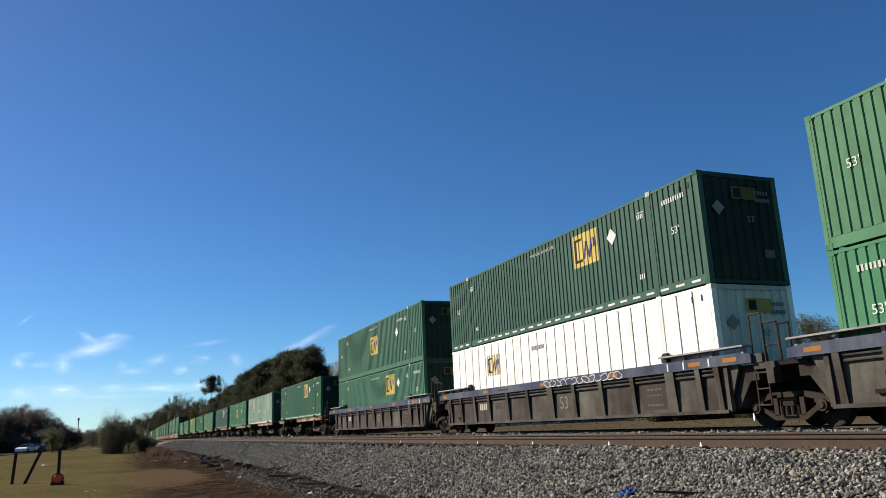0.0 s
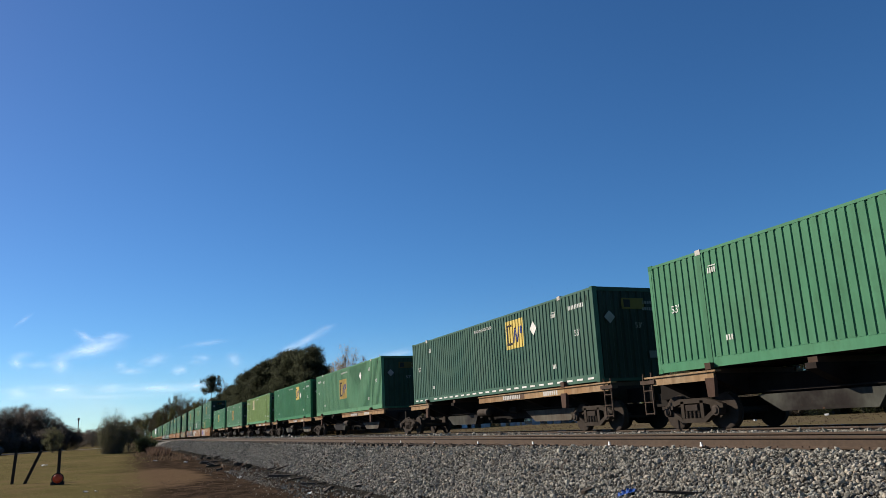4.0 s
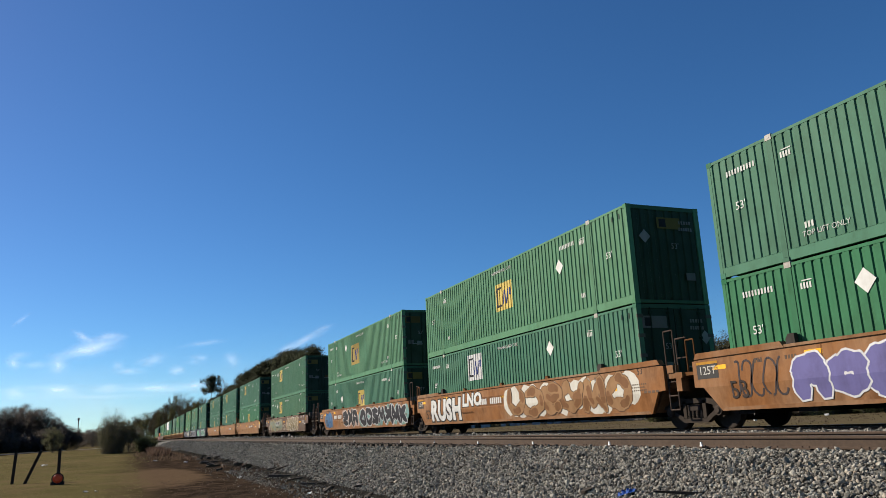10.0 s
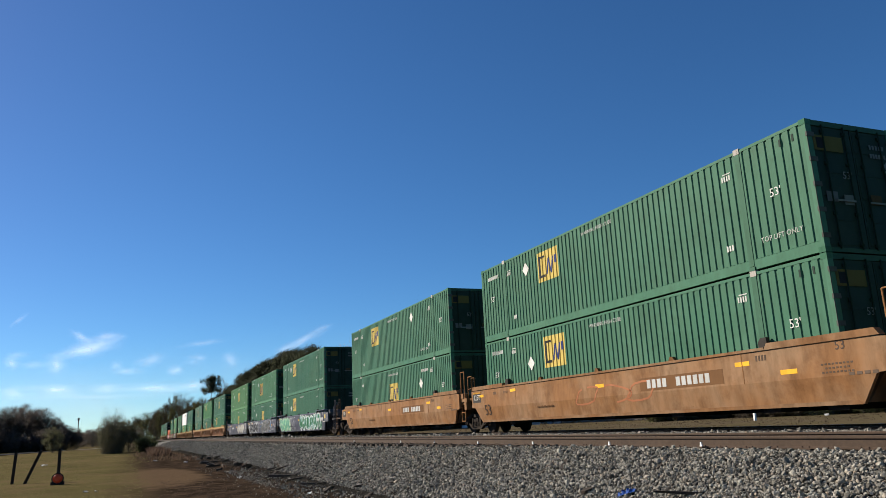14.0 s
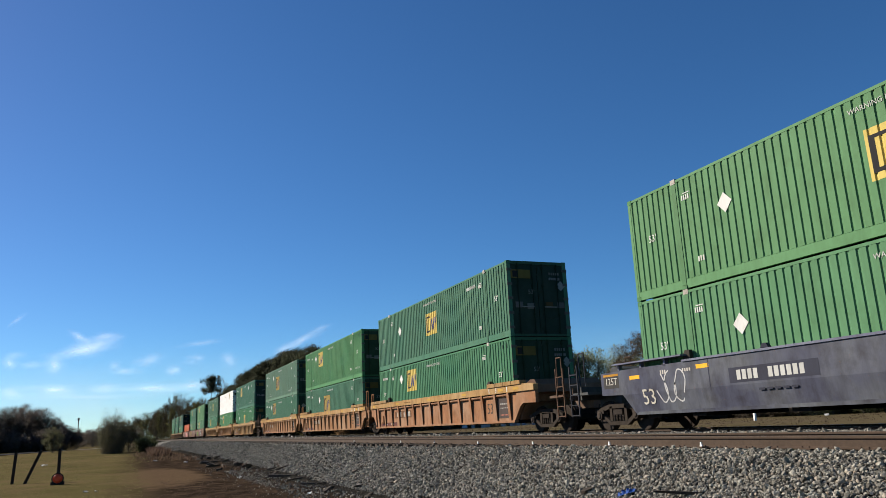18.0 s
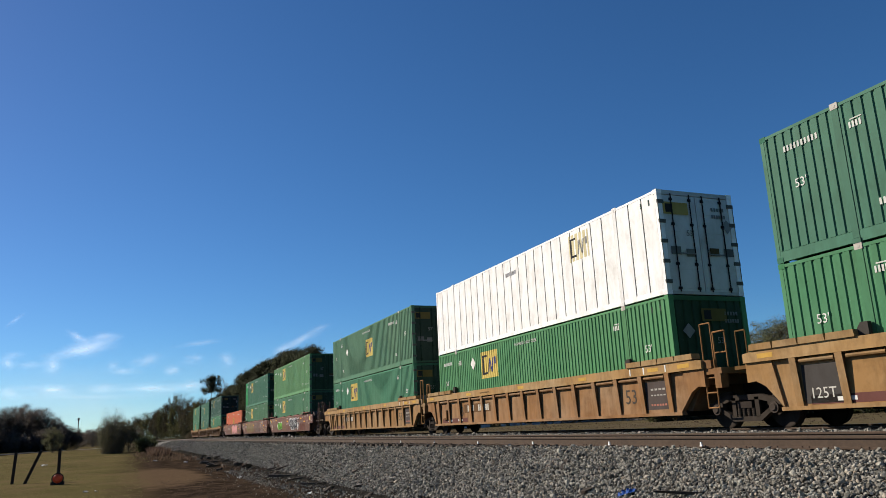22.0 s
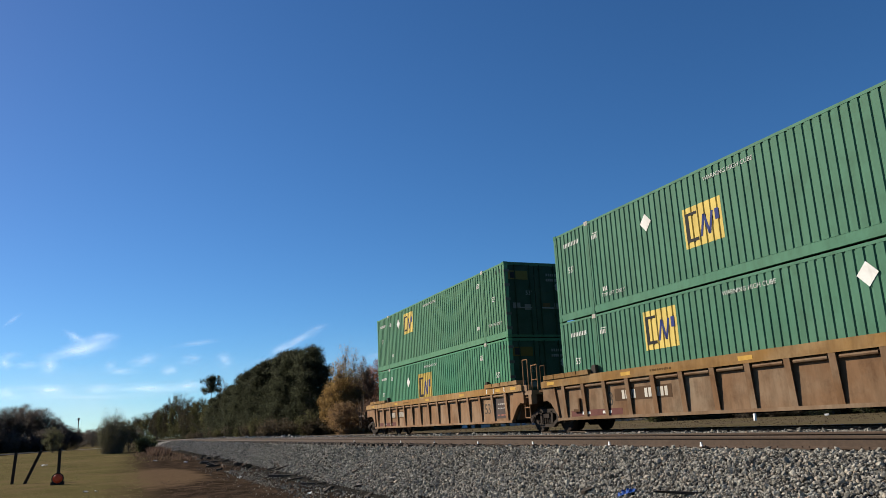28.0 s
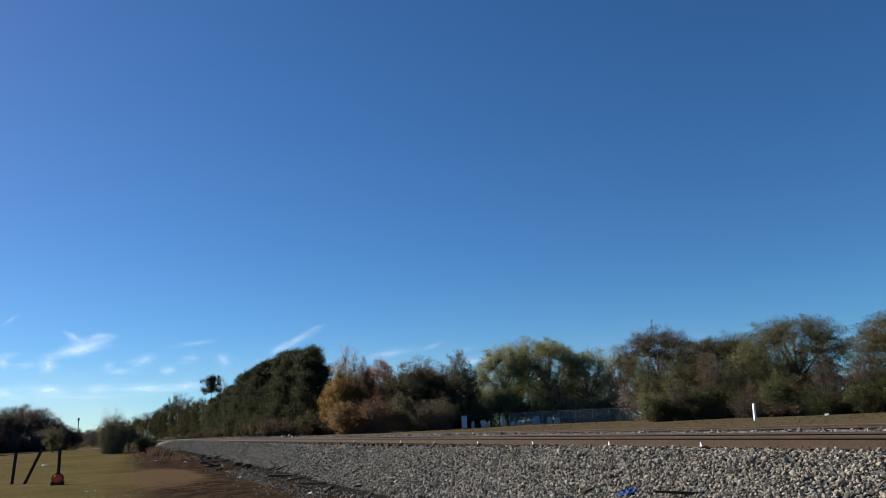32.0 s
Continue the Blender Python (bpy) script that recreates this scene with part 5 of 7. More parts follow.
stack(41.84, B1, {**A, "pitch": FINE}, (0.046, 0.122, 0.078), GREEN, "walls", "walls")

# nine low flat cars, one container each
low = "low rusty-brown flat car with tan side ledges"
for s0, trucks in ((63.27, (-7.65, 9.3)), (84.27, (7.9,)), (102.93, (7.25,)), (121.85, (-7.1, 9.85)), (143.2, (8.8,)), (161.48, (7.05,)), (180.35, (-7.95, 8.1)), (201.03, (7.75,)), (219.83, (7.0,))):
    spine_car(s0, low, trucks)
container(63.27, DECK, (0.036, 0.112, 0.064), end="walls", dashes=True, label="dark green ribbed container with a dashed reflector line", **A)
container(84.27, DECK, SAGE, body="ribs", end="walls", badge=(3.94, 2.15), diamond=(-0.36, 1.33), back=CREAM, size=1.4, words=False, label="grey-green container with pale upright ribs")
container(102.93, DECK, (0.0507, 0.1652, 0.0882), end="walls", label=G, **B1)
container(121.85, DECK, DEEP, end="walls", dashes=True, label="dark green ribbed container with a dashed reflector line", **A)
container(143.2, DECK, PALE, end="walls", label=GG, **{**C1, "badge": (0.45, 1.55), "diamond": (-3.83, 2.1)})
container(161.48, DECK, FRESH, end="walls", label="bright green ribbed container with a yellow panel", badge=(-2.96, 2.08), diamond=(-4.27, 1.85))
container(180.35, DECK, LIME, end="doors", badge=(2.79, 2.09), back=CREAM, label="sun-bleached yellow-green ribbed container")
container(201.03, DECK, PALE, end="doors", label=GG, **C2)
container(219.83, DECK, (0.0529, 0.1723, 0.0904), end="walls", label=G, **{**B2, "badge": (0.04, 1.59)})

# three orange-tan wells under heavy graffiti
w = smooth_well(241.19, TAN, "orange-tan well car with purple and grey graffiti", lead=True, number=-3.4, long=1.35)
graffiti(w, 1, 2.75, 6.2, 0.5, 1.55, (0.13, 0.12, 0.27), (0.55, 0.55, 0.56), 4, rim=0.045, fat=0.36)
graffiti(w, 35, 0.25, 2.9, 0.44, 1.64, (0.4, 0.39, 0.36), (0.28, 0.26, 0.23), 3, second=(0.36, 0.34, 0.31), rim=0.02, fat=0.4, third=(0.3, 0.28, 0.26))
scrawl(w, 36, -1.0, 0.2, 0.5, 0.9, (0.07, 0.06, 0.05), 4, thick=0.05)
scrawl(w, 37, 6.3, 8.0, 0.7, 1.5, (0.06, 0.05, 0.05), 5, thick=0.05)
scrawl(w, 38, -4.6, -0.6, 1.4, 1.62, (0.5, 0.46, 0.4), 13, thick=0.03)
scrawl(w, 2, -8.0, -6.8, 1.1, 1.55, (0.0216, 0.0216, 0.0216), 5)
w = smooth_well(260.7, TAN, "orange-tan well car covered in white and brown graffiti", number=1.1)
sprayed_word(w, "RUSH", 3.9, 7.5, 0.5, 1.55, (0.52, 0.52, 0.5), (0.03, 0.03, 0.028))
sprayed_word(w, "LNO", 1.9, 3.85, 1.04, 1.63, (0.54, 0.54, 0.52), (0.03, 0.03, 0.03))
graffiti(w, 5, -7.8, -0.3, 0.46, 1.64, (0.26, 0.15, 0.075), (0.1, 0.06, 0.04), 6, second=(0.5, 0.48, 0.42), rim=0.02, third=(0.17, 0.085, 0.04))
w = smooth_well(280.34, TAN, "orange-tan well car with black and white graffiti", trail=True, number=4.7)
graffiti(w, 6, 6.5, 8.0, 0.5, 1.6, (0.06, 0.13, 0.24), (0.03, 0.06, 0.14), 2, second=(0.1, 0.14, 0.2))
graffiti(w, 7, 0.0, 3.4, 0.47, 1.62, (0.03, 0.03, 0.032), (0.5, 0.47, 0.44), 3, second=(0.34, 0.24, 0.2))
graffiti(w, 8, -8.9, -0.6, 0.47, 1.64, (0.03, 0.03, 0.034), (0.5, 0.5, 0.5), 7, second=(0.14, 0.24, 0.22))
stack(241.19, {**C1, "badge": (0.96, 1.5)}, dict(badge=(2.85, 1.95), diamond=(4.33, 2.17)), GREEN, FRESH, "walls", "walls", GG)
stack(260.7, B1, {**A2, "back": (0.54, 0.54, 0.526), "diamond": (-3.24, 2.17)}, PALE, GREEN, "walls", "doors")
stack(280.34, C2, B2, PALE, GREEN, "doors", "doors", GG)

# one single red-brown well with couplers at both ends
w = smooth_well(304.17, BROWN, "red-brown well car with pale graffiti", lead=True, trail=True, number=3.15, board=(0.42, 0.42, 0.38), ink=(0.03, 0.03, 0.03), long=0.78)
graffiti(w, 9, 1.2, 7.1, 0.46, 1.6, (0.24, 0.2, 0.12), (0.3, 0.2, 0.1), 6, second=(0.19, 0.2, 0.15), third=(0.15, 0.19, 0.15), fat=0.4, rim=0.02)
graffiti(w, 10, -5.9, -1.25, 0.46, 1.63, (0.15, 0.12, 0.07), (0.55, 0.52, 0.45), 6, second=(0.3, 0.2, 0.1), rim=0.035, third=(0.24, 0.2, 0.13), fat=0.34)
scrawl(w, 11, -1.1, 0.95, 0.6, 1.05, (0.42, 0.38, 0.3), 8)
stack(304.17, A2, A2, (0.058, 0.148, 0.084), (0.066, 0.156, 0.086))

# three clean tan wells
for s0, first, last in ((327.91, True, False), (347.59, False, False), (367.28, False, True)):
    w = smooth_well(s0, (0.25, 0.125, 0.054), "clean tan well car with a dark number board", lead=first, trail=last, brake=first, number=-3.4, long=1.26)
    if s0 == 347.59:
        scrawl(w, 12, -2.5, 1.5, 0.8, 1.3, (0.36, 0.144, 0.072), 3, thick=0.05)
stack(327.91, D1, B2, GREEN, (0.0549, 0.1723, 0.0904))
stack(347.59, A2, {**A2, "diamond": (4.45, 1.79)}, GREEN, GREEN)
stack(367.28, D1, B1, GREEN, GREEN)

# three slate-blue wells with graffiti
w = smooth_well(390.97, SLATE, "slate-blue well car with green and white graffiti", lead=True, number=-7.5)
graffiti(w, 13, 3.9, 8.3, 0.43, 1.64, (0.18, 0.4, 0.24), (0.5, 0.6, 0.45), 5, second=(0.3, 0.42, 0.28), rim=0.025, third=(0.1, 0.27, 0.22))
scrawl(w, 14, 1.6, 4.0, 0.55, 1.55, (0.432, 0.432, 0.432), 4)
graffiti(w, 15, -7.6, -0.4, 0.43, 1.64, (0.2, 0.34, 0.32), (0.62, 0.63, 0.62), 6, second=(0.03, 0.12, 0.065), third=(0.025, 0.13, 0.06), rim=0.065, fat=0.36)
w = smooth_well(410.79, SLATE, "slate-blue well car with white-lined black graffiti", number=1.2, board=SLATE, ink=(0.12, 0.12, 0.14))
graffiti(w, 16, 1.9, 8.0, 0.43, 1.64, (0.032, 0.032, 0.036), (0.6, 0.6, 0.58), 6, second=(0.42, 0.46, 0.46), fat=0.34)
scrawl(w, 28, 0.4, 2.0, 1.0, 1.55, (0.45, 0.45, 0.45), 5, thick=0.03)
graffiti(w, 17, -6.1, -0.4, 0.43, 1.65, (0.088, 0.088, 0.087), (0.62, 0.62, 0.6), 6, second=(0.08, 0.16, 0.28), fat=0.42, rim=0.032)
scrawl(w, 30, -7.5, -6.35, 0.68, 1.0, (0.5, 0.5, 0.5), 3, thick=0.03)
w = smooth_well(430.34, SLATE, "slate-blue well car with a row of pale blocks of graffiti", trail=True, number=3.5)
graffiti(w, 18, -7.0, -0.8, 0.5, 1.6, (0.4, 0.39, 0.34), (0.2, 0.19, 0.17), 5, rim=0.02)
scrawl(w, 19, 6.3, 7.4, 0.7, 1.5, (0.468, 0.468, 0.468), 3)
scrawl(w, 20, -8.8, -7.1, 0.7, 1.6, (0.432, 0.432, 0.432), 5)
stack(390.97, A2, {**A2, "diamond": (4.27, 1.8)}, GREEN, GREEN)
stack(410.79, C2, B2, PALE, GREEN, ltop=GG)
stack(430.34, B2, B2, (0.0906, 0.2111, 0.0939), (0.0854, 0.2055, 0.0995))

# six straw-coloured ribbed wells
straw = "straw-coloured rusty ribbed well car"
for s0, first, last, k, g in ((454.18, True, False, 1.0, 0.1), (473.83, False, False, 0.95, 0.105), (493.48, False, True, 1.0, 0.105), (517.42, True, False, 1.15, 0.13), (537.28, False, False, 1.05, 0.12), (556.85, False, True, 1.1, 0.128)):
    ribbed_well(s0, (0.29 * k, g * 1.42 * k, 0.072 * k) if s0 < 510 else (0.225 * k, g * 0.98 * k, 0.05 * k), straw, band=(0.36, 0.21, 0.078) if s0 < 510 else (0.31, 0.185, 0.074), lead=first, trail=last)
stack(454.18, B2, A2, GREEN, (0.0529, 0.1652, 0.0860))
stack(473.83, A2, {**C2, "badge": (0.96, 1.62), "diamond": (3.27, 2.0)}, (0.066, 0.19, 0.078), GREEN, lbot=GG)
stack(493.48, {**C2, "badge": (1.2, 1.5), "diamond": (3.35, 2.1), "pitch": FINE}, {**A2, "back": GOLD, "pitch": FINE}, (0.095, 0.175, 0.12), GREEN, "doors", "walls", GG)
stack(517.42, D1, B2, (0.0485, 0.1389, 0.0920), (0.0529, 0.1723, 0.0826))
container(537.28, UP, SNOW, body="panels", badge=(-4.04, 2.25), back=CREAM, size=1.2, words=False, label="smooth white container with narrow upright joints")
container(537.28, LO, (0.0697, 0.2055, 0.0882), end="walls", label=G, pitch=FINE, **A2)
stack(556.85, {**B2, "badge": (-0.64, 1.58)}, {**A2, "pitch": FINE}, (0.0697, 0.1584, 0.0939), (0.0571, 0.1778, 0.1017))

# three maroon wells
w = smooth_well(580.61, MAROON, "maroon well car with two outlined graffiti pieces", lead=True, brake=True, number=-5.5, board=MAROON, ink=(0.2, 0.14, 0.12))
graffiti(w, 29, 1.0, 2.6, 0.5, 1.5, (0.17, 0.11, 0.07), (0.18, 0.11, 0.08), 3, rim=0.02)
graffiti(w, 21, 2.65, 4.7, 0.6, 1.3, (0.13, 0.33, 0.05), (0.03, 0.04, 0.03), 5, second=(0.5, 0.55, 0.45), rim=0.025)
graffiti(w, 22, -4.2, -1.2, 0.55, 1.52, (0.03, 0.03, 0.036), (0.6, 0.6, 0.6), 6, second=(0.6, 0.6, 0.6), rim=0.03, fat=0.42)
graffiti(w, 33, -1.05, -0.7, 0.85, 1.45, (0.035, 0.035, 0.04), (0.6, 0.6, 0.6), 1, rim=0.045)
graffiti(w, 34, -4.85, -4.4, 0.85, 1.5, (0.035, 0.035, 0.04), (0.6, 0.6, 0.6), 1, rim=0.045)
for y, z, n, wide in ((0.1, 1.53, 8, 0.06), (0.1, 1.08, 14, 0.05)):
    bars(w, "worn_writing", y, z, n, wide, 0.07, (0.4, 0.3, 0.27), x=-1.501)
w = smooth_well(600.38, MAROON, "maroon well car with washed-out graffiti", number=5.9, board=MAROON, ink=(0.3, 0.26, 0.24))
graffiti(w, 23, 0.2, 5.4, 0.46, 1.6, (0.2, 0.135, 0.075), (0.235, 0.165, 0.095), 5, second=(0.16, 0.1, 0.06), rim=0.03, third=(0.15, 0.125, 0.06), fat=0.42)
sprayed_word(w, "YEAH", -4.2, -0.5, 0.52, 1.55, (0.135, 0.1, 0.088), (0.1, 0.06, 0.05), rim=0.02)
scrawl(w, 24, -6.6, -4.3, 0.55, 1.6, (0.36, 0.302, 0.288), 5)
scrawl(w, 25, -8.0, -6.6, 0.6, 0.9, (0.504, 0.432, 0.252), 5, thick=0.028)
w = smooth_well(620.14, MAROON, "maroon well car with large pink graffiti", trail=True, number=2.9, board=MAROON, ink=(0.42, 0.36, 0.3))
graffiti(w, 26, -5.6, -0.2, 0.46, 1.64, (0.5, 0.23, 0.22), (0.6, 0.44, 0.42), 6, second=(0.025, 0.024, 0.024), rim=0.02, fat=0.34)
scrawl(w, 27, 0.1, 0.7, 0.55, 1.05, (0.3, 0.22, 0.04), 2, thick=0.05)
scrawl(w, 39, -6.4, -5.8, 0.6, 1.1, (0.3, 0.22, 0.04), 2, thick=0.05)
stack(580.61, A2, A2, (0.1, 0.228, 0.1), (0.078, 0.19, 0.104))
stack(600.38, A2, A2, GREEN, (0.076, 0.17, 0.092), patch=True)
container(620.14, LO - 0.075, ORANGE, body="wide", end="walls", badge=(-0.28, 1.55), back=(0.432, 0.36, 0.036), words=True, label="orange-red ribbed container in a single load")

# the last three: straw-brown ribbed wells
for s0, first, last, k in ((643.79, True, False, 0.62), (663.63, False, False, 0.7), (683.52, False, True, 1.0)):
    ribbed_well(s0, (0.22 * k, 0.125 * k, 0.065 * k), straw, band=tuple(c * (0.75 + 0.25 * (k > 0.9)) for c in STRAW), lead=first, trail=last)
stack(643.79, D1, A2, DEEP, (0.0644, 0.1902, 0.1017))
stack(663.63, {**C2, "back": YEL, "size": 1.45}, D1, GREEN, GREEN)
stack(683.52, A2, {**C2, "badge": (0.77, 1.65), "diamond": (3.1, 2.0), "back": (0.4, 0.29, 0.07)}, (0.0697, 0.1778, 0.0995), (0.0571, 0.1847, 0.1017))


# ---- ballast stones, beside and between the tracks ----
def stones(name, spans, seed, label, fine=False, material=STONE):
    """Crushed stone: angular blocks of uneven size, tumbled. spans: x0, x1, y0, y1, stones a square metre, size."""
    rng = np.random.default_rng(seed)
    px, py, ps = [], [], []
    for x0, x1, y0, y1, dens, size in spans:
        n = int((x1 - x0) * (y1 - y0) * dens)
        px.append(rng.uniform(x0, x1, n)), py.append(rng.uniform(y0, y1, n)), ps.append(size * rng.lognormal(0, 0.28, n))
    px, py, ps = np.concatenate(px), np.concatenate(py), np.concatenate(ps)
    pz = np.array([ground_z(a, b) for a, b in zip(px, py)]) + ps * rng.uniform(-0.2, 0.65, len(px))
    n = len(px)
    if fine:
        g = (1 + 5 ** 0.5) / 2
        base = np.array([(-1, g, 0), (1, g, 0), (-1, -g, 0), (1, -g, 0), (0, -1, g), (0, 1, g), (0, -1, -g), (0, 1, -g), (g, 0, -1), (g, 0, 1), (-g, 0, -1), (-g, 0, 1)]) * 0.29
        faces = np.array([(0, 11, 5), (0, 5, 1), (0, 1, 7), (0, 7, 10), (0, 10, 11), (1, 5, 9), (5, 11, 4), (11, 10, 2), (10, 7, 6), (7, 1, 8), (3, 9, 4), (3, 4, 2), (3, 2, 6), (3, 6, 8), (3, 8, 9), (4, 9, 5), (2, 4, 11), (6, 2, 10), (8, 6, 7), (9, 8, 1)])
    else:
        base = np.array([(0.65, 0, 0), (0, 0.65, 0), (-0.65, 0, 0), (0, -0.65, 0), (0, 0, 0.65), (0, 0, -0.65)])
        faces = np.array([(0, 1, 4), (1, 2, 4), (2, 3, 4), (3, 0, 4), (1, 0, 5), (2, 1, 5), (3, 2, 5), (0, 3, 5)])
    k, sides = len(base), faces.shape[1]
    v = base[None] * rng.uniform(0.6, 1.15, (n, 1, 3)) + rng.uniform(-0.15, 0.15, (n, k, 3))
    q = rng.normal(size=(n, 4))
    q /= np.linalg.norm(q, axis=1, keepdims=True)
    w, x, y, z = q.T
    r = np.stack([1 - 2 * (y * y + z * z), 2 * (x * y - z * w), 2 * (x * z + y * w), 2 * (x * y + z * w), 1 - 2 * (x * x + z * z), 2 * (y * z - x * w), 2 * (x * z - y * w), 2 * (y * z + x * w), 1 - 2 * (x * x + y * y)], 1).reshape(n, 3, 3)
    v = np.einsum("nij,nkj->nki", r, v) * ps[:, None, None] + np.stack([px, py, pz], 1)[:, None]
    f = (faces[None] + k * np.arange(n)[:, None, None]).reshape(-1)
    m = bpy.data.meshes.new(name)
    m.vertices.add(k * n)
    m.vertices.foreach_set("co", v.reshape(-1))
    m.loops.add(len(f))
    m.loops.foreach_set("vertex_index", f.astype(np.int32))
    m.polygons.add(len(faces) * n)
    m.polygons.foreach_set("loop_start", np.arange(0, len(f), sides, dtype=np.int32))
    m.update(calc_edges=True)
    m.shade_flat()
    m.materials.append(material)
    tagged(new(name, m), label, "ballast", kind="stuff")


slope = "grey crushed stone ballast spilling down the embankment"
stones("ballast_shoulder", ((6.6, 8.98, 4.6, 11, 1250, 0.037), (6.0, 8.98, 11, 16, 1050, 0.039)), 5, slope, fine=True)
stones("ballast_slope", ((5.7, 8.98, 16, 26, 740, 0.041), (5.8, 8.98, 26, 48, 340, 0.052), (5.8, 8.98, 48, 100, 100, 0.066), (5.2, 8.98, 100, 220, 14, 0.11), (4.3, 5.5, 12, 40, 60, 0.045), (3.4, 4.4, 12, 45, 5, 0.04)), 7, slope)
EARTH = plain("dry_earth", (0.085, 0.06, 0.042), 0.95, 0, 9, 0.5)
stones("earth_clods", ((1.5, 5.8, 12, 26, 50, 0.015), (3.6, 5.9, 26, 48, 12, 0.03), (4.2, 5.9, 48, 80, 4, 0.06), (4.9, 6.4, 16, 60, 12, 0.055)), 9, "dark clods of bare earth and rubble", material=EARTH)
stones("ballast_between", ((10.95, 13.15, 4, 24, 330, 0.045), (10.95, 13.15, 24, 60, 80, 0.075), (10.85, 13.2, 60, 150, 10, 0.16), (9.2, 10.65, 4, 30, 90, 0.06), (15.1, 16.4, 6, 40, 40, 0.075)), 6, "grey crushed stone ballast between the tracks")


# ---- trees ----
def tube_mesh(segs, n=5):
    """Tapered limbs from (start, end, radius, radius)."""
    s = Shape()
    for a, b, r0, r1 in segs:
        if r0 > 0.006:
            s.tube(a, b, r0, r1, n)
        else:
            d = (b - a).normalized()
            u = d.orthogonal().normalized()
            w = d.cross(u)
            rim = [u, w * 0.87 - u * 0.5, w * -0.87 - u * 0.5]
            s.add([a + q * r0 for q in rim] + [b], [(0, 1, 3), (1, 2, 3), (2, 0, 3)])
    m = bpy.data.meshes.new("trunk")
    m.from_pydata(s.v, [], s.f)
    m.materials.append(BARK)
    return m


def leaf_mesh(points, sizes, rng, name, material, rise=0.9):
    n = len(points)
    a = rng.normal(size=(n, 3))
    a[:, 2] = a[:, 2] * 0.7 + rise
    a /= np.linalg.norm(a, axis=1, keepdims=True)
    b = np.cross(a, rng.normal(size=(n, 3)))
    b /= np.linalg.norm(b, axis=1, keepdims=True)
    s = sizes[:, None]
    v = np.stack([points - a * s * 0.6 - b * s * 0.24, points - a * s * 0.5 + b * s * 0.28, points + a * s * 0.95], 1)
    f = np.arange(3 * n, dtype=np.int32)
    m = bpy.data.meshes.new(name)
    m.vertices.add(3 * n)
    m.vertices.foreach_set("co", v.reshape(-1))
    m.loops.add(3 * n)
    m.loops.foreach_set("vertex_index", f)
    m.polygons.add(n)
    m.polygons.foreach_set("loop_start", np.arange(0, 3 * n, 3, dtype=np.int32))
    m.update(calc_edges=True)
    m.shade_smooth()
    # leaves turn to the light like the crown that they form
    mid = points.mean(axis=0) * np.array([1, 1, 0.8])
    face = (points - mid) / np.maximum(points.std(axis=0), 1e-3)
    face = face / np.linalg.norm(face, axis=1, keepdims=True) + rng.normal(0, 1.1, (n, 3))
    face /= np.linalg.norm(face, axis=1, keepdims=True)
    m.normals_split_custom_set_from_vertices(np.repeat(face, 3, axis=0).tolist())
    m.materials.append(material)
    return m


def grow(seed, crown_low, tips, leaves, leaf, hollow=0.55, clump=0.05):
    """A broadleaf tree 1 high and 1 wide: limbs that fork towards an uneven dome, with leaves in clumps at the twigs."""
    rnd, rng = random.Random(seed), np.random.default_rng(seed)
    mid_z = (crown_low + 1.0) / 2
    rad = Vector((0.5, 0.5, (1.0 - crown_low) / 2))
    lumps = [(Vector((rnd.gauss(0, 1), rnd.gauss(0, 1), rnd.gauss(0, 1))).normalized(), rnd.uniform(0.78, 1.08)) for _ in range(16)]
    ends = []
    while len(ends) < tips:
        d = Vector((rnd.gauss(0, 1), rnd.gauss(0, 1), rnd.gauss(0.15, 1))).normalized()
        near = max(lumps, key=lambda l: l[0].dot(d))[1]
        r = near * rnd.uniform(hollow, 0.97)
        ends.append(Vector((d.x * rad.x * r, d.y * rad.y * r, mid_z + d.z * rad.z * r)))
    fork = Vector((rnd.uniform(-0.02, 0.02), rnd.uniform(-0.02, 0.02), crown_low + 0.04))
    segs = [(Vector((0, 0, -0.03)), fork, 0.026, 0.02)]
    nodes = []
    for i in range(11):
        a = 2.4 * i + rnd.uniform(-0.3, 0.3)
        z = crown_low + (0.72 - crown_low) * (i + 1) / 11
        reach = 0.2 * math.sin(math.pi * (i + 2) / 13) + 0.05
        n = Vector((math.cos(a) * reach, math.sin(a) * reach, z + 0.06))
        segs.append((fork + Vector((0, 0, (z - crown_low) * 0.35)), n, 0.012, 0.007))
        nodes.append(n)
    segs.append((fork, Vector((0, 0, 0.7)), 0.018, 0.007))
    pts = []
    for e in ends:
        n = min(nodes, key=lambda q: (q - e).length)
        m = (n + e) / 2 + Vector((rnd.uniform(-0.03, 0.03), rnd.uniform(-0.03, 0.03), rnd.uniform(0, 0.03)))
        segs += [(n, m, 0.0055, 0.003), (m, e, 0.003, 0.001)]
        pts += [tuple(e), tuple(e), tuple(m * 0.35 + e * 0.65)]
    t = np.array(pts)
    k = rng.integers(0, len(t), leaves)
    p = t[k] + np.clip(rng.normal(size=(leaves, 3)), -1.8, 1.8) * np.array([clump, clump, clump * 0.7])
    return tube_mesh(segs, 4), leaf_mesh(p, leaf * rng.uniform(0.6, 1.5, leaves), rng, "crown", LEAF)


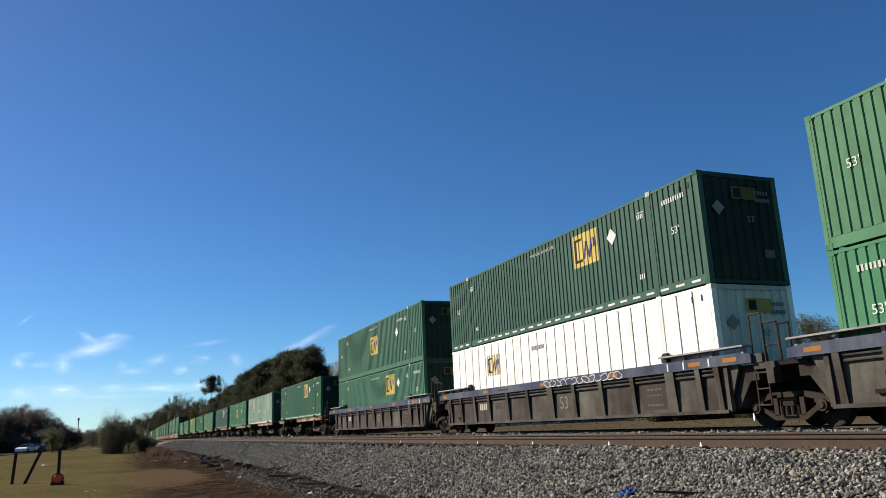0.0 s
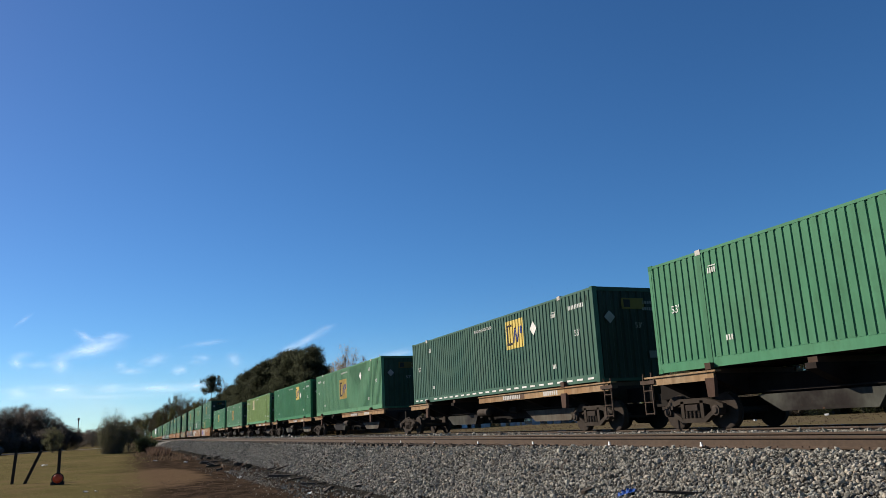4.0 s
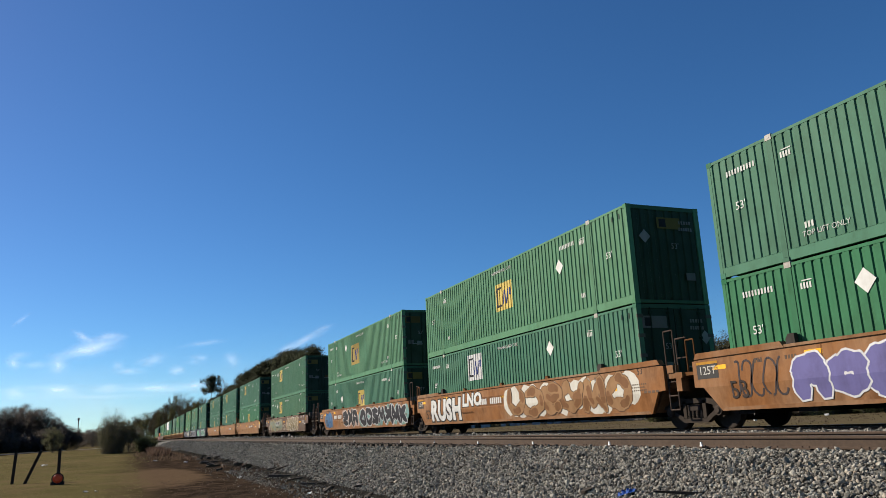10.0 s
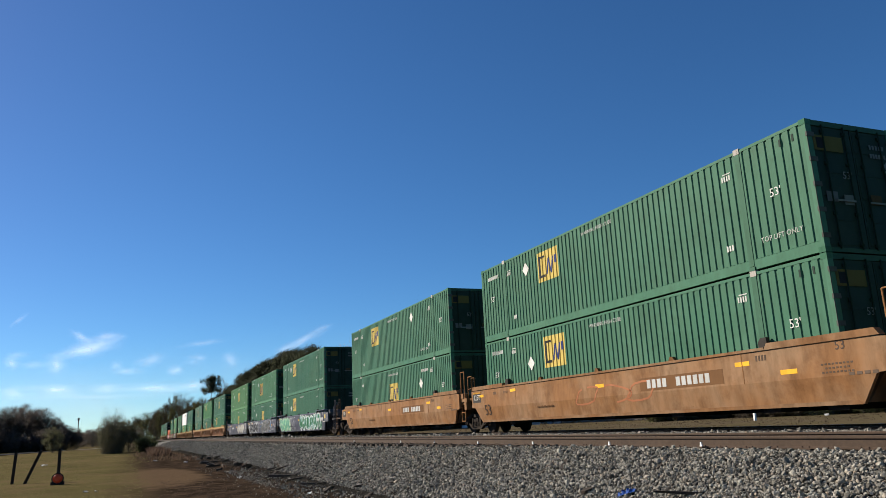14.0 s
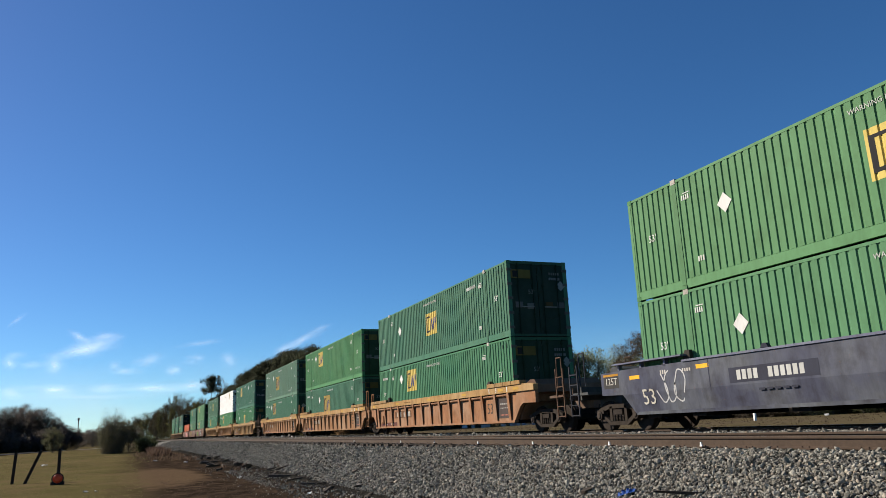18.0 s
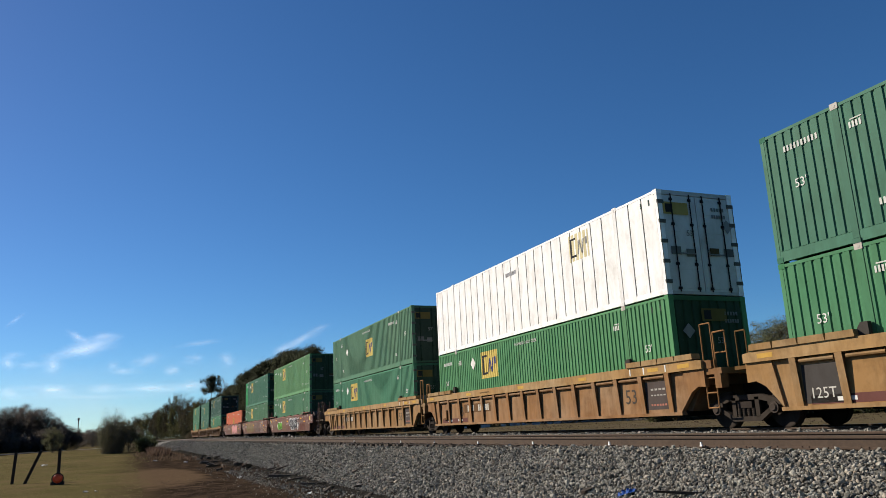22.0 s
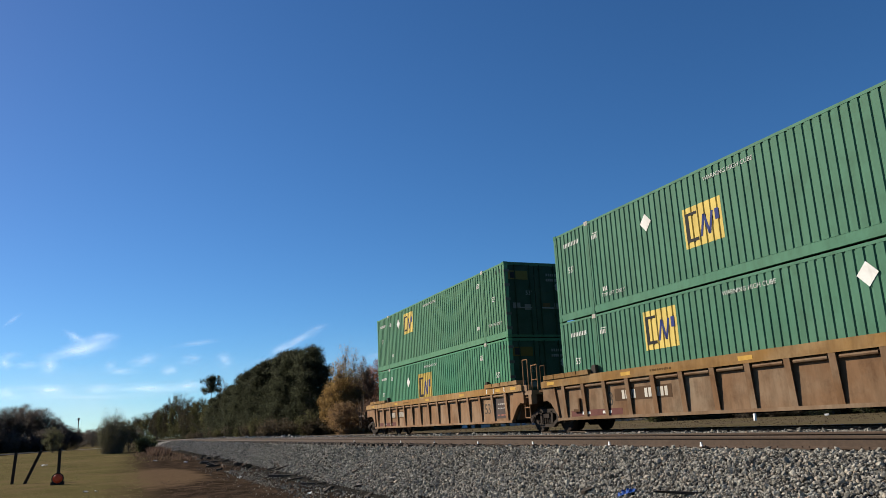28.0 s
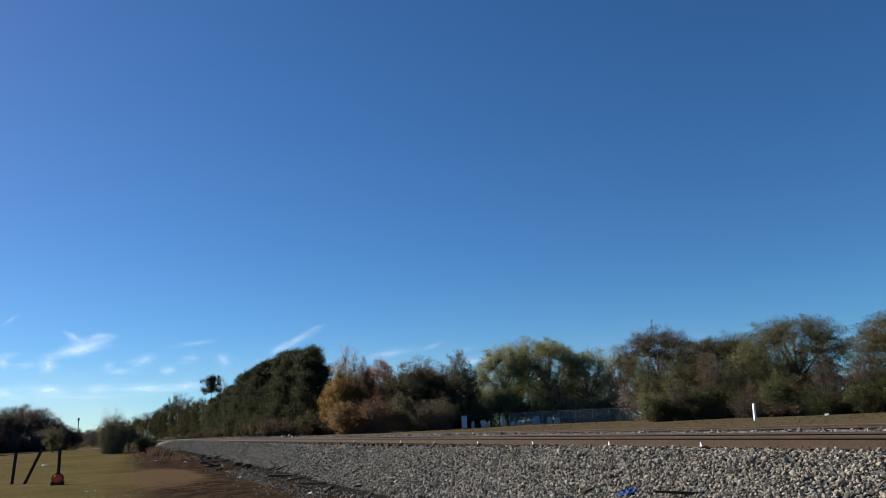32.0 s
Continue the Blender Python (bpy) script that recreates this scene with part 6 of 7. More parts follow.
def grow_pine(seed, leaves, leaf, low=0.04, ragged=0.25, taper=1.0):
    """A pine 1 high and 1 wide: whorls of boughs that carry needle tufts."""
    rnd, rng = random.Random(seed), np.random.default_rng(seed)
    segs, pts = [(Vector((0, 0, -0.03)), Vector((0, 0, 0.97)), 0.022, 0.003)], []
    z = low
    while z < 0.96:
        reach = 0.5 * min(1.0, ((1.0 - z) / (1 - low)) ** (0.62 * taper) * 1.05) * (1 if z > low + 0.05 else 0.8)
        for _ in range(rnd.choice((4, 5, 6))):
            a, r = rnd.uniform(0, 6.28), reach * rnd.uniform(1 - ragged * 1.6, 1.08)
            tip = Vector((math.cos(a) * r, math.sin(a) * r, z + rnd.uniform(-0.01, 0.05)))
            segs.append((Vector((0, 0, z - 0.01)), tip, 0.006, 0.0015))
            pts += [(tip * f + Vector((0, 0, z)) * (1 - f)).to_tuple() for f in (0.45, 0.62, 0.78, 0.9, 1.0)]
        z += rnd.uniform(0.025, 0.04)
    pts.append((0, 0, 0.98))
    t = np.array(pts)
    k = rng.integers(0, len(t), leaves)
    p = t[k] + rng.normal(size=(leaves, 3)) * np.array([0.05, 0.05, 0.022])
    return tube_mesh(segs, 4), leaf_mesh(p, leaf * rng.uniform(0.6, 1.5, leaves), rng, "crown", LEAF)


def grow_bush(seed, leaves, leaf, twigs):
    """A thicket 1 high and 1 wide, leafy to the ground, with bare shoots above it."""
    rnd, rng = random.Random(seed), np.random.default_rng(seed)
    segs, pts = [], []
    for _ in range(twigs):
        a, r = rnd.uniform(0, 6.28), 0.45 * math.sqrt(rnd.random())
        h = (1 - 2.2 * r * r) * rnd.uniform(0.6, 1.0)
        foot = Vector((math.cos(a) * r * 0.5, math.sin(a) * r * 0.5, -0.03))
        mid = Vector((math.cos(a) * r * 0.9, math.sin(a) * r * 0.9, h * 0.55))
        tip = Vector((math.cos(a) * r * 1.05, math.sin(a) * r * 1.05, h))
        thick = 0.5 if twigs > 100 else 1.0
        segs += [(foot, mid, 0.009 * thick, 0.006 * thick), (mid, tip, 0.006 * thick, 0.0015)]
        pts += [(mid * (1 - f) + tip * f).to_tuple() for f in (0.0, 0.2, 0.45, 0.7)] + [(foot * (1 - f) + mid * f).to_tuple() for f in (0.15, 0.4, 0.65, 0.85)]
    t = np.array(pts)
    k = rng.integers(0, len(t), leaves)
    p = t[k] + rng.normal(size=(leaves, 3)) * np.array([0.06, 0.06, 0.05])
    p[:, 2] = np.abs(p[:, 2])
    return tube_mesh(segs, 4), leaf_mesh(p, leaf * rng.uniform(0.6, 1.5, leaves), rng, "crown", LEAF)


KINDS = {
    "oak": [grow(11, 0.08, 400, 13000, 0.0165, 0.5, 0.034), grow(12, 0.1, 380, 12500, 0.0165, 0.5, 0.034), grow(13, 0.06, 420, 13000, 0.0165, 0.5, 0.034), grow(14, 0.1, 380, 12500, 0.0165, 0.5, 0.034)],
    "fine": [grow(15, 0.2, 800, 42000, 0.0098, 0.55, 0.024), grow(16, 0.24, 800, 42000, 0.0098, 0.55, 0.024), grow(17, 0.16, 800, 42000, 0.0098, 0.55, 0.024)],
    "thin": [grow(21, 0.12, 320, 7000, 0.012, 0.35, 0.03), grow(22, 0.1, 320, 8000, 0.012, 0.35, 0.03)],
    "wood": [grow(23, -0.05, 400, 13500, 0.019, 0.4, 0.035), grow(24, -0.05, 400, 13500, 0.019, 0.4, 0.035)],
    "brush": [grow(25, -0.08, 150, 6500, 0.023, 0.3, 0.05), grow(26, -0.08, 150, 6500, 0.023, 0.3, 0.05), grow(27, -0.08, 150, 6500, 0.023, 0.3, 0.05)],
    "pine": [grow_pine(31, 36000, 0.0148, 0.02, 0.2, 0.8), grow_pine(32, 36000, 0.0148, 0.02, 0.25, 0.75)],
    "lone": [grow_pine(41, 2300, 0.034, 0.745, 0.6, 0.3)],
    "shrub": [grow_bush(51, 5200, 0.036, 60), grow_bush(52, 5200, 0.036, 70)],
    "twigs": [grow_bush(53, 6000, 0.022, 190), grow_bush(54, 6000, 0.022, 190)],
}
COUNT = {}


def tree(kind, x, y, high, wide, colour, label, category="tree"):
    """One tree or bush with its own trunk and crown, turned and coloured a little differently each time."""
    i = COUNT[kind] = COUNT.get(kind, 0) + 1
    trunk, crown = KINDS[kind][i % len(KINDS[kind])]
    t = thing("bush" if category == "bush" else "pine_tree" if kind in ("pine", "lone") else "tree", pose(x, y, ground_z(x, y) - 0.05, 0, 0, (i * 77) % 360), label, category, "trees round the line")
    t.scale = (wide, wide, high)
    part("trunk", trunk, t, label="bare branching stems" if kind in ("shrub", "twigs") else "brown-grey trunk and limbs")
    k = 0.85 + 0.3 * ((i * 37) % 10) / 10
    part("crown", crown, t, tuple(c * k for c in colour))
    return t


OLIVE, UMBRA, MOSS, RUSSET, AMBER, PINE, STRAWY, DUSK = (0.17, 0.17, 0.08), (0.125, 0.112, 0.07), (0.26, 0.275, 0.14), (0.26, 0.13, 0.095), (0.28, 0.18, 0.07), (0.055, 0.061, 0.037), (0.3, 0.25, 0.2), (0.2, 0.172, 0.155)
broad, conifer = "half-bare broadleaf tree in dull autumn leaf", "dense dark green pine"
for kind, x, y, h, w, c in (
        ("fine", 64.8, 46.9, 9.3, 11.0, (0.13, 0.12, 0.07)), ("fine", 63.3, 58.2, 10.4, 12.4, (0.15, 0.155, 0.085)), ("fine", 61.9, 68.0, 9.9, 11.0, (0.12, 0.115, 0.068)), ("fine", 66.8, 69.0, 9.2, 7.0, OLIVE),
        ("fine", 59.5, 75.4, 11.3, 12.0, (0.11, 0.09, 0.06)), ("thin", 70.7, 99.4, 12.6, 7.4, MOSS), ("fine", 63.2, 109.0, 14.8, 16.2, MOSS), ("oak", 69.6, 107.4, 13.0, 10.5, MOSS),
        ("fine", 55.4, 108.7, 13.0, 11.0, MOSS), ("thin", 55.1, 120.0, 10.5, 7.0, MOSS), ("thin", 60.5, 62.0, 8.4, 6.0, MOSS)):
    tree(kind, x, y, h, w, c, broad)
for x, y, h, w in ((42.0, 113.0, 11.6, 11.0), (38.6, 111.0, 9.6, 9.5), (45.5, 114.0, 11.0, 9.0)):
    tree("wood", x, y, h, w, (0.13, 0.125, 0.08), "dark grey-green tree leafy to the ground")
tree("oak", 37.0, 116.5, 12.0, 7.0, RUSSET, "broadleaf tree in dull red autumn leaf")
tree("thin", 35.8, 133.3, 16.4, 7.2, STRAWY, "pale almost bare tree with upright twigs")
for x, y, h, w in ((29.6, 113.5, 10.8, 6.6), (31.2, 112.0, 8.2, 5.2), (28.6, 116.0, 8.6, 5.0)):
    tree("wood", x, y, h, w, AMBER, "tree in yellow-brown autumn leaf down to the ground")
for x, y, h, w in ((26.7, 133.5, 14.7, 10.5), (24.8, 148.0, 14.4, 10.5), (23.6, 165.0, 13.6, 10.0), (27.8, 127.0, 14.7, 10.8), (25.7, 139.7, 15.0, 11.4), (24.1, 156.1, 13.9, 10.5), (23.1, 173.5, 13.4, 10.0), (22.6, 190.7, 12.4, 8.0), (31.5, 140.0, 14.6, 11.0), (29.0, 158.0, 14.4, 11.0), (26.5, 180.0, 13.2, 10.0), (25.3, 132.0, 13.2, 9.0), (23.6, 148.0, 13.6, 9.5), (22.4, 165.0, 12.6, 9.5), (21.6, 182.0, 11.6, 9.0), (21.2, 200.0, 11.0, 8.0), (21.0, 214.0, 10.5, 8.0)):
    tree("pine", x, y, h, w, PINE, conifer)
tree("lone", 20.9, 224.0, 17.2, 6.8, PINE, "tall pine with a bare trunk and a tufted crown")
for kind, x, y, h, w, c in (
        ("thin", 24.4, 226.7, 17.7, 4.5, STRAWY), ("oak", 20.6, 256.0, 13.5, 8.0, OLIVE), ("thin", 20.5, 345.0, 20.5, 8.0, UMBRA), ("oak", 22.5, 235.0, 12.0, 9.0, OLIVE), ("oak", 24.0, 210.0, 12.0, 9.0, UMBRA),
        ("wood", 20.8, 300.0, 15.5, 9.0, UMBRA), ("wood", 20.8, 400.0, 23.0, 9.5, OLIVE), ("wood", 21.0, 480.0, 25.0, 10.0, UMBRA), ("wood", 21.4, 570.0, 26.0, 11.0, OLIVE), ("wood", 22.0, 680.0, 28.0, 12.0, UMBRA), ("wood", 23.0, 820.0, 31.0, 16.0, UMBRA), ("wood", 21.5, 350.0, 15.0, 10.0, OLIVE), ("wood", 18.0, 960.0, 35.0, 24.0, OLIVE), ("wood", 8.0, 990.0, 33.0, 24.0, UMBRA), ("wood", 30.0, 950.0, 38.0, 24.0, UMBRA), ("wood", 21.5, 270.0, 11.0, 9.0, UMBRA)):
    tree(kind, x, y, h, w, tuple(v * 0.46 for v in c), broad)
for x, y, h, w, c in ((33.5, 126.0, 10.5, 8.0, OLIVE), (38.0, 128.0, 11.0, 9.0, UMBRA), (46.5, 121.0, 11.0, 9.0, DUSK), (50.0, 122.0, 9.5, 8.0, OLIVE)):
    tree("oak", x, y, h, w, c, broad)
# the field's far edge
bushy = "dense thicket with bare upright shoots"
tree("brush", -2.0, 106.0, 5.2, 4.2, (0.095, 0.092, 0.058), bushy, "bush")
tree("twigs", -1.9, 104.0, 6.3, 4.6, (0.095, 0.092, 0.058), bushy, "bush")
tree("brush", -2.5, 107.0, 4.2, 2.8, (0.1, 0.098, 0.06), bushy, "bush")
tree("brush", -0.1, 108.0, 4.8, 3.4, (0.1, 0.1, 0.06), bushy, "bush")
tree("brush", -1.1, 107.0, 4.8, 3.2, (0.095, 0.092, 0.058), bushy, "bush")
tree("shrub", 1.9, 108.0, 3.2, 3.2, (0.085, 0.1, 0.045), bushy, "bush")
for x, y, h, w in ((-29.0, 133.0, 8.6, 10.0), (-21.9, 136.2, 8.2, 9.4), (-18.1, 134.8, 7.6, 8.2), (-15.6, 138.1, 8.0, 8.4), (-12.6, 136.5, 7.4, 7.0), (-24.0, 142.0, 8.4, 10.0), (-17.0, 145.0, 8.2, 10.0)):
    tree("wood", x * 1.3, y * 1.3, h * 1.21, w * 1.3, tuple(v * 0.58 for v in DUSK), "dark leafless tree in a close grove")
for x, y, h, w in ((-13.4, 177.5, 5.8, 5.4), (-11.8, 176.5, 5.5, 5.4), (-10.4, 179.0, 4.8, 4.6), (-15.0, 178.0, 6.6, 6.0), (-12.6, 179.5, 5.6, 5.4)):
    tree("brush", x, y, h, w, tuple(v * 0.5 for v in DUSK), "small dark tree beside the grove")
tree("brush", -11.6, 142.0, 4.6, 4.0, (0.15, 0.15, 0.085), broad)
for x, y, h, w in ((-8.7, 214.8, 5.2, 6.5), (-12.3, 229.7, 4.6, 7.2), (-7.0, 226.0, 5.4, 7.0), (-4.6, 240.0, 5.6, 8.0), (-16.0, 330.0, 6.5, 16.0), (-30.0, 340.0, 7.0, 18.0), (-2.0, 335.0, 7.0, 16.0)):
    tree("brush", x, y, h, w, tuple(v * 0.6 for v in DUSK), broad)
for k in range(9):
    tree("shrub", -35.0 + 2.6 * k, 170.0 + 0.8 * (k % 3), 4.6 + 0.6 * (k % 3), 6.5, tuple(v * 0.7 for v in DUSK), "dark undergrowth below the grove", "bush")
for y in (262, 300, 340, 385, 430, 480):
    tree("brush", 20.4, y, 0.022 * y, 7.0, tuple(v * 0.4 for v in OLIVE), "low undergrowth beside the line", "bush")
# undergrowth and young trees at the foot of the woods
rnd = random.Random(8)
low = "tangled undergrowth at the edge of the wood"
# LIT is brush painted brighter, making up for sun that the wood blocks
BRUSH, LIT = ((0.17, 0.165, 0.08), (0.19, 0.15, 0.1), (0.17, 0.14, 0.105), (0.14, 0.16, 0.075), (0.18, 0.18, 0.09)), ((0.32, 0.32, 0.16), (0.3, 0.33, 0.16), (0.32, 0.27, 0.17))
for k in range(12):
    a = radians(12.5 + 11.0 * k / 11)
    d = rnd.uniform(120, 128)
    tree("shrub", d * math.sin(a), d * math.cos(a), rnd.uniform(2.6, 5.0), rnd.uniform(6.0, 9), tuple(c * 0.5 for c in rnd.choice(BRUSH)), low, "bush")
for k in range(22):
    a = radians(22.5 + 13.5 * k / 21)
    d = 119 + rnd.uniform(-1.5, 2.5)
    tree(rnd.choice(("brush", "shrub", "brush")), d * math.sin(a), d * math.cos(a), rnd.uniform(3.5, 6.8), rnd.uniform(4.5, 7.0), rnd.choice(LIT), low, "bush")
# sunlit growth in front of the wood, from the amber tree to the pale stones
FRONT = ((14.4, 16.6, 3, (0.25, 0.16, 0.085), 5.2), (16.6, 18.7, 3, (0.22, 0.14, 0.1), 5.0), (18.7, 22.8, 4, (0.15, 0.135, 0.09), 5.4))
pick = random.Random(21)
for a0, a1, n, c, h in FRONT:
    for k in range(n):
        a = radians(a0 + (a1 - a0) * (k + pick.uniform(0.2, 0.8)) / n)
        d = pick.uniform(105, 108)
        tree(("brush", "twigs")[k % 2], d * math.sin(a), d * math.cos(a), h * pick.uniform(0.75, 1.15), pick.uniform(4.0, 5.6), c, low, "bush")
for a, d, h, w, c in ((16.3, 118, 11.6, 5.0, (0.16, 0.12, 0.09)), (23.6, 119, 12.4, 7.0, (0.15, 0.15, 0.1))):
    tree("wood", d * math.sin(radians(a)), d * math.cos(radians(a)), h, w, c, "close-grown tree in dull autumn leaf")
for k in range(52):
    a = radians(37.6 + 19.0 * k / 51)
    d = rnd.uniform(82, 91) - 7 * k / 51
    tree(rnd.choice(("brush", "shrub", "brush", "twigs")), d * math.sin(a), d * math.cos(a), rnd.uniform(2.0, 2.6 if radians(48.6) < a < radians(51) else 4.6), rnd.uniform(3.2, 5.0), tuple(c * 0.8 for c in rnd.choice(BRUSH)), low, "bush")
for k in range(9):
    a = radians(36.5 + 19.0 * k / 8 + rnd.uniform(-0.8, 0.8))
    d = rnd.uniform(82, 87) - 5 * k / 8
    tree("thin", d * math.sin(a), d * math.cos(a), rnd.uniform(6.0, 8.2), rnd.uniform(3.0, 4.5), rnd.choice(BRUSH), "slender young tree at the edge of the wood")
for k in range(18):
    a = radians(15 + 42 * k / 17)
    d = 142 if a < radians(37) else 108
    tree("brush", d * math.sin(a), d * math.cos(a), rnd.uniform(6.5, 8.0) * d / 110, rnd.uniform(10, 13), rnd.choice((OLIVE, UMBRA, DUSK)), broad)
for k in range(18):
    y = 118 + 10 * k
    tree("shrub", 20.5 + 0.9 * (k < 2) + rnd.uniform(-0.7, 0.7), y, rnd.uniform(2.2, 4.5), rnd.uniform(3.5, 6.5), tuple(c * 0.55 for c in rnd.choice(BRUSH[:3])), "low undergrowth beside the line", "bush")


# ---- grass and dry weeds ----
def blades(name, spans, seed, colour, label):
    """Tufts of upright blades. spans: x0, x1, y0, y1, tufts a square metre, height."""
    rng = np.random.default_rng(seed)
    root, tip, wide = [], [], []
    for x0, x1, y0, y1, dens, high in spans:
        n = int((x1 - x0) * (y1 - y0) * dens)
        cx, cy = rng.uniform(x0, x1, n), rng.uniform(y0, y1, n)
        for _ in range(5):
            ax, ay = cx + rng.normal(0, 0.05, n), cy + rng.normal(0, 0.05, n)
            h = high * rng.uniform(0.4, 1.2, n)
            root.append(np.stack([ax, ay, np.array([ground_z(a, b) for a, b in zip(ax, ay)]) - 0.02], 1))
            tip.append(root[-1] + np.stack([rng.normal(0, 0.35, n) * h, rng.normal(0, 0.35, n) * h, h], 1))
            wide.append(0.012 + h * 0.07)
    a, b, w = np.concatenate(root), np.concatenate(tip), np.concatenate(wide)
    n = len(a)
    ang = rng.uniform(0, 6.28, n)
    side = np.stack([np.cos(ang) * w, np.sin(ang) * w, np.zeros(n)], 1)
    v = np.stack([a - side, a + side, b], 1)
    m = bpy.data.meshes.new(name)
    m.vertices.add(3 * n)
    m.vertices.foreach_set("co", v.reshape(-1))
    m.loops.add(3 * n)
    m.loops.foreach_set("vertex_index", np.arange(3 * n, dtype=np.int32))
    m.polygons.add(n)
    m.polygons.foreach_set("loop_start", np.arange(0, 3 * n, 3, dtype=np.int32))
    m.update(calc_edges=True)
    m.materials.append(BLADE)
    o = tagged(new(name, m), label, "grass", kind="stuff")
    o.color = (*colour, 1)


blades("field_grass", ((-14, 0.5, 26, 60, 14, 0.05), (-18, 1.5, 60, 125, 4, 0.07), (-3, 0.5, 14, 26, 10, 0.06)), 3, (0.125, 0.112, 0.05), "short dry autumn grass of the field")
blades("dry_weeds", ((0.6, 4.8, 62, 100, 2.0, 0.24), (1.0, 5.0, 20, 34, 7.0, 0.06), (16.8, 19.5, 10, 90, 4, 0.12), (19.5, 60, 30, 95, 1.2, 0.1)), 4, (0.085, 0.06, 0.042), "dry brown weeds along the foot of the embankment")


blades("dead_weeds", ((2.0, 3.9, 78, 104, 3.0, 0.75), (3.2, 5.2, 58, 72, 0.8, 0.3), (4.8, 6.2, 32, 50, 0.7, 0.22)), 14, (0.075, 0.05, 0.037), "clump of tall dead brown weeds at the foot of the slope")

# ---- beside the line ----
def upright(name, high, thick, material, label, category):
    """A square post with a chamfered head, set in the ground."""
    s = Shape()
    h = thick / 2
    s.box(-h, h, -h, h, -0.3, high - thick * 0.4)
    s.prism([(-h, high - thick * 0.4), (h, high - thick * 0.4), (h * 0.5, high), (-h * 0.5, high)], "y", -h, h)
    return tagged(new(name, s.mesh(name, material)), label, category)


STAKE = plain("dark_wood", (0.035, 0.026, 0.02), 0.9, 0, 9, 0.5)
for x, y, h, lean in ((-4.9, 40.7, 1.42, 3), (-4.3, 39.9, 1.45, 22), (-2.76, 37.3, 1.5, 0)):
    o = upright("wooden_stake", h / math.cos(radians(lean)), 0.12, STAKE, "dark weathered wooden stake leaning in the field" if lean > 5 else "dark weathered wooden stake in the field", "stake")
    o.matrix_basis = pose(x, y, ground_z(x, y), 0, lean, 0)
disc = thing("reflector_lamp", pose(-2.76, 37.1, ground_z(-2.76, 37.1) + 0.26), "round red reflector lamp on a wooden stake", "reflector")
part("lens", shared("lens", RED, lambda s: s.tube((0, -0.1, 0), (0, -0.02, 0), 0.17, 0.2, n=20).tube((0, -0.14, 0), (0, -0.1, 0), 0.1, 0.17, n=20)), disc, label="red lens")
part("bracket", shared("bracket", DARK, lambda s: s.box(-0.27, 0.27, -0.015, 0.02, -0.27, -0.12).box(-0.06, 0.06, -0.02, 0.12, -0.27, 0.27).tube((0, -0.03, 0), (0, 0.0, 0), 0.24, n=20)), disc)
o = upright("white_marker_post", 1.28, 0.16, WHITE, "white painted marker post beyond the tracks", "post")
o.matrix_basis = pose(44.4, 45.5, ground_z(44.4, 45.5), 0, 2.5, 0)
for y in (10.55, 13.27, 16.48, 19.66, 22.98, 26.3, 32.5):
    m = thing("rail_tag", pose(9.03, y, RAIL - 0.17), "small white tag clipped to the foot of the rail", "tag", "white tags along the rail")
    part("flag", shared("tag_flag", WHITE, lambda s: s.prism([(-0.032, 0), (0.032, 0), (0.01, 0.085), (-0.01, 0.085)], "x", -0.012, 0.012)), m)
    part("clip", shared("tag_clip", RUST, lambda s: s.box(-0.05, 0.05, -0.07, 0.07, -0.03, 0.012)), m)

# litter and old timber on the slope
def timber(x, y, length, thick, turn, tip):
    s = Shape()
    r = random.Random(int(x * 100))
    w, k = thick, [r.uniform(0.75, 1.1) for _ in range(8)]
    rings = [(-length / 2, 0.55), (-length * 0.42, k[0]), (0, k[1]), (length * 0.38, k[2]), (length / 2, 0.5)]
    v = [(a, y * w / 2 * g + 0.02 * r.uniform(-1, 1), z * w / 3 * g) for a, g in rings for y, z in ((-1, -1), (1, -1), (1, 1), (-1, 1))]
    s.add(v, [(4 * i + j, 4 * i + (j + 1) % 4, 4 * i + 4 + (j + 1) % 4, 4 * i + 4 + j) for i in range(4) for j in range(4)] + [(0, 1, 2, 3), (16, 17, 18, 19)])
    o = tagged(new("old_timber", s.mesh("old_timber", TIE)), "broken piece of old dark tie timber on the stones", "timber")
    o.matrix_basis = pose(x, y, ground_z(x, y) + thick * 0.35, 0, tip, turn)


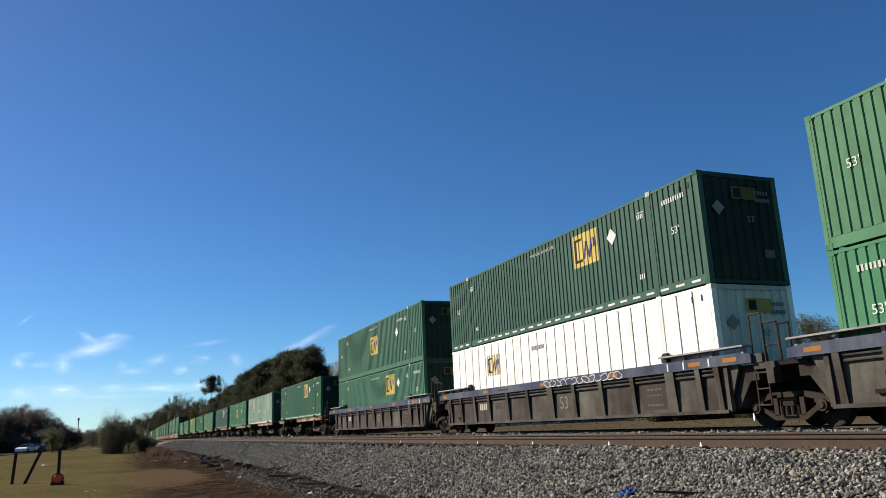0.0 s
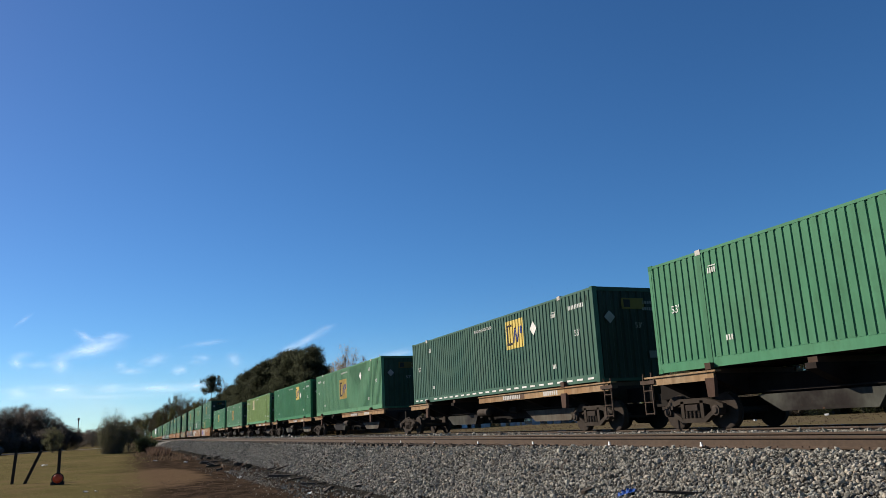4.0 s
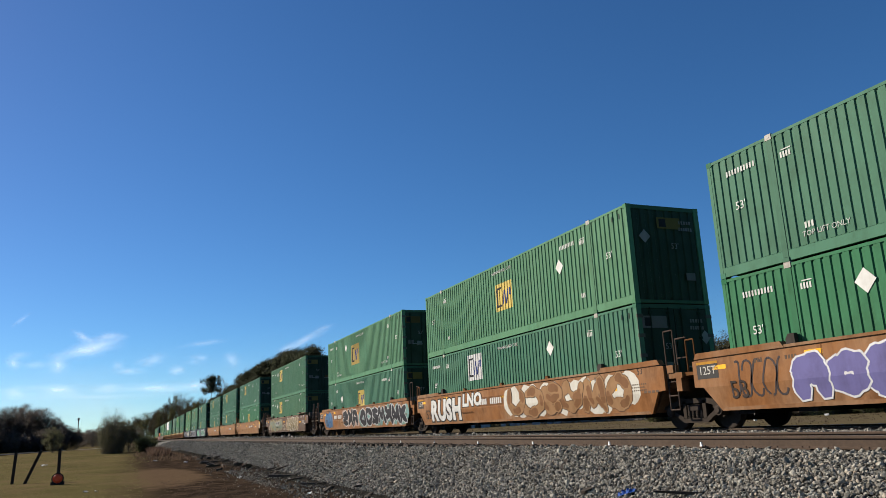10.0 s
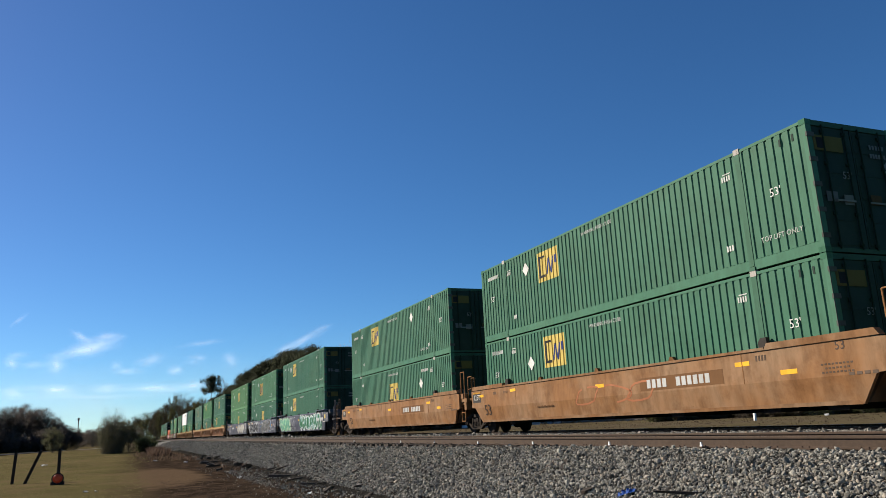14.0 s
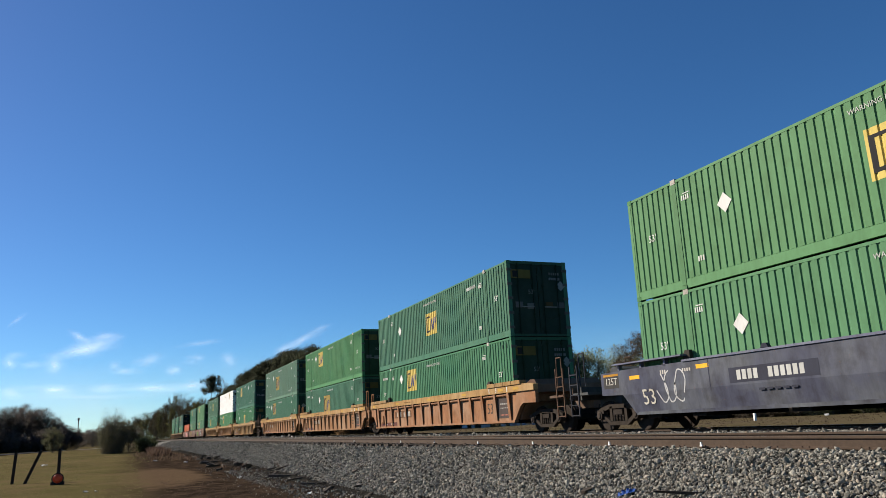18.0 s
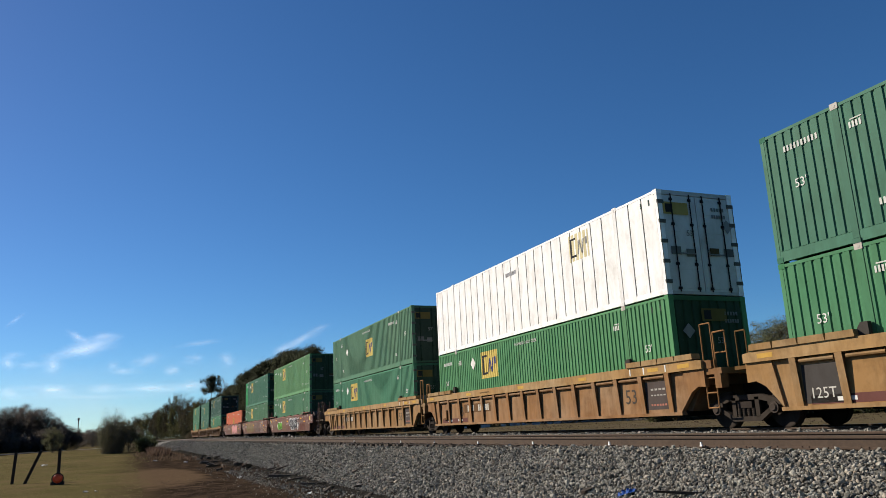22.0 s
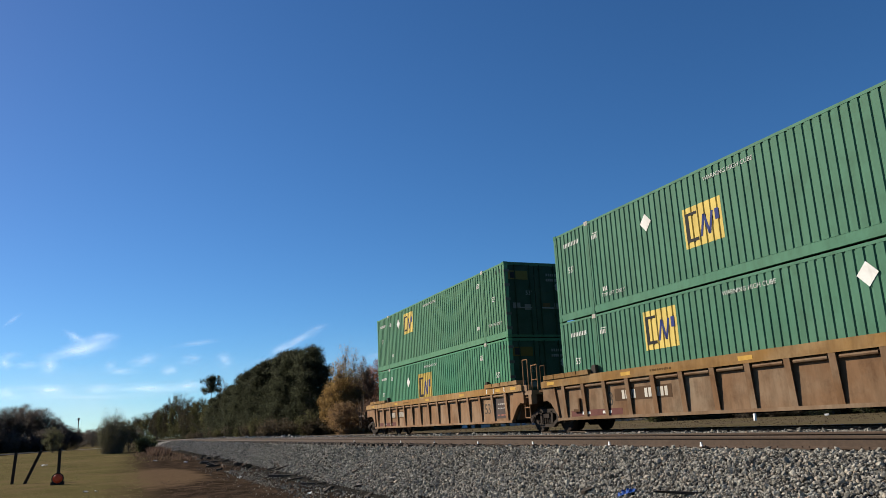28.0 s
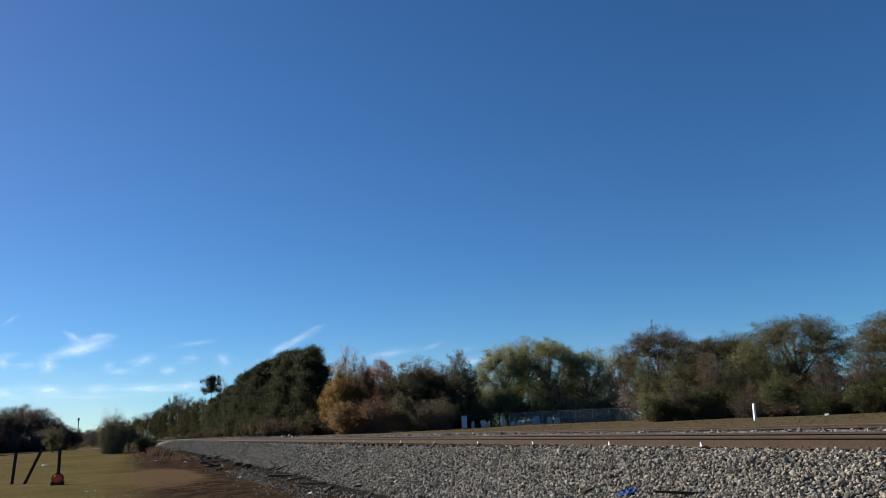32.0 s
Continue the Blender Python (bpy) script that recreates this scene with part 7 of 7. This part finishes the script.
for x, y, l, k, turn, tip in ((7.19, 8.6, 1.15, 0.06, -35, 4), (6.9, 10.86, 0.28, 0.12, 20, -8), (5.65, 40.2, 1.9, 0.16, 70, 3), (5.4, 29.4, 1.1, 0.14, -20, 2), (5.5, 24.3, 1.2, 0.07, -28, 2), (7.63, 13.4, 0.9, 0.05, 35, -16), (6.78, 23.6, 1.1, 0.07, 40, -12), (6.3, 33.0, 1.5, 0.09, 30, -10), (6.0, 27.0, 1.6, 0.05, 60, -6), *[(6.2 + 1.9 * ((k * 37) % 19) / 19, 9.0 + 1.35 * k, 0.35 + 0.5 * ((k * 11) % 7) / 7, 0.03 + 0.04 * ((k * 5) % 4) / 4, (k * 53) % 90 - 20, -14) for k in range(18)], *[(5.2 + 0.9 * ((k * 31) % 13) / 13, 17.0 + 1.7 * k, 0.4 + 0.7 * ((k * 11) % 7) / 7, 0.06 + 0.07 * ((k * 5) % 4) / 4, (k * 61) % 120, -5) for k in range(16)], *[(4.3 + 1.7 * ((k * 29) % 17) / 17, 41.0 + 2.2 * k, 0.35 + 0.5 * ((k * 7) % 5) / 5, 0.16 + 0.14 * ((k * 3) % 5) / 5, (k * 47) % 150, -8 + (k * 13) % 17) for k in range(14)], (5.0, 52.0, 1.6, 0.18, 10, 0), (4.6, 47.0, 1.3, 0.15, 50, 0), (6.4, 19.0, 0.5, 0.05, 15, -10)):
    timber(x, y, l, k, turn, tip)
rag = Shape()
r = random.Random(9)
gx, gy = 13, 7
rag.add([((i / 12 - 0.5) * 0.27 + r.uniform(-0.015, 0.015), (j / 6 - 0.5) * 0.18 + r.uniform(-0.02, 0.02), 0.09 * math.sin(math.pi * j / 6) * r.uniform(0.2, 1.2) * (0.4 + 0.6 * math.sin(math.pi * i / 12))) for j in range(gy) for i in range(gx)], [(j * gx + i, j * gx + i + 1, (j + 1) * gx + i + 1, (j + 1) * gx + i) for j in range(gy - 1) for i in range(gx - 1)])
o = tagged(new("plastic_bag", rag.mesh("plastic_bag", BLUE)), "crumpled blue plastic bag on the ballast", "bag")
o.matrix_basis = pose(7.0, 9.93, ground_z(7.0, 9.93) + 0.03, 0, -16, -50)

for k, (x, y, w) in enumerate(((-5.9, 66.0, 0.28), (-1.35, 30.3, 0.12), (-1.0, 30.2, 0.1), (1.9, 62.0, 0.22), (3.6, 56.0, 0.2), (4.3, 33.0, 0.13), (4.9, 22.4, 0.11))):
    s = Shape()
    r = random.Random(k)
    s.add([((i / 4 - 0.5) * w * 1.5 + r.uniform(-0.02, 0.02), (j / 3 - 0.5) * w + r.uniform(-0.02, 0.02), w * r.uniform(0.05, 0.6)) for j in range(4) for i in range(5)], [(j * 5 + i, j * 5 + i + 1, (j + 1) * 5 + i + 1, (j + 1) * 5 + i) for j in range(3) for i in range(4)])
    o = tagged(new("paper_scrap", s.mesh("paper_scrap", WHITE)), "crumpled white scrap of paper on the ground", "litter", "white litter in the field")
    o.matrix_basis = pose(x, y, ground_z(x, y), 0, 0, 40 * k)

GREY = plain("pale_stone", (0.62, 0.61, 0.58), 0.8, 0, 9, 0.35)
# cabinet, low stones and wire fence before the wood
cab = thing("relay_cabinet", pose(46.2, 105.0, ground_z(46.2, 105.0), 0, 0, -25), "white metal line-side cabinet", "cabinet")
part("body", shared("cabinet_body", WHITE, lambda s: s.box(-0.4, 0.4, -0.3, 0.3, 0.1, 1.75)), cab)
part("door", shared("cabinet_door", WHITE, lambda s: s.box(-0.34, 0.34, -0.325, -0.3, 0.2, 1.65).box(0.22, 0.27, -0.36, -0.325, 0.85, 1.05)), cab)
part("roof", shared("cabinet_roof", GALV, lambda s: s.prism([(-0.46, 1.75), (0.46, 1.75), (0.4, 1.84), (-0.4, 1.84)], "y", -0.36, 0.36)), cab)
part("plinth", shared("cabinet_plinth", GALV, lambda s: s.box(-0.45, 0.45, -0.35, 0.35, -0.2, 0.1)), cab)
rnd = random.Random(12)
for k in range(13):
    x, y = 47.2 + 1.0 * k + rnd.uniform(-0.3, 0.3), 103.6 - 0.45 * k + rnd.uniform(-1.5, 1.5)
    h = rnd.uniform(0.5, 1.25)
    s = Shape()
    w = rnd.uniform(0.18, 0.42)
    s.prism([(-w, -0.1), (w, -0.1), (w, h * 0.8), (w * 0.5, h), (-w * 0.5, h), (-w, h * 0.8)], "y", -0.08, 0.08)
    o = tagged(new("white_stone", s.mesh("white_stone", GREY)), "small upright pale stone in the grass", "stone", "pale stones before the fence")
    o.matrix_basis = pose(x, y, ground_z(x, y), 0, 0, rnd.uniform(-40, 10))
fence = thing("wire_fence", pose(0, 0, 0), "tall galvanised wire mesh fence before the wood", "fence")
a, b = Vector((52.0, 101.5)), Vector((68.3, 91.0))
n = 8
steps = [a + (b - a) * i / n for i in range(n + 1)]
post_m = shared("fence_post", GALV, lambda s: s.tube((0, 0, -0.2), (0, 0, 1.85), 0.035, n=8).tube((0, 0, 1.85), (0, 0, 1.9), 0.05, 0.02, n=8))
for p in steps:
    part("post", post_m, fence, None, pose(p.x, p.y, ground_z(p.x, p.y)))
for p, q in zip(steps, steps[1:]):
    zp, zq = ground_z(p.x, p.y), ground_z(q.x, q.y)
    part("top_rail", Shape().tube((p.x, p.y, zp + 1.8), (q.x, q.y, zq + 1.8), 0.025, n=6).mesh("top_rail", GALV), fence)
    net = Shape()
    length = (q - p).length
    k = int(length / 0.16)
    for i in range(-11, k):
        for up in (1, -1):
            t0, t1 = i / k, (i + 11) / k
            s0, s1 = max(t0, 0.0), min(t1, 1.0)
            if s1 <= s0:
                continue
            za, zb = (s0 - t0) / (t1 - t0) * 1.76, (s1 - t0) / (t1 - t0) * 1.76
            if up < 0:
                za, zb = 1.76 - za, 1.76 - zb
            net.tube((p.x + (q.x - p.x) * s0, p.y + (q.y - p.y) * s0, zp + 0.03 + za), (p.x + (q.x - p.x) * s1, p.y + (q.y - p.y) * s1, zp + 0.03 + zb), 0.007, n=3)
    part("wire_mesh", net.mesh("wire_mesh", GALV), fence)

for x, y, h in ((71.3, 103.3, 0.75), (56.3, 49.3, 0.2)):
    s = Shape().prism([(-0.22, -0.15), (0.22, -0.15), (0.2, h * 0.7), (0.08, h), (-0.12, h * 0.95), (-0.2, h * 0.6)], "y", -0.16, 0.16)
    o = tagged(new("pale_stump", s.mesh("pale_stump", GREY)), "small weathered pale stump in the grass", "stump", "pale stumps beyond the tracks")
    o.matrix_basis = pose(x, y, ground_z(x, y), 0, 0, 30)

# pole and signal in the distance, road across the field's end
pole = thing("utility_pole", pose(-16.4, 290, -0.8), "tall thin utility pole beyond the field", "pole")
part("mast", shared("mast", WOOD, lambda s: s.tube((0, 0, -0.5), (0, 0, 10.5), 0.2, 0.13, n=8)), pole)
part("transformer", shared("pole_head", WOOD, lambda s: s.box(-0.3, 0.3, -0.2, 0.2, 9.6, 10.4)), pole)
mast = thing("signal_mast", pose(5.3, 300, ground_z(5.3, 300)), "white signal mast down the line", "signal")
part("mast", shared("signal_tube", GALV, lambda s: s.tube((0, 0, -0.3), (0, 0, 3.2), 0.12, n=8)), mast)
part("head", shared("signal_head", WHITE, lambda s: s.box(-0.3, 0.3, -0.2, 0.2, 2.2, 3.9)), mast)
tower = thing("radio_mast", pose(92.5, 118.0, ground_z(92.5, 118)), "thin radio mast above the trees", "mast")
part("mast", shared("radio_tube", GALV, lambda s: s.tube((0, 0, -0.3), (0, 0, 18.8), 0.12, 0.06, n=8)), tower)
part("antenna", shared("radio_arms", GALV, lambda s: [s.tube((-0.4, 0, z), (0.4, 0, z), 0.05, n=5) for z in (17.4, 17.9, 18.4)]), tower)
def paved(name, line, material, label):
    """A road's sheet, 6.6 m wide, laid over the ground along a line."""
    line = [Vector(p) for p in line]
    walked = [a + (b - a) * i / 8 for a, b in zip(line, line[1:]) for i in range(8)] + [line[-1]]
    sides = []
    for p, q in zip(walked, walked[1:]):
        d = (q - p).normalized() * 3.3
        sides += [(p.x - d.y, p.y + d.x, ground_z(p.x - d.y, p.y + d.x) + 0.07), (p.x + d.y, p.y - d.x, ground_z(p.x + d.y, p.y - d.x) + 0.07)]
    s = Shape()
    s.add(sides, [(2 * i, 2 * i + 1, 2 * i + 3, 2 * i + 2) for i in range(len(sides) // 2 - 1)])
    tagged(new(name, s.mesh(name, material)), label, "road", kind="structure")


paved("road", ((-14.6, 159.0), (-18.5, 145.0), (-30.0, 102.0), (-72.0, -56.0)), ASPHALT, "dark asphalt country road past the field")
paved("road_1", ((12.0, 196.0), (2.0, 176.0), (-7.0, 165.5), (-13.0, 160.4)), CONCRETE, "pale concrete stretch of the country road")


# ---- two cars on the road ----
def motor_car(x, y, turn, colour, label):
    car = thing("car", pose(x, y, 0.2, 0, 0, turn), label, "car", "cars on the road")
    part("body", shared("motor_body", PAINT, lambda s: s.prism([(-2.2, 0.3), (2.2, 0.3), (2.25, 0.75), (1.9, 0.92), (1.0, 0.98), (-1.9, 0.98), (-2.25, 0.8)], "x", -0.9, 0.9)), car, colour)
    part("cabin", shared("motor_cabin", GLASS, lambda s: s.add([(-0.82, -1.7, 0.98), (0.82, -1.7, 0.98), (0.82, 1.05, 0.98), (-0.82, 1.05, 0.98), (-0.66, -1.2, 1.48), (0.66, -1.2, 1.48), (0.66, 0.35, 1.48), (-0.66, 0.35, 1.48)], [(0, 1, 2, 3), (4, 5, 6, 7), (0, 1, 5, 4), (1, 2, 6, 5), (2, 3, 7, 6), (3, 0, 4, 7)])), car, label="dark glazed cabin")
    part("roof", shared("motor_roof", PAINT, lambda s: s.box(-0.67, 0.67, -1.2, 0.35, 1.48, 1.53)), car, colour)
    for sx in (-1, 1):
        for yy in (-1.4, 1.4):
            part("wheel", shared("motor_wheel", DARK, lambda s: s.tube((-0.1, 0, 0), (0.1, 0, 0), 0.33, n=16)), car, None, pose(sx * 0.82, yy, 0.33))
        part("headlight", shared("headlight", WHITE, lambda s: s.box(-0.16, 0.16, -0.03, 0.03, -0.07, 0.07)), car, None, pose(sx * 0.65, 2.23, 0.68))
    return car


VAN = motor_car(-16.6, 152.0, 165, (0.75, 0.75, 0.75), "small white car driving along the far road")
SEDAN = motor_car(-15.3, 158.0, 165, (0.04, 0.045, 0.055), "dark car driving along the far road")


# ---- thin clouds and painted haze low in the sky ----
def cloud(x, z, w, h, dense, tilt=0.0):
    """A wisp of cloud, or painted haze if very wide: one thin bowed sheet far away, that drifts slowly."""
    s = Shape()
    n = 8
    v = [(-1 + 2 * i / n, 0.05 * math.cos(3 * i / n), -1 + 2 * j / n) for j in range(n + 1) for i in range(n + 1)]
    s.add(v, [(j * (n + 1) + i, j * (n + 1) + i + 1, (j + 1) * (n + 1) + i + 1, (j + 1) * (n + 1) + i) for j in range(n) for i in range(n)])
    if "cloud" not in MESHES:
        MESHES["cloud"] = s.mesh("cloud", CLOUD)
    o = tagged(new("cloud", MESHES["cloud"]), "thin sheet of white cloud or painted haze low in a blue sky", "cloud", "clouds over the field", "structure")
    o.scale = (w, 1, h)
    # the widest sheets are painted haze, dim and warm over the horizon
    o.color = (0.97, 0.97, 0.98, dense) if w < 250 else (0.66, 0.58, 0.53, dense)
    o.visible_shadow = False
    DRIFT.append((o, x, z, tilt))


DRIFT = []
for x, z, w, h, dense, tilt in (
        (-29, 30, 282, 74, 0.34, 0), (289, 44, 462, 90, 0.22, 0), (790, 103, 657, 96, 0.10, 0),
        (-49, 106, 47, 10, 0.62, -10), (-31, 116, 35, 11, 0.52, -12), (-54, 123, 17, 6, 0.45, 30), (-21, 124, 21, 6, 0.34, 0), (-77, 89, 15, 11, 0.60, 0),
        (-101, 90, 18, 5, 0.30, 0), (-124, 93, 11, 9, 0.55, 0), (-12, 88, 9, 8, 0.35, -20), (2, 81, 23, 5, 0.40, 0), (26, 94, 23, 8, 0.40, -15),
        (56, 81, 12, 7, 0.50, 0), (83, 97, 15, 5, 0.35, 0), (77, 91, 18, 4, 0.20, 0), (87, 115, 35, 4, 0.30, -8), (122, 93, 14, 11, 0.40, 20),
        (-120, 143, 15, 3, 0.30, -45), (-118, 102, 16, 5, 0.20, 0), (-76, 61, 38, 8, 0.50, 0), (-22, 61, 26, 7, 0.40, 0), (32, 60, 60, 8, 0.50, 0),
        (78, 61, 28, 9, 0.50, 0), (-119, 58, 25, 9, 0.40, 0), (-36, 51, 137, 5, 0.20, 0), (216, 119, 49, 7, 0.42, -25), (243, 135, 21, 5, 0.25, -15),
        (195, 108, 27, 7, 0.30, -25), (347, 100, 49, 7, 0.36, -12), (411, 110, 32, 4, 0.25, -20), (468, 88, 48, 7, 0.45, -8), (459, 104, 33, 5, 0.18, -15),
        (176, 93, 27, 4, 0.25, -10)):
    cloud(x, z, w * 1.1, h * 1.3, dense * 0.37, tilt)


# ---- what moves ----
def travelled(t):
    """Metres that the train has run since the start; it slows a little."""
    return 23.74 * t - 0.018 * t * t


def motions():
    times = [2.0 * i for i in range(17)]
    for ob, s0, z in MOVING:
        walk(ob, [(t, pose(TX, s0 - travelled(t), z + sag(s0 - travelled(t)))) for t in times])
    for o, x, z, tilt in DRIFT:
        walk(o, [(t, pose(x - 15.5 * t / 32, 1000, z + EYE, 0, tilt, 0)) for t in (0.0, 16.0, 32.0)])
    for car, x, y, vx, vy in ((VAN, -16.6, 152.0, -1.7, -6.3), (SEDAN, -15.3, 158.0, -1.2, -4.5)):
        walk(car, [(t, pose(x + vx * t, y + vy * t, ground_z(x + vx * t, y + vy * t) + 0.08, 0, 0, 165)) for t in (0.0, 4.0, 8.0, 16.0, 24.0, 32.0)])


motions()
